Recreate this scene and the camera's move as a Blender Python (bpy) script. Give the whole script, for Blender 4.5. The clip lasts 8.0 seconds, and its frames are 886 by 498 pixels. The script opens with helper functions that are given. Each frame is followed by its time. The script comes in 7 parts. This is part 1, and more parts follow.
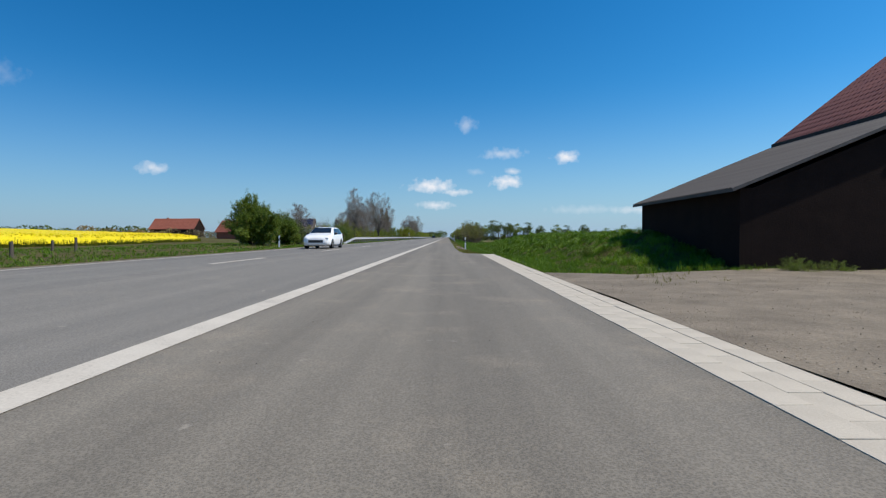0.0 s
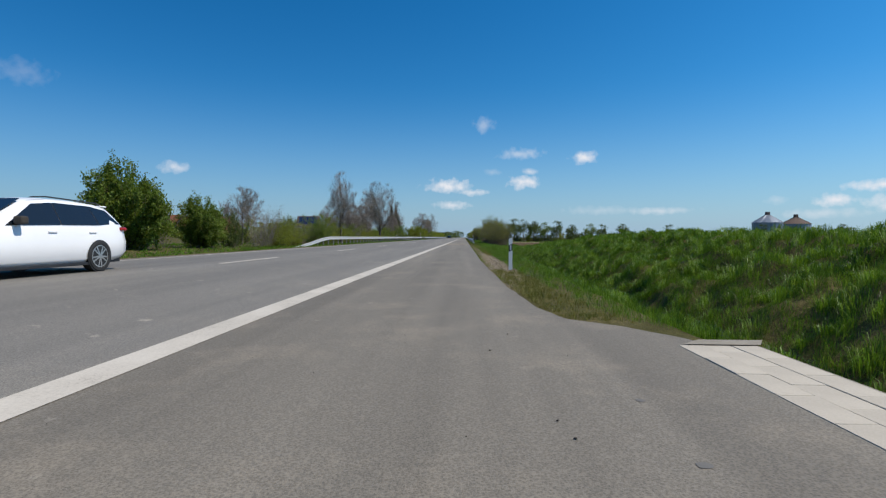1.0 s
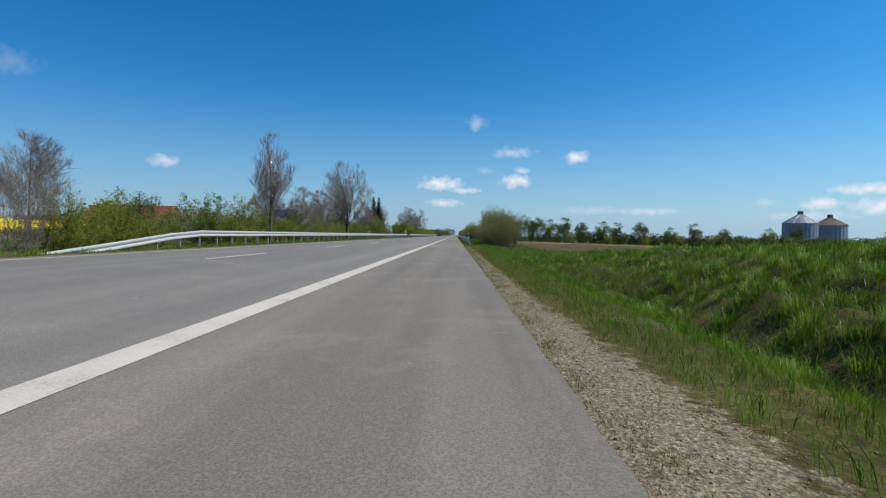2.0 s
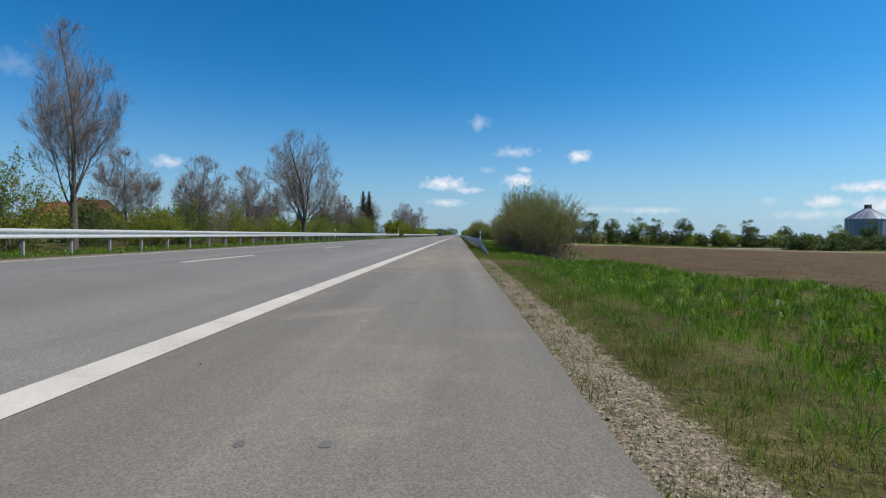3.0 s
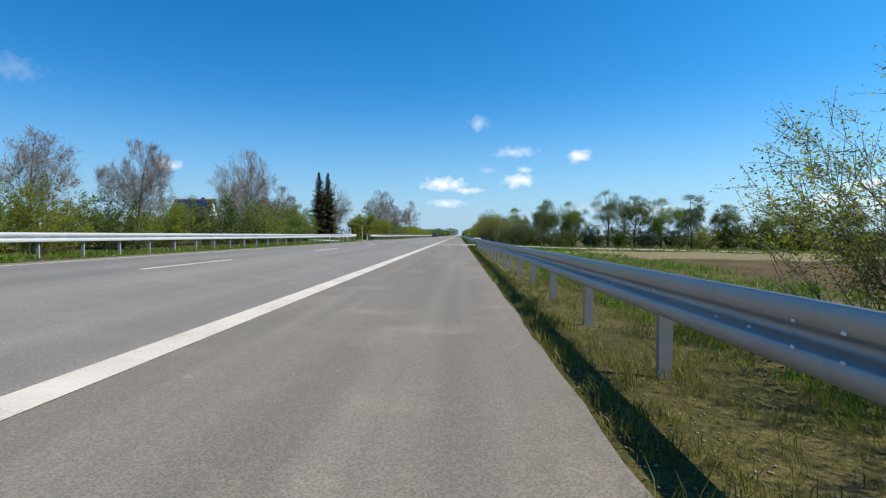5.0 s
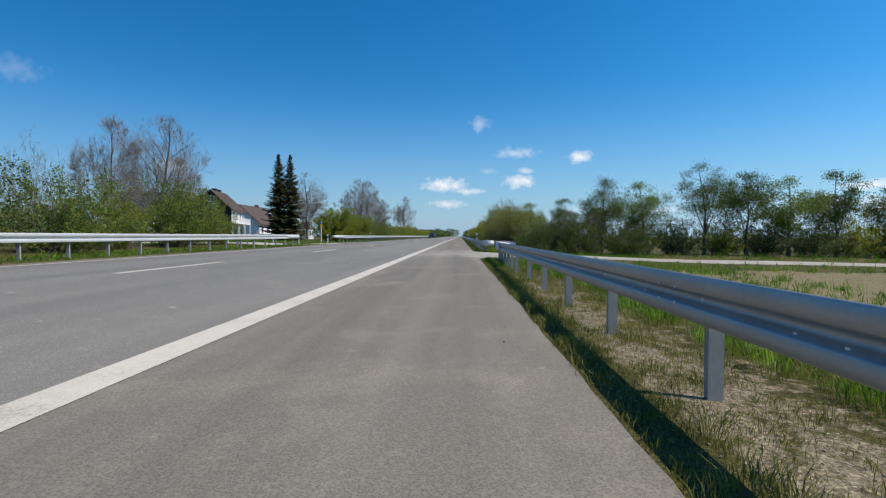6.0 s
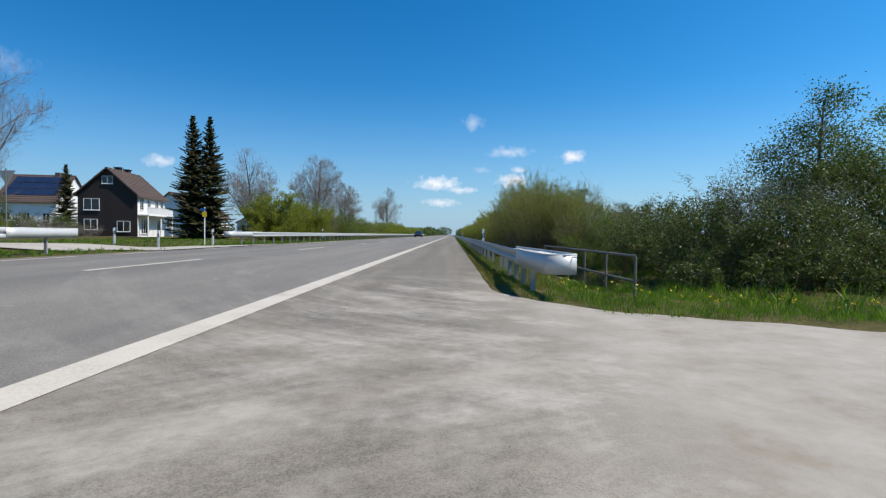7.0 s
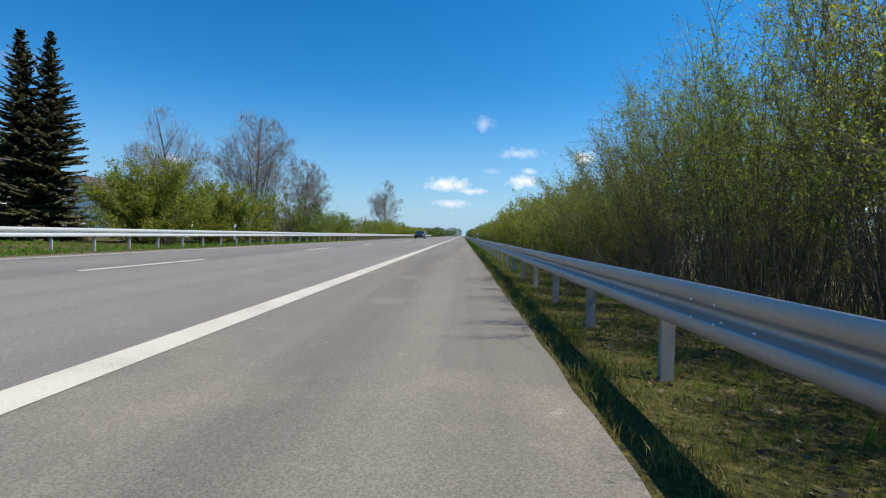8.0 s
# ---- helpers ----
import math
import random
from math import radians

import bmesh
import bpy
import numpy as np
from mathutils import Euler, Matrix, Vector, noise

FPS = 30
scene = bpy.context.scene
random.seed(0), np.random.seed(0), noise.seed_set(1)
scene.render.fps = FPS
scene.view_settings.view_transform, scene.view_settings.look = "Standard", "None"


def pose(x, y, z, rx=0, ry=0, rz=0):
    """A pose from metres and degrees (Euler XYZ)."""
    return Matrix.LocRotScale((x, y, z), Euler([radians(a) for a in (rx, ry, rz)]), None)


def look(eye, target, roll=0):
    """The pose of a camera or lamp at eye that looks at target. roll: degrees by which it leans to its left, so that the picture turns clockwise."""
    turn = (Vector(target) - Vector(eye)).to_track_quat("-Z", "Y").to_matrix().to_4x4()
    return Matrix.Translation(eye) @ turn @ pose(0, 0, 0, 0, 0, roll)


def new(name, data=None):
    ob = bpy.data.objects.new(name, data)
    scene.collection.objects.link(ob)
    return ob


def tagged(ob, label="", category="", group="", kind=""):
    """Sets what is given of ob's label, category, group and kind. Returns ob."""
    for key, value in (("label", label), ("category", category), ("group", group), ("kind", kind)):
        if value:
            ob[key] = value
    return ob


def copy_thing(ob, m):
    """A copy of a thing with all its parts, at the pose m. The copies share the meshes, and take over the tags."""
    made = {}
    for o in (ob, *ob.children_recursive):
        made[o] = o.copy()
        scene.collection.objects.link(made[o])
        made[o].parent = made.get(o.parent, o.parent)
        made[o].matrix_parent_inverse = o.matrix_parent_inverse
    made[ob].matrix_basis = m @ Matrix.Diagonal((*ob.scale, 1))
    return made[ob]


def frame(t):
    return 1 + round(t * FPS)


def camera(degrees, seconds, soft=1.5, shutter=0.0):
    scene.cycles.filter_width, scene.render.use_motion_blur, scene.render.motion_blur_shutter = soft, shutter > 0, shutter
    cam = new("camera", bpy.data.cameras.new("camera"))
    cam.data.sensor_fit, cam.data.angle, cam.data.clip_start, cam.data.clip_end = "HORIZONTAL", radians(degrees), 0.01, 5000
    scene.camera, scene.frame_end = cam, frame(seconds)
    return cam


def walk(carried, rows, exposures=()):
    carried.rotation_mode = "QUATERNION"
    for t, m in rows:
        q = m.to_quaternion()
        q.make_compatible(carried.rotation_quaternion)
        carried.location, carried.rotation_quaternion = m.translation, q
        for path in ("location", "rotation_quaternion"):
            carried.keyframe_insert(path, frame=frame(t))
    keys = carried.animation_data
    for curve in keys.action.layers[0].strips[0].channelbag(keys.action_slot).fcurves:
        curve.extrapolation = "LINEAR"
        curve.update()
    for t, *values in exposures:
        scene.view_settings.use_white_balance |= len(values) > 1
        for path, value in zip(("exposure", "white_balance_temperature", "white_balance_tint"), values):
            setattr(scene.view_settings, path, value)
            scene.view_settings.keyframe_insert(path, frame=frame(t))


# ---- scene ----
# ---- the camera and its way ----
cam = camera(82.56, 8.0, soft=1.25)
ROWS = [
    (0.0, pose(0.078, 0.00, 1.012, 88.636, 0.287, 0.559)),
    (0.5, pose(0.433, 11.52, 1.012, 88.456, -1.113, 0.405)),
    (1.0, pose(-0.007, 24.69, 1.012, 88.649, -0.126, 2.420)),
    (1.5, pose(-0.059, 36.63, 1.012, 88.486, -1.010, 1.354)),
    (3.0, pose(-0.101, 74.37, 1.012, 88.364, -0.678, 1.759)),
    (3.5, pose(-0.100, 86.39, 1.012, 88.367, -0.893, 1.813)),
    (4.0, pose(-0.050, 99.25, 1.012, 88.434, -0.033, 1.279)),
    (4.5, pose(-0.006, 111.31, 1.012, 88.402, -0.125, 1.611)),
    (6.0, pose(-0.183, 148.69, 1.012, 88.521, -0.251, 1.912)),
    (6.5, pose(-0.160, 160.36, 1.012, 88.505, -0.143, 1.476)),
    (7.0, pose(-0.031, 172.98, 1.012, 88.362, -0.737, 1.086)),
    (7.5, pose(-0.077, 184.78, 1.012, 88.514, -0.826, 1.483)),
    (8.0, pose(-0.061, 197.47, 1.012, 88.452, -1.116, 2.214)),
]
EXPOSURES = [(0.0, -0.03), (0.5, -0.05), (1.0, -0.12), (1.7, -0.05), (3.0, 0.0), (3.5, 0.0), (4.0, 0.05), (4.5, 0.40), (6.0, 0.05), (6.5, 0.10), (7.0, 0.15), (7.5, 0.08), (8.0, 0.28)]
walk(cam, ROWS, EXPOSURES)

# ---- sky and sun ----
# az, elevation, half width, half height (radians), density of each small cloud
CLOUDS = [
    (-0.0308, 0.1006, 0.0443, 0.0134, 1.00),
    (0.0173, 0.0879, 0.0296, 0.0067, 0.80),
    (-0.0247, 0.0631, 0.0370, 0.0081, 0.80),
    (0.1069, 0.1607, 0.0419, 0.0107, 0.45),
    (0.1165, 0.1067, 0.0296, 0.0134, 1.00),
    (0.1271, 0.1272, 0.0160, 0.0067, 0.60),
    (0.2310, 0.1509, 0.0234, 0.0121, 1.00),
    (0.0378, 0.2165, 0.0209, 0.0148, 0.35),
    (-0.5311, 0.1204, 0.0246, 0.0107, 0.70),
    (-0.7344, 0.2438, 0.0345, 0.0188, 0.14),
    (0.6171, 0.0592, 0.0270, 0.0100, 0.95),
    (0.6764, 0.0800, 0.0480, 0.0090, 1.00),
    (0.6018, 0.0390, 0.0600, 0.0080, 0.40),
    (0.6900, 0.0531, 0.0400, 0.0130, 0.90),
    (0.2577, 0.0510, 0.0662, 0.0080, 0.25),
    (0.3571, 0.0484, 0.0554, 0.0067, 0.50),
    (0.0546, 0.1264, 0.0172, 0.0067, 0.25),
    (0.5405, 0.0622, 0.0172, 0.0067, 0.30),
]
SUN_AZ, SUN_EL = radians(99), radians(53)
world = bpy.data.worlds.new("sky")
scene.world = world
world.use_nodes = True
wn, wl = world.node_tree.nodes, world.node_tree.links
sky = wn.new("ShaderNodeTexSky")
sky.sky_type, sky.sun_disc = "NISHITA", False
sky.sun_elevation, sky.sun_rotation = SUN_EL, SUN_AZ
sky.air_density, sky.dust_density, sky.ozone_density = 1.0, 0.5, 1.6


def wmath(op, a, b=None, clamp=False):
    n = wn.new("ShaderNodeMath")
    n.operation, n.use_clamp = op, clamp
    for i, v in enumerate((a, b)):
        if v is None:
            continue
        if isinstance(v, (int, float)):
            n.inputs[i].default_value = v
        else:
            wl.new(v, n.inputs[i])
    return n.outputs[0]


tex = wn.new("ShaderNodeTexCoord")
sep = wn.new("ShaderNodeSeparateXYZ")
wl.new(tex.outputs["Generated"], sep.inputs[0])
azimuth = wmath("ARCTAN2", sep.outputs[0], sep.outputs[1])
height = wmath("ARCSINE", sep.outputs[2])
comb = wn.new("ShaderNodeCombineXYZ")
wl.new(azimuth, comb.inputs[0])
wl.new(height, comb.inputs[1])
wnoise = wn.new("ShaderNodeTexNoise")
wnoise.inputs["Scale"].default_value, wnoise.inputs["Detail"].default_value = 70, 6
wl.new(comb.outputs[0], wnoise.inputs["Vector"])
ragged = wmath("MULTIPLY", wmath("SUBTRACT", wnoise.outputs["Fac"], 0.5), 1.9)
cover = None
for az, el, w, hgt, dens in CLOUDS:
    sub = wn.new("ShaderNodeVectorMath")
    sub.operation = "SUBTRACT"
    wl.new(comb.outputs[0], sub.inputs[0])
    sub.inputs[1].default_value = (az, el, 0)
    mul = wn.new("ShaderNodeVectorMath")
    mul.operation = "MULTIPLY"
    wl.new(sub.outputs[0], mul.inputs[0])
    mul.inputs[1].default_value = (1 / w, 1 / hgt, 0)
    leng = wn.new("ShaderNodeVectorMath")
    leng.operation = "LENGTH"
    wl.new(mul.outputs[0], leng.inputs[0])
    body = wmath("SUBTRACT", wmath("ADD", 1.15, ragged), leng.outputs["Value"])
    m = wmath("MULTIPLY", wmath("MULTIPLY", body, 0.9, True), dens)
    cover = m if cover is None else wmath("MAXIMUM", cover, m)
mixc = wn.new("ShaderNodeMix")
mixc.data_type = "RGBA"
wl.new(cover, mixc.inputs["Factor"])
sat = wn.new("ShaderNodeHueSaturation")
sat.inputs["Saturation"].default_value = 1.22
tint = wn.new("ShaderNodeMix")
tint.data_type, tint.blend_type = "RGBA", "MULTIPLY"
tint.inputs["Factor"].default_value = 1.0
tint.inputs["B"].default_value = (0.63, 0.905, 1.11, 1)
wl.new(sky.outputs[0], tint.inputs["A"])
wl.new(tint.outputs["Result"], sat.inputs["Color"])
haze = wn.new("ShaderNodeMix")
haze.data_type = "RGBA"
low = wmath("SUBTRACT", 1.0, wmath("DIVIDE", wmath("ABSOLUTE", height), 0.30), True)
wl.new(wmath("MULTIPLY", wmath("MULTIPLY", low, low), 0.85), haze.inputs["Factor"])
wl.new(sat.outputs[0], haze.inputs["A"])
haze.inputs["B"].default_value = (3.0, 4.25, 5.85, 1)
glow = wn.new("ShaderNodeMix")
glow.data_type, glow.blend_type = "RGBA", "MULTIPLY"
glow.inputs["Factor"].default_value = 1.0
sunward = wn.new("ShaderNodeCombineXYZ")
for i, k in enumerate((0.20, 0.19, 0.16)):
    wl.new(wmath("ADD", wmath("MULTIPLY", sep.outputs[0], k), 1.0), sunward.inputs[i])
wl.new(haze.outputs["Result"], glow.inputs["A"])
wl.new(sunward.outputs[0], glow.inputs["B"])
wl.new(glow.outputs["Result"], mixc.inputs["A"])
mixc.inputs["B"].default_value = (7.4, 7.6, 8.1, 1)
bg = wn["Background"]
wl.new(mixc.outputs["Result"], bg.inputs["Color"])
bg.inputs["Strength"].default_value = 0.116
sun = new("sun", bpy.data.lights.new("sun", "SUN"))
sun.data.energy, sun.data.angle, sun.data.color = 5.0, radians(0.53), (1.0, 0.93, 0.83)
sun_dir = Vector((math.sin(SUN_AZ) * math.cos(SUN_EL), math.cos(SUN_AZ) * math.cos(SUN_EL), math.sin(SUN_EL)))
sun.matrix_world = look(sun_dir * 100, (0, 0, 0))


# ---- materials ----
def nodes_of(name):
    m = bpy.data.materials.new(name)
    m.use_nodes = True
    return m, m.node_tree.nodes, m.node_tree.links, m.node_tree.nodes["Principled BSDF"]


def noise_node(N, L, scale, vec, detail=5, rough=0.6):
    n = N.new("ShaderNodeTexNoise")
    n.inputs["Scale"].default_value, n.inputs["Detail"].default_value, n.inputs["Roughness"].default_value = scale, detail, rough
    L.new(vec, n.inputs["Vector"])
    return n.outputs["Fac"]


def ramp_node(N, L, fac, stops):
    r = N.new("ShaderNodeValToRGB")
    while len(r.color_ramp.elements) < len(stops):
        r.color_ramp.elements.new(0.5)
    for e, (p, c) in zip(r.color_ramp.elements, stops):
        e.position, e.color = p, (*c, 1)
    L.new(fac, r.inputs[0])
    return r.outputs["Color"]


def mixed(N, L, fac, a, b, blend="MIX"):
    n = N.new("ShaderNodeMix")
    n.data_type, n.blend_type = "RGBA", blend
    for key, v in (("Factor", fac), ("A", a), ("B", b)):
        if isinstance(v, (int, float)):
            n.inputs[key].default_value = v
        elif isinstance(v, tuple):
            n.inputs[key].default_value = (*v, 1)
        else:
            L.new(v, n.inputs[key])
    return n.outputs["Result"]


def mathn(N, L, op, a, b=0.0, clamp=False):
    n = N.new("ShaderNodeMath")
    n.operation, n.use_clamp = op, clamp
    for i, v in enumerate((a, b)):
        if isinstance(v, (int, float)):
            n.inputs[i].default_value = v
        else:
            L.new(v, n.inputs[i])
    return n.outputs[0]


def coords(N, L, stretch=(1, 1, 1), kind="Object"):
    t = N.new("ShaderNodeTexCoord")
    mp = N.new("ShaderNodeMapping")
    mp.inputs["Scale"].default_value = stretch
    L.new(t.outputs[kind], mp.inputs["Vector"])
    return mp.outputs[0]


def bump_node(N, L, b, fac, strength, dist):
    n = N.new("ShaderNodeBump")
    n.inputs["Strength"].default_value, n.inputs["Distance"].default_value = strength, dist
    L.new(fac, n.inputs["Height"])
    L.new(n.outputs[0], b.inputs["Normal"])


def surface(name, dark, light, coarse=0.6, fine=40, rough=0.8, metal=0.0, bump=0.4, dist=0.01, stretch=(1, 1, 1), spread=0.25):
    """A two-scale surface: large soft variation and fine grain, with relief."""
    m, N, L, b = nodes_of(name)
    v = coords(N, L, stretch)
    f1, f2 = noise_node(N, L, coarse, v), noise_node(N, L, fine, v, 3)
    both = mathn(N, L, "ADD", mathn(N, L, "MULTIPLY", f1, 0.6), mathn(N, L, "MULTIPLY", f2, 0.4))
    L.new(ramp_node(N, L, both, [(0.5 - spread, dark), (0.5 + spread, light)]), b.inputs["Base Color"])
    b.inputs["Roughness"].default_value, b.inputs["Metallic"].default_value = rough, metal
    if bump:
        bump_node(N, L, b, f2, bump, dist)
    return m


def leafy(name, stops, rough=0.55, through_light=0.35, patch=0.5, share_=0.4):
    """Leaves, needles or grass: every leaf its own shade, letting some light through."""
    m, N, L, b = nodes_of(name)
    g = N.new("ShaderNodeNewGeometry")
    v = coords(N, L)
    big = noise_node(N, L, patch, v, 3)
    fac = mathn(N, L, "ADD", mathn(N, L, "MULTIPLY", g.outputs["Random Per Island"], 1 - share_), mathn(N, L, "MULTIPLY", big, share_))
    col = ramp_node(N, L, fac, stops)
    L.new(col, b.inputs["Base Color"])
    b.inputs["Roughness"].default_value = rough
    b.inputs["Specular IOR Level"].default_value = 0.3
    tr = N.new("ShaderNodeBsdfTranslucent")
    L.new(col, tr.inputs["Color"])
    mx = N.new("ShaderNodeMixShader")
    mx.inputs[0].default_value = through_light
    L.new(b.outputs[0], mx.inputs[1])
    L.new(tr.outputs[0], mx.inputs[2])
    L.new(mx.outputs[0], N["Material Output"].inputs["Surface"])
    return m


def asphalt(name, dark, light, warm, dusty=0.0):
    """Rolled asphalt: fine stone grain, long soft wheel tracks, pale stains and small patches."""
    m, N, L, b = nodes_of(name)
    v = coords(N, L)
    lng = coords(N, L, (1.0, 0.03, 1))
    grain = noise_node(N, L, 105, v, 2, 0.8)
    stone = N.new("ShaderNodeTexVoronoi")
    stone.inputs["Scale"].default_value = 68
    L.new(v, stone.inputs["Vector"])
    tracks = noise_node(N, L, 1.1, lng, 3)
    blot = noise_node(N, L, 0.7, v, 6, 0.65)
    base = mixed(N, L, mathn(N, L, "MULTIPLY", mathn(N, L, "SUBTRACT", tracks, 0.36), 3.2, True), dark, light)
    spots = mathn(N, L, "MULTIPLY", mathn(N, L, "SUBTRACT", blot, 0.52), 4.0, True)
    base = mixed(N, L, mathn(N, L, "MULTIPLY", spots, 0.55 + dusty), base, warm)
    small = noise_node(N, L, 3.2, v, 3)
    flecks = mathn(N, L, "MULTIPLY", mathn(N, L, "SUBTRACT", small, 0.68), 12, True)
    base = mixed(N, L, mathn(N, L, "MULTIPLY", flecks, 0.5), base, (0.38, 0.34, 0.28))
    speck = ramp_node(N, L, mathn(N, L, "ADD", mathn(N, L, "MULTIPLY", grain, 0.7), mathn(N, L, "MULTIPLY", stone.outputs["Distance"], 0.5)),
                      [(0.3, (0.50, 0.50, 0.50)), (0.75, (1.42, 1.41, 1.39))])
    base = mixed(N, L, 0.8, base, speck, "MULTIPLY")
    return m, N, L, b, v, base, grain


def finish_asphalt(N, L, b, base, grain):
    L.new(base, b.inputs["Base Color"])
    b.inputs["Roughness"].default_value = 0.78
    b.inputs["Specular IOR Level"].default_value = 0.35
    bump_node(N, L, b, grain, 0.5, 0.006)


def span(N, L, value, a, b, soft):
    """1 between a and b, with soft ends."""
    up = mathn(N, L, "DIVIDE", mathn(N, L, "SUBTRACT", value, a), soft, True)
    down = mathn(N, L, "DIVIDE", mathn(N, L, "SUBTRACT", b, value), soft, True)
    return mathn(N, L, "MULTIPLY", up, down)


def track_dust(N, L, v):
    """Pale dust that turning farm wheels sweep in arcs out of the track's mouth: streaks round two turning centres."""
    s = N.new("ShaderNodeSeparateXYZ")
    L.new(v, s.inputs[0])
    arcs = []
    for cx, cy in ((5.5, 167.0), (5.0, 187.0)):
        dx, dy = mathn(N, L, "SUBTRACT", s.outputs[0], cx), mathn(N, L, "SUBTRACT", s.outputs[1], cy)
        r = mathn(N, L, "SQRT", mathn(N, L, "ADD", mathn(N, L, "MULTIPLY", dx, dx), mathn(N, L, "MULTIPLY", dy, dy)))
        polar = N.new("ShaderNodeCombineXYZ")
        L.new(r, polar.inputs[0])
        L.new(mathn(N, L, "MULTIPLY", mathn(N, L, "ARCTAN2", dy, dx), 1.6), polar.inputs[1])
        arcs.append(noise_node(N, L, 1.3, polar.outputs[0], 7, 0.68))
    turn = mathn(N, L, "DIVIDE", mathn(N, L, "SUBTRACT", s.outputs[1], 174.5), 4.0, True)
    streak = mathn(N, L, "ADD", mathn(N, L, "MULTIPLY", arcs[0], mathn(N, L, "SUBTRACT", 1.0, turn)), mathn(N, L, "MULTIPLY", arcs[1], turn))
    patch = noise_node(N, L, 0.55, v, 4, 0.6)
    warp = mathn(N, L, "MULTIPLY", mathn(N, L, "SUBTRACT", noise_node(N, L, 0.35, v, 4), 0.5), 7)
    yy = mathn(N, L, "ADD", s.outputs[1], warp)
    side = mathn(N, L, "DIVIDE", mathn(N, L, "ADD", s.outputs[0], 6.5), 9.0, True)
    amount = mathn(N, L, "ADD", mathn(N, L, "SUBTRACT", streak, 0.545), mathn(N, L, "MULTIPLY", side, 0.20))
    amount = mathn(N, L, "ADD", amount, mathn(N, L, "MULTIPLY", mathn(N, L, "SUBTRACT", patch, 0.5), 0.40))
    grit = noise_node(N, L, 9.0, v, 4, 0.7)
    amount = mathn(N, L, "ADD", amount, mathn(N, L, "MULTIPLY", mathn(N, L, "SUBTRACT", grit, 0.5), 0.30))
    dust = mathn(N, L, "MULTIPLY", span(N, L, yy, 171.0, 186.0, 3.5), mathn(N, L, "MULTIPLY", amount, 4.4, True))
    beyond = mathn(N, L, "MULTIPLY", mathn(N, L, "SUBTRACT", s.outputs[0], 0.1), 0.7, True)
    return mathn(N, L, "MAXIMUM", mathn(N, L, "MULTIPLY", dust, 0.95), mathn(N, L, "MULTIPLY", span(N, L, yy, 170.5, 186, 2.0), mathn(N, L, "MULTIPLY", beyond, 0.9)))


def shoulder_asphalt():
    """The hard shoulder: warm grey, with a mud patch from the field gate and pale dust at the track's mouth."""
    m, N, L, b, v, base, grain = asphalt("shoulder_asphalt", (0.130, 0.115, 0.092), (0.184, 0.163, 0.130), (0.26, 0.220, 0.165), 0.1)
    s = N.new("ShaderNodeSeparateXYZ")
    L.new(v, s.inputs[0])
    warp = mathn(N, L, "MULTIPLY", mathn(N, L, "SUBTRACT", noise_node(N, L, 0.35, v, 5), 0.5), 9)
    yy = mathn(N, L, "ADD", s.outputs[1], warp)
    grit = noise_node(N, L, 1.6, v, 6, 0.7)
    blotch = noise_node(N, L, 0.8, v, 6, 0.7)
    mud = mathn(N, L, "MULTIPLY", span(N, L, yy, 90.5, 99.5, 3.0), mathn(N, L, "MULTIPLY", mathn(N, L, "SUBTRACT", grit, 0.44), 3.6, True))
    carried = mathn(N, L, "MULTIPLY", span(N, L, yy, 86, 112, 8.0), mathn(N, L, "MULTIPLY", mathn(N, L, "SUBTRACT", blotch, 0.30), 1.6, True))
    base = mixed(N, L, mathn(N, L, "MULTIPLY", carried, 0.7), base, (0.29, 0.235, 0.165))
    base = mixed(N, L, mathn(N, L, "MULTIPLY", mud, 0.85), base, (0.34, 0.25, 0.15))
    dust = track_dust(N, L, v)
    pale = ramp_node(N, L, noise_node(N, L, 1.1, v, 6, 0.7), [(0.30, (0.25, 0.205, 0.145)), (0.48, (0.34, 0.305, 0.25)), (0.70, (0.44, 0.40, 0.34))])
    base = mixed(N, L, dust, base, pale)
    finish_asphalt(N, L, b, base, grain)
    return m


def lane_asphalt():
    m, N, L, b, v, base, grain = asphalt("lane_asphalt", (0.138, 0.128, 0.112), (0.182, 0.168, 0.145), (0.215, 0.195, 0.160))
    base = mixed(N, L, mathn(N, L, "MULTIPLY", track_dust(N, L, v), 0.55), base, (0.30, 0.275, 0.235))
    finish_asphalt(N, L, b, base, grain)
    return m


def worn_paint():
    m, N, L, b = nodes_of("road_paint")
    v = coords(N, L)
    wear = noise_node(N, L, 45, v, 4, 0.75)
    soft = noise_node(N, L, 1.2, v, 4)
    col = ramp_node(N, L, mathn(N, L, "ADD", mathn(N, L, "MULTIPLY", wear, 0.55), mathn(N, L, "MULTIPLY", soft, 0.45)),
                    [(0.33, (0.27, 0.24, 0.19)), (0.45, (0.48, 0.43, 0.355)), (0.7, (0.61, 0.555, 0.465))])
    L.new(col, b.inputs["Base Color"])
    b.inputs["Roughness"].default_value = 0.7
    bump_node(N, L, b, wear, 0.4, 0.004)
    return m


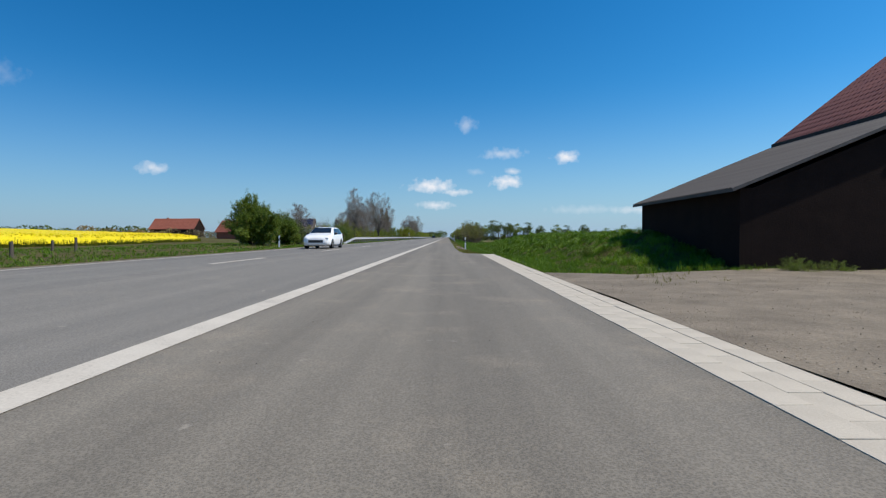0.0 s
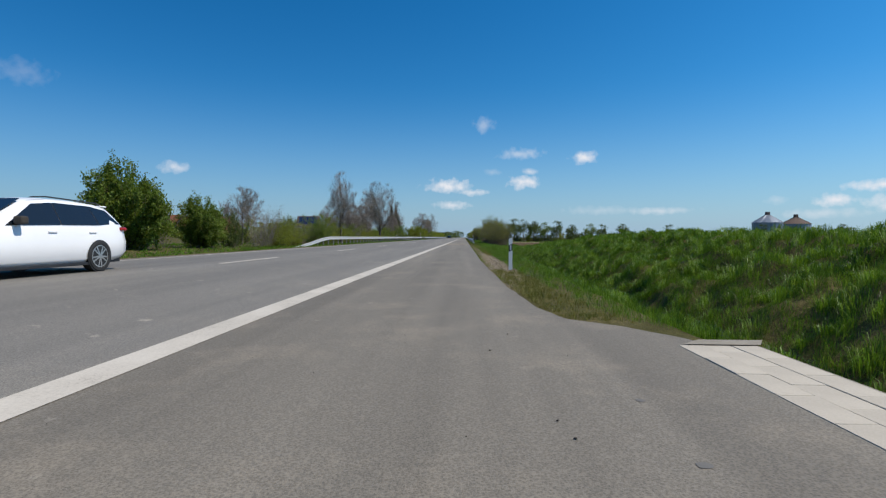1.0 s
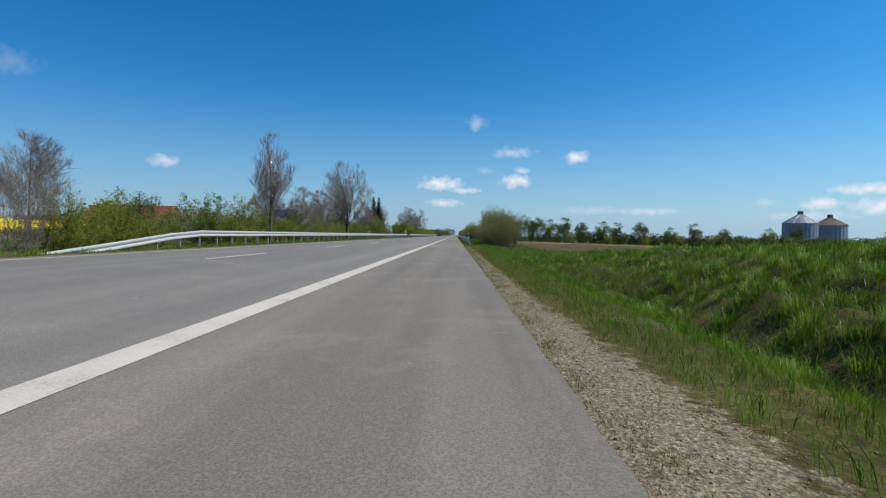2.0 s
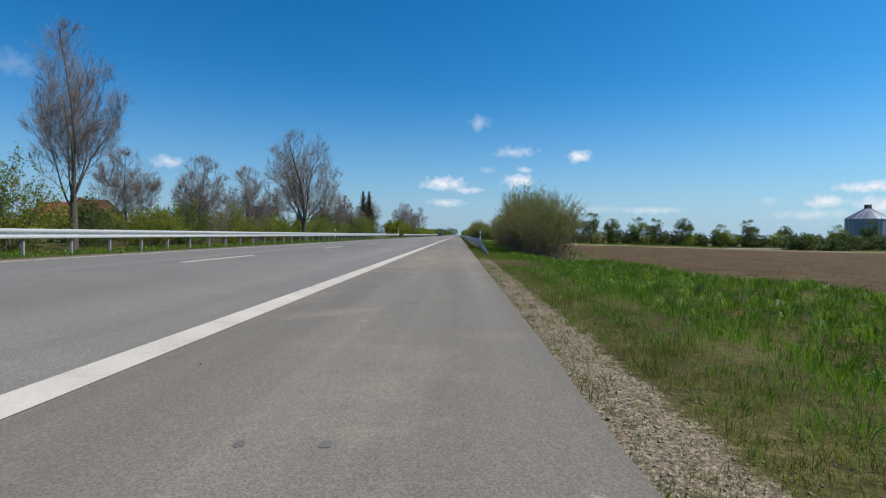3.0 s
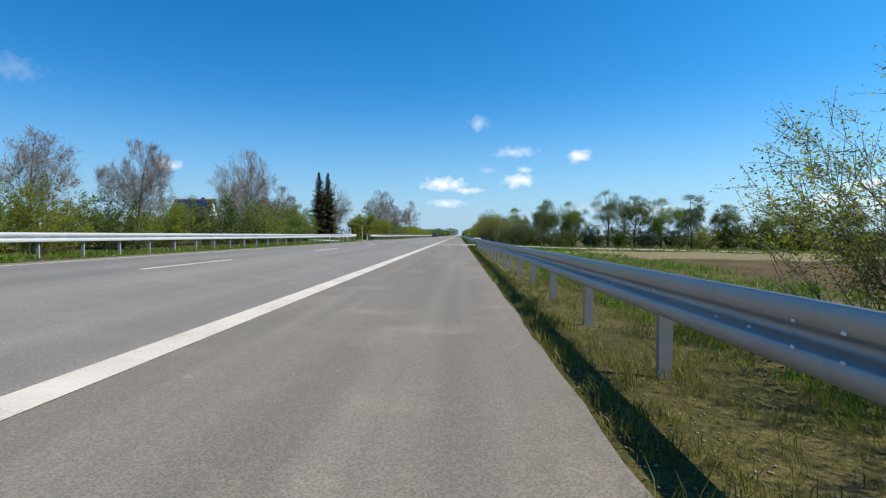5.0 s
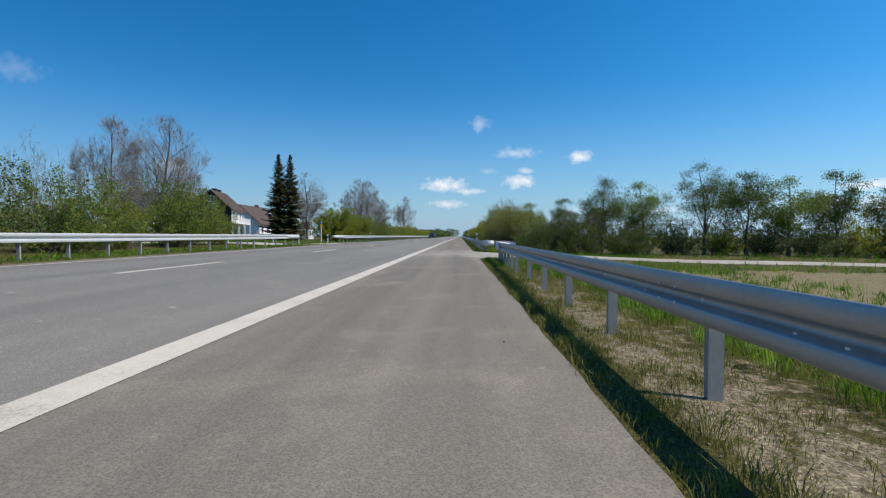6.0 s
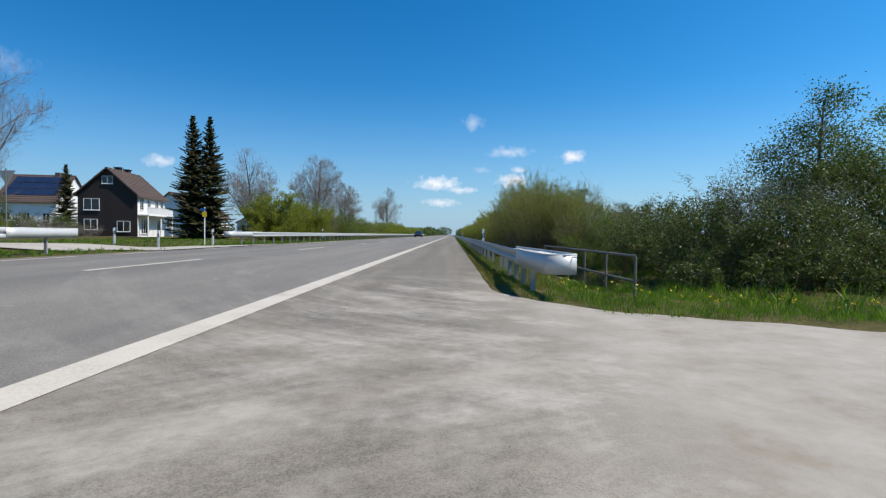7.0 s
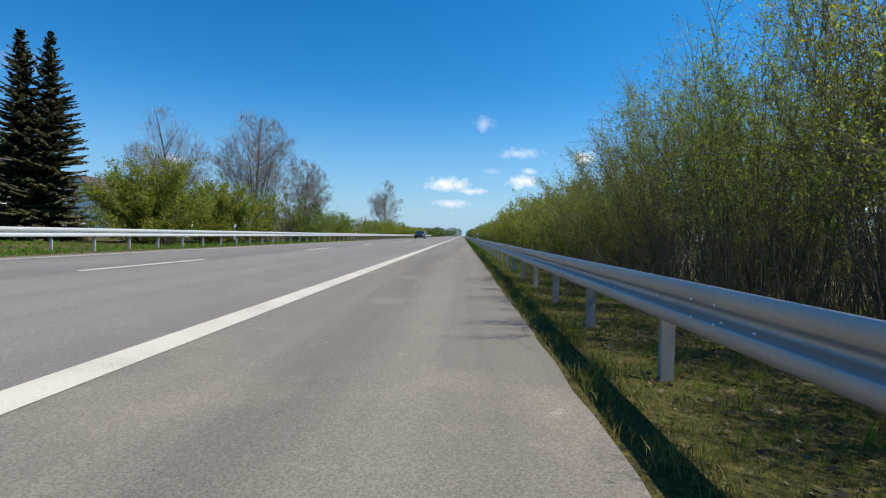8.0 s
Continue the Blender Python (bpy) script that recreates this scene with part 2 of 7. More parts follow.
def ground_material():
    """Soil under grass, with gravel verge, ploughed land and pale stubble where the attributes say so."""
    m, N, L, b = nodes_of("ground_soil")
    v = coords(N, L)
    n1, n2, n3 = noise_node(N, L, 0.45, v, 5), noise_node(N, L, 6, v, 5, 0.7), noise_node(N, L, 55, v, 3)
    grass = ramp_node(N, L, mathn(N, L, "ADD", mathn(N, L, "MULTIPLY", n1, 0.6), mathn(N, L, "MULTIPLY", n2, 0.4)),
                      [(0.30, (0.038, 0.035, 0.011)), (0.5, (0.090, 0.082, 0.024)), (0.70, (0.185, 0.145, 0.065))])
    stones = N.new("ShaderNodeTexVoronoi")
    stones.inputs["Scale"].default_value = 38
    L.new(v, stones.inputs["Vector"])
    peb = mixed(N, L, 0.65, ramp_node(N, L, n3, [(0.3, (0.110, 0.084, 0.051)), (0.7, (0.36, 0.285, 0.185))]), stones.outputs["Distance"], "SOFT_LIGHT")
    hs = N.new("ShaderNodeHueSaturation")
    hs.inputs["Saturation"].default_value = 0.9
    L.new(peb, hs.inputs["Color"])
    rows = coords(N, L, (0.25, 1.4, 1))
    clod = noise_node(N, L, 2.2, rows, 6, 0.72)
    tilled = ramp_node(N, L, mathn(N, L, "ADD", mathn(N, L, "MULTIPLY", clod, 0.7), mathn(N, L, "MULTIPLY", n1, 0.3)),
                       [(0.34, (0.050, 0.030, 0.015)), (0.52, (0.115, 0.074, 0.034)), (0.66, (0.185, 0.150, 0.055))])
    pale = ramp_node(N, L, mathn(N, L, "ADD", mathn(N, L, "MULTIPLY", n2, 0.6), mathn(N, L, "MULTIPLY", clod, 0.4)),
                     [(0.35, (0.15, 0.12, 0.06)), (0.65, (0.30, 0.25, 0.14))])

    def weight(key, edge=0.5):
        a = N.new("ShaderNodeAttribute")
        a.attribute_name = key
        w = mathn(N, L, "ADD", a.outputs["Fac"], mathn(N, L, "MULTIPLY", mathn(N, L, "SUBTRACT", n2, 0.5), edge * 2))
        return mathn(N, L, "MULTIPLY", mathn(N, L, "SUBTRACT", w, 0.42), 6, True)

    col = mixed(N, L, weight("tilled", 0.3), grass, tilled)
    col = mixed(N, L, weight("pale", 0.5), col, pale)
    col = mixed(N, L, weight("gravel", 0.7), col, hs.outputs[0])
    tufts = noise_node(N, L, 23, v, 6, 0.75)
    col = mixed(N, L, 0.85, col, ramp_node(N, L, tufts, [(0.34, (0.28, 0.28, 0.26)), (0.52, (0.85, 0.85, 0.82)), (0.68, (1.55, 1.5, 1.4))]), "MULTIPLY")
    L.new(col, b.inputs["Base Color"])
    b.inputs["Roughness"].default_value = 0.95
    b.inputs["Specular IOR Level"].default_value = 0.15
    bump_node(N, L, b, mathn(N, L, "ADD", n3, mathn(N, L, "MULTIPLY", clod, 2.0)), 0.7, 0.03)
    return m


M = {}
M["ground"] = ground_material()
M["shoulder"], M["lane"], M["paint"] = shoulder_asphalt(), lane_asphalt(), worn_paint()
M["concrete"] = surface("pale_concrete", (0.36, 0.315, 0.25), (0.54, 0.48, 0.385), 1.5, 60, 0.85, 0, 0.4, 0.006)
M["joint"] = surface("joint_sand", (0.16, 0.14, 0.105), (0.34, 0.30, 0.235), 2.5, 50, 0.95, 0, 0.4, 0.004)
M["track"] = surface("dusty_track", (0.28, 0.25, 0.20), (0.50, 0.455, 0.385), 0.45, 70, 0.9, 0, 0.6, 0.008, (0.6, 1.3, 1))
M["lot"] = surface("gravel_lot", (0.075, 0.057, 0.038), (0.28, 0.23, 0.165), 1.1, 30, 0.95, 0, 0.8, 0.02)
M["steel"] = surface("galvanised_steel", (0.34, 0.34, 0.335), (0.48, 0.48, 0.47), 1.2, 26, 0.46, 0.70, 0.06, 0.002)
# lighter copy of the steel: the far rails' sunlit brightness is in its colour
M["sunlit_steel"] = surface("sunlit_tone_steel", (0.46, 0.46, 0.445), (0.62, 0.62, 0.60), 1.2, 26, 0.5, 0.2, 0.06, 0.002)
M["post_steel"] = surface("weathered_post_steel", (0.24, 0.23, 0.215), (0.38, 0.37, 0.35), 2.5, 26, 0.7, 0.1, 0.1, 0.002)
# near white for bolts in shade: light through the beam's slots is painted in
M["bolt"] = surface("bright_slot_zinc", (0.75, 0.75, 0.73), (0.86, 0.86, 0.84), 4, 60, 0.4, 0.1, 0.0)
M["dark_metal"] = surface("weathered_pipe", (0.10, 0.095, 0.085), (0.24, 0.22, 0.195), 3, 50, 0.6, 0.3, 0.2, 0.002)
M["white_plastic"] = surface("white_plastic", (0.66, 0.66, 0.66), (0.80, 0.80, 0.79), 3, 60, 0.45, 0, 0.1, 0.002)
M["black_plastic"] = surface("black_plastic", (0.012, 0.012, 0.013), (0.03, 0.03, 0.032), 3, 60, 0.5, 0, 0.1, 0.002)
M["reflector"] = surface("reflector", (0.55, 0.56, 0.57), (0.7, 0.71, 0.72), 20, 90, 0.2, 0.2, 0.0)
M["bark"] = surface("grey_bark", (0.045, 0.037, 0.030), (0.135, 0.112, 0.088), 2.5, 30, 0.9, 0, 0.7, 0.02, (1, 1, 0.3))
M["twig"] = surface("brown_twig", (0.13, 0.108, 0.093), (0.26, 0.22, 0.19), 1.5, 25, 0.85, 0, 0)
M["stem"] = surface("willow_stem", (0.065, 0.053, 0.037), (0.17, 0.14, 0.096), 1.5, 25, 0.85, 0, 0)
M["leaf_green"] = leafy("spring_leaf", [(0.2, (0.15, 0.23, 0.022)), (0.5, (0.26, 0.35, 0.036)), (0.85, (0.42, 0.49, 0.07))], 0.5, 0.72)
M["leaf_olive"] = leafy("olive_leaf", [(0.2, (0.14, 0.175, 0.018)), (0.5, (0.25, 0.285, 0.030)), (0.85, (0.40, 0.42, 0.06))], 0.5, 0.70)
M["leaf_mid"] = leafy("bush_leaf", [(0.2, (0.065, 0.110, 0.014)), (0.5, (0.140, 0.205, 0.024)), (0.85, (0.26, 0.32, 0.05))], 0.5, 0.5)
M["leaf_dark"] = leafy("hedge_leaf", [(0.2, (0.036, 0.062, 0.011)), (0.5, (0.080, 0.120, 0.018)), (0.85, (0.16, 0.20, 0.038))], 0.5, 0.32)
M["leaf_brown"] = leafy("bud_haze", [(0.2, (0.14, 0.10, 0.065)), (0.5, (0.20, 0.155, 0.085)), (0.85, (0.27, 0.23, 0.10))], 0.5, 0.4)
M["needle"] = leafy("spruce_needle", [(0.2, (0.035, 0.046, 0.018)), (0.5, (0.080, 0.085, 0.033)), (0.85, (0.17, 0.13, 0.06))], 0.6, 0.25)
M["grass"] = leafy("grass_blade", [(0.25, (0.030, 0.072, 0.006)), (0.45, (0.095, 0.195, 0.010)), (0.65, (0.165, 0.275, 0.018)), (0.95, (0.30, 0.35, 0.06))], 0.45, 0.45, 0.9, 0.6)
M["grass_dry"] = leafy("dry_verge_grass", [(0.22, (0.060, 0.085, 0.010)), (0.42, (0.150, 0.165, 0.020)), (0.62, (0.225, 0.195, 0.045)), (0.90, (0.38, 0.31, 0.12))], 0.6, 0.3, 1.1, 0.6)
M["litter"] = leafy("dead_leaf", [(0.15, (0.05, 0.033, 0.020)), (0.5, (0.115, 0.082, 0.052)), (0.9, (0.25, 0.20, 0.14))], 0.8, 0.1)
M["rape"] = leafy("rape_flower", [(0.2, (0.55, 0.42, 0.005)), (0.5, (0.80, 0.64, 0.008)), (0.85, (0.90, 0.76, 0.02))], 0.6, 0.15)
M["rape_stalk"] = leafy("rape_stalk", [(0.2, (0.06, 0.10, 0.012)), (0.85, (0.25, 0.25, 0.02))], 0.6, 0.15)
M["dandelion"] = leafy("yellow_flower", [(0.2, (0.7, 0.5, 0.01)), (0.85, (0.85, 0.7, 0.03))], 0.6, 0.1)
# brick near black with its shine cut: the barn walls' shade is in this colour
M["brick_dark"] = surface("shade_dark_brick", (0.012, 0.008, 0.007), (0.030, 0.018, 0.014), 1.2, 22, 0.98, 0, 0.5, 0.01)
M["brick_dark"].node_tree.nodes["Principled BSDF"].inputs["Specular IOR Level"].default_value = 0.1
M["sheet_roof"] = surface("fibre_cement", (0.045, 0.038, 0.034), (0.135, 0.12, 0.11), 2.2, 30, 0.85, 0, 0.4, 0.01)
M["red_tile"] = surface("red_clay_tile", (0.16, 0.045, 0.028), (0.34, 0.105, 0.065), 1.2, 20, 0.75, 0, 0.3, 0.01)
M["brown_tile"] = surface("brown_roof_tile", (0.062, 0.042, 0.034), (0.115, 0.078, 0.062), 0.9, 16, 0.75, 0, 0.4, 0.02)
M["timber"] = surface("dark_timber", (0.010, 0.006, 0.005), (0.024, 0.015, 0.012), 1.2, 20, 0.7, 0, 0.4, 0.01, (1, 1, 0.15))
M["render_white"] = surface("white_render", (0.70, 0.69, 0.66), (0.82, 0.81, 0.79), 0.8, 30, 0.85, 0, 0.2, 0.004)
M["frame_white"] = surface("white_frame", (0.68, 0.68, 0.67), (0.80, 0.80, 0.79), 2, 40, 0.5, 0, 0.0)
M["silo"] = surface("corrugated_steel", (0.17, 0.19, 0.22), (0.32, 0.35, 0.39), 0.6, 6, 0.45, 0.5, 0.1, 0.01)
M["rust"] = surface("rusty_cap", (0.085, 0.055, 0.042), (0.19, 0.125, 0.09), 1.0, 12, 0.8, 0.1, 0.2, 0.01)
M["solar"] = surface("solar_panel", (0.010, 0.018, 0.045), (0.02, 0.035, 0.08), 1.0, 10, 0.15, 0.0, 0.0)
M["car_white"] = surface("white_car_paint", (0.78, 0.78, 0.78), (0.82, 0.82, 0.82), 0.5, 3, 0.22, 0, 0.0)
M["car_dark"] = surface("dark_car_paint", (0.012, 0.013, 0.016), (0.02, 0.021, 0.025), 0.5, 3, 0.25, 0, 0.0)
M["tyre"] = surface("tyre_rubber", (0.010, 0.010, 0.010), (0.025, 0.025, 0.025), 4, 60, 0.8, 0, 0.2, 0.003)
M["rim"] = surface("alloy_rim", (0.45, 0.46, 0.47), (0.62, 0.63, 0.64), 4, 40, 0.3, 0.8, 0.0)
M["tail_lamp"] = surface("red_lamp_lens", (0.22, 0.012, 0.010), (0.34, 0.02, 0.016), 4, 40, 0.2, 0, 0.0)
M["head_lamp"] = surface("clear_lamp_lens", (0.5, 0.52, 0.54), (0.7, 0.72, 0.74), 4, 40, 0.12, 0.2, 0.0)
M["sign_yellow"] = surface("yellow_sign", (0.60, 0.42, 0.02), (0.70, 0.50, 0.03), 2, 30, 0.5, 0, 0.0)
M["sign_blue"] = surface("blue_sign", (0.02, 0.10, 0.32), (0.03, 0.13, 0.38), 2, 30, 0.5, 0, 0.0)
M["clod"] = surface("earth_clod", (0.045, 0.028, 0.018), (0.12, 0.08, 0.052), 6, 40, 0.95, 0, 0.5, 0.01)
M["chip"] = surface("dark_debris", (0.018, 0.015, 0.012), (0.06, 0.05, 0.04), 8, 50, 0.9, 0, 0.3, 0.004)
M["stone"] = surface("limestone_chip", (0.145, 0.113, 0.075), (0.37, 0.305, 0.215), 9, 60, 0.9, 0, 0.3, 0.004)


def glass(name, tint):
    m, N, L, b = nodes_of(name)
    b.inputs["Base Color"].default_value = (*tint, 1)
    b.inputs["Roughness"].default_value = 0.06
    b.inputs["Specular IOR Level"].default_value = 0.6
    return m


M["glass"] = glass("dark_window_glass", (0.012, 0.016, 0.022))


# ---- building helpers ----
def quick_mesh(name, verts, faces, mats, smooth=False):
    """A mesh from arrays of places and of faces that all have the same number of corners."""
    verts, faces = np.asarray(verts, dtype=np.float32), np.asarray(faces, dtype=np.int32)
    me = bpy.data.meshes.new(name)
    n, (m, k) = len(verts), faces.shape
    me.vertices.add(n)
    me.vertices.foreach_set("co", verts.ravel())
    me.loops.add(m * k)
    me.loops.foreach_set("vertex_index", faces.ravel())
    me.polygons.add(m)
    me.polygons.foreach_set("loop_start", np.arange(m, dtype=np.int32) * k)
    me.update(calc_edges=True)
    for mt in (mats if isinstance(mats, (list, tuple)) else [mats]):
        me.materials.append(mt)
    if smooth:
        me.polygons.foreach_set("use_smooth", np.ones(m, dtype=bool))
    return me


UNCOUNTED = ("branchwork", "foliage", "stemwork", "crown", "needle_cover", "flowers", "stalks")


def hang(ob, parent, label=""):
    ob.parent = parent
    if label:
        ob["label"] = label
    if ob.name.split(".")[0] in UNCOUNTED:
        ob["kind"] = "stuff"
    return ob


def part(name, bm, material, parent, label="", smooth=False):
    """Link a bmesh as one mesh object under a thing or a part."""
    me = bpy.data.meshes.new(name)
    bm.to_mesh(me)
    bm.free()
    me.materials.append(material)
    if smooth:
        for p in me.polygons:
            p.use_smooth = True
    return hang(new(name, me), parent, label)


def share(name, me, parent, m, label=""):
    ob = new(name, me)
    ob.parent = parent
    ob.matrix_basis = m
    if label:
        ob["label"] = label
    if name in UNCOUNTED:
        ob["kind"] = "stuff"
    return ob


def thing(name, m, label, category, group="", kind=""):
    ob = new(name)
    ob.empty_display_size = 0.2
    ob.matrix_basis = m
    return tagged(ob, label, category, group, kind)


def at(x, y, z, turn=0):
    return pose(x, y, z, 0, 0, turn)


def add_box(bm, x0, x1, y0, y1, z0, z1, bevel=0.0):
    made = bmesh.ops.create_cube(bm, size=1)["verts"]
    for v in made:
        v.co = ((x0 + x1) / 2 + v.co.x * (x1 - x0), (y0 + y1) / 2 + v.co.y * (y1 - y0), (z0 + z1) / 2 + v.co.z * (z1 - z0))
    if bevel:
        edges = {e for v in made for e in v.link_edges}
        bmesh.ops.bevel(bm, geom=list(edges), offset=bevel, segments=2, affect="EDGES", profile=0.5)
    return bm


def boxed(x0, x1, y0, y1, z0, z1, bevel=0.0):
    return add_box(bmesh.new(), x0, x1, y0, y1, z0, z1, bevel)


def add_tube(bm, a, b, r, sides=8, r2=None):
    a, b = Vector(a), Vector(b)
    turn = (b - a).to_track_quat("Z", "Y").to_matrix().to_4x4()
    bmesh.ops.create_cone(bm, cap_ends=True, segments=sides, radius1=r, radius2=r if r2 is None else r2, depth=(b - a).length,
                          matrix=Matrix.Translation((a + b) / 2) @ turn)
    return bm


def tube(a, b, r, sides=8, r2=None):
    return add_tube(bmesh.new(), a, b, r, sides, r2)


def poly(bm, pts):
    return bm.faces.new([bm.verts.new(p) for p in pts])


def prism(outline, axis, a, b):
    """A flat outline of (u, v) pairs drawn out between a and b along an axis: y takes (x, z) outlines, x takes (y, z), z takes (x, y)."""
    bm = bmesh.new()
    place = {"y": lambda u, v, w: (u, w, v), "x": lambda u, v, w: (w, u, v), "z": lambda u, v, w: (u, v, w)}[axis]
    lo, hi = [bm.verts.new(place(u, v, a)) for u, v in outline], [bm.verts.new(place(u, v, b)) for u, v in outline]
    bm.faces.new(lo)
    bm.faces.new(hi[::-1])
    for i in range(len(outline)):
        j = (i + 1) % len(outline)
        bm.faces.new((lo[j], lo[i], hi[i], hi[j]))
    bmesh.ops.recalc_face_normals(bm, faces=bm.faces)
    return bm


def step(v, a, b):
    s = np.clip((v - a) / (b - a), 0, 1)
    return s * s * (3 - 2 * s)


def lumps(x, y, size, seed=0):
    """Cheap smooth random hills between -1 and 1."""
    k = 2 * np.pi / size
    return (np.sin(k * x + 1.3 * seed) * np.cos(0.83 * k * y + 2.1 * seed) + np.sin(0.61 * k * (x + y) + seed) * np.cos(1.27 * k * (x - 0.7 * y) + 0.5 * seed)) / 2


# ---- the lie of the land ----
SOLID, DASH, LEFT_LINE, LEFT_EDGE = -2.67, -6.30, -9.90, -10.75


def road_z(x):
    return np.interp(x, [LEFT_EDGE, LEFT_LINE, -6.6, -5.9, SOLID, 0.7, 3.0], [0.28, 0.31, 0.325, 0.30, 0.0, 0.0, 0.0])


EDGE_Y = [-60, 29.4, 29.7, 30.0, 30.5, 31.0, 32.0, 34.8, 40, 46, 2500]
EDGE_X = [2.0, 2.0, 2.28, 2.12, 1.79, 1.27, 1.05, 0.88, 0.78, 0.70, 0.70]


def edge_x(y):
    return np.interp(y, EDGE_Y, EDGE_X)


def ground_z(x, y):
    x, y = np.asarray(x, dtype=float), np.asarray(y, dtype=float)
    under = road_z(x) - 0.06
    # to the left of the road
    d = -x - 10.75
    left = 0.26 - 0.10 * step(d, 0.3, 3) - 0.12 * step(d, 4, 6) + 0.15 * step(d, 7, 11)
    rise = step(-x, 34, 230) * 5.0 * (1 - step(y, 170, 330))
    left = left + rise + 0.10 * lumps(x, y, 31, 1) * step(d, 6, 20)
    # to the right: a bank, then low fields
    e = x - edge_x(y)
    bank = step(y, 13.5, 20) * np.interp(y, [0, 52, 67, 82, 92], [1, 1, 0.62, 0.2, 0])
    low = step(y, 60, 95)
    verge = -0.03 - 0.07 * step(e, 0.2, 1.6)
    crest = bank * (1.12 * step(x, 4.2, 8.6) - 0.35 * step(x, 11, 26))
    crest = crest + bank * step(x, 3.4, 5.5) * (0.18 * lumps(x, y, 2.6, 7) + 0.13 * lumps(x, y, 1.5, 9))
    ditch = -0.62 * bank * step(y, 24, 29) * np.exp(-((x - 3.9) / 0.8) ** 2)
    fields = low * (-0.30 * step(x, 2.4, 6) - 0.25 * step(x, 7, 12) - 1.4 * step(x, 12, 70))
    fields = fields * (1 - 0.45 * step(y, 120, 150))
    stream = -0.9 * step(y, 183, 187) * np.exp(-((x - 4.1) / 0.75) ** 2) * (1 - step(y, 191, 196))
    right = verge + crest + ditch + fields + stream + 0.05 * lumps(x, y, 3.1, 2) * step(e, 1.2, 3) + 0.09 * lumps(x, y, 9, 4) * step(e, 2.5, 6)
    track = -0.05 - 0.28 * step(x, 3, 14) - 0.75 * step(x, 10, 55)
    on_track = step(y, 170.6, 173) * (1 - step(y, 179.6, 182))
    right = right * (1 - on_track) + track * on_track
    out = np.where(x < LEFT_EDGE, left, np.where(x > edge_x(y) + 0.0, right, under))
    near_l = step(-x - 10.75, 0, 0.25)
    out = np.where(x < LEFT_EDGE, under * (1 - near_l) + out * near_l, out)
    return out


def build_ground():
    xs = np.concatenate([-np.geomspace(2500, 120, 26), np.arange(-115, -40, 5), np.arange(-40, -18, 2), np.arange(-18, -10.8, 0.6), [-10.76, -10.5, -8, -5, -2.7, 0.2],
                         np.arange(0.6, 8, 0.2), np.arange(8, 14, 0.5), np.arange(14, 40, 1.5), np.arange(40, 120, 8), np.geomspace(120, 2500, 26)])
    ys = np.concatenate([-np.geomspace(600, 14, 12), np.arange(-12, 14, 1), np.arange(14, 28, 0.5), np.arange(28, 34, 0.33), np.arange(34, 100, 0.5), np.arange(100, 168, 1), np.arange(168, 196, 0.5), np.arange(196, 270, 1.5), np.geomspace(270, 3500, 36)])
    X, Y = np.meshgrid(np.unique(xs), np.unique(ys))
    Z = ground_z(X, Y)
    far = np.maximum(np.hypot(X, Y - 100) - 500, 0)
    Z = Z - np.minimum(far * 0.0006, 1.2) * (Y > 300)
    ny, nx = X.shape
    idx = np.arange(ny * nx).reshape(ny, nx)
    F = np.stack([idx[:-1, :-1], idx[:-1, 1:], idx[1:, 1:], idx[1:, :-1]], -1).reshape(-1, 4)
    me = quick_mesh("ground", np.stack([X, Y, Z], -1).reshape(-1, 3), F, M["ground"], True)
    e = X - edge_x(Y)
    # past y 116 no gravel by the asphalt: darker soil deepens the rail's shadow
    strip = np.where(e > np.where(Y > 116, 0.5, -0.5), np.exp(-(np.maximum(e - 0.15, 0) / np.interp(Y, [48, 58, 97, 130, 142], [1.15, 0.55, 0.55, 0.8, 2.1])) ** 3), 0)
    grav = strip * np.interp(Y, [0, 30, 36, 44, 96, 99, 116, 130, 145, 162, 167, 172, 186, 205], [0, 0, 0.5, 0.78, 0.72, 0.1, 0.1, 0.4, 0.66, 0.58, 0.12, 0.05, 0.3, 0.25])
    grav = np.maximum(grav, ((X < LEFT_EDGE) & (X > -11.7)) * 0.75)
    till = step(X, 9.5, 11.5) * step(Y, 72, 80) * (1 - step(Y, 148, 154)) * (1 - step(X, 150, 170))
    till = np.maximum(till, np.exp(-((X - 2.2) / 1.3) ** 2 - ((Y - 94.2) / 2.3) ** 2) * 1.1)
    pale = step(X, 4.5, 6) * step(Y, 154, 157) * (1 - step(Y, 169, 171)) * (1 - step(X, 90, 110)) * 0.9
    gate = np.exp(-((X - 2.4) / 1.7) ** 4 - ((Y - 94.2) / 2.8) ** 4)
    till = np.maximum(till * (1 - gate), 0.72 * gate)
    for key, val in (("gravel", grav), ("tilled", till), ("pale", pale)):
        a = me.attributes.new(key, "FLOAT", "POINT")
        a.data.foreach_set("value", np.ascontiguousarray(val, dtype=np.float32).ravel())
    return tagged(new("ground", me), "grassy roadside ground with gravel verge and ploughed field", "ground", kind="structure")


build_ground()


def ribbon(name, ys, xa, xb, material, label, category, lift=0.0, cuts=1, height=road_z):
    """A strip of surface along the road between two edges that may vary with y."""
    rows = []
    for y in ys:
        a, b = xa(y), xb(y)
        rows.append([(x, y, float(height(x)) + lift) for x in np.linspace(a, b, cuts + 1)])
    V = np.array(rows)
    ny, nx = V.shape[:2]
    idx = np.arange(ny * nx).reshape(ny, nx)
    F = np.stack([idx[:-1, :-1], idx[:-1, 1:], idx[1:, 1:], idx[1:, :-1]], -1).reshape(-1, 4)
    return tagged(new(name, quick_mesh(name, V.reshape(-1, 3), F, material, True)), label, category, kind="structure")


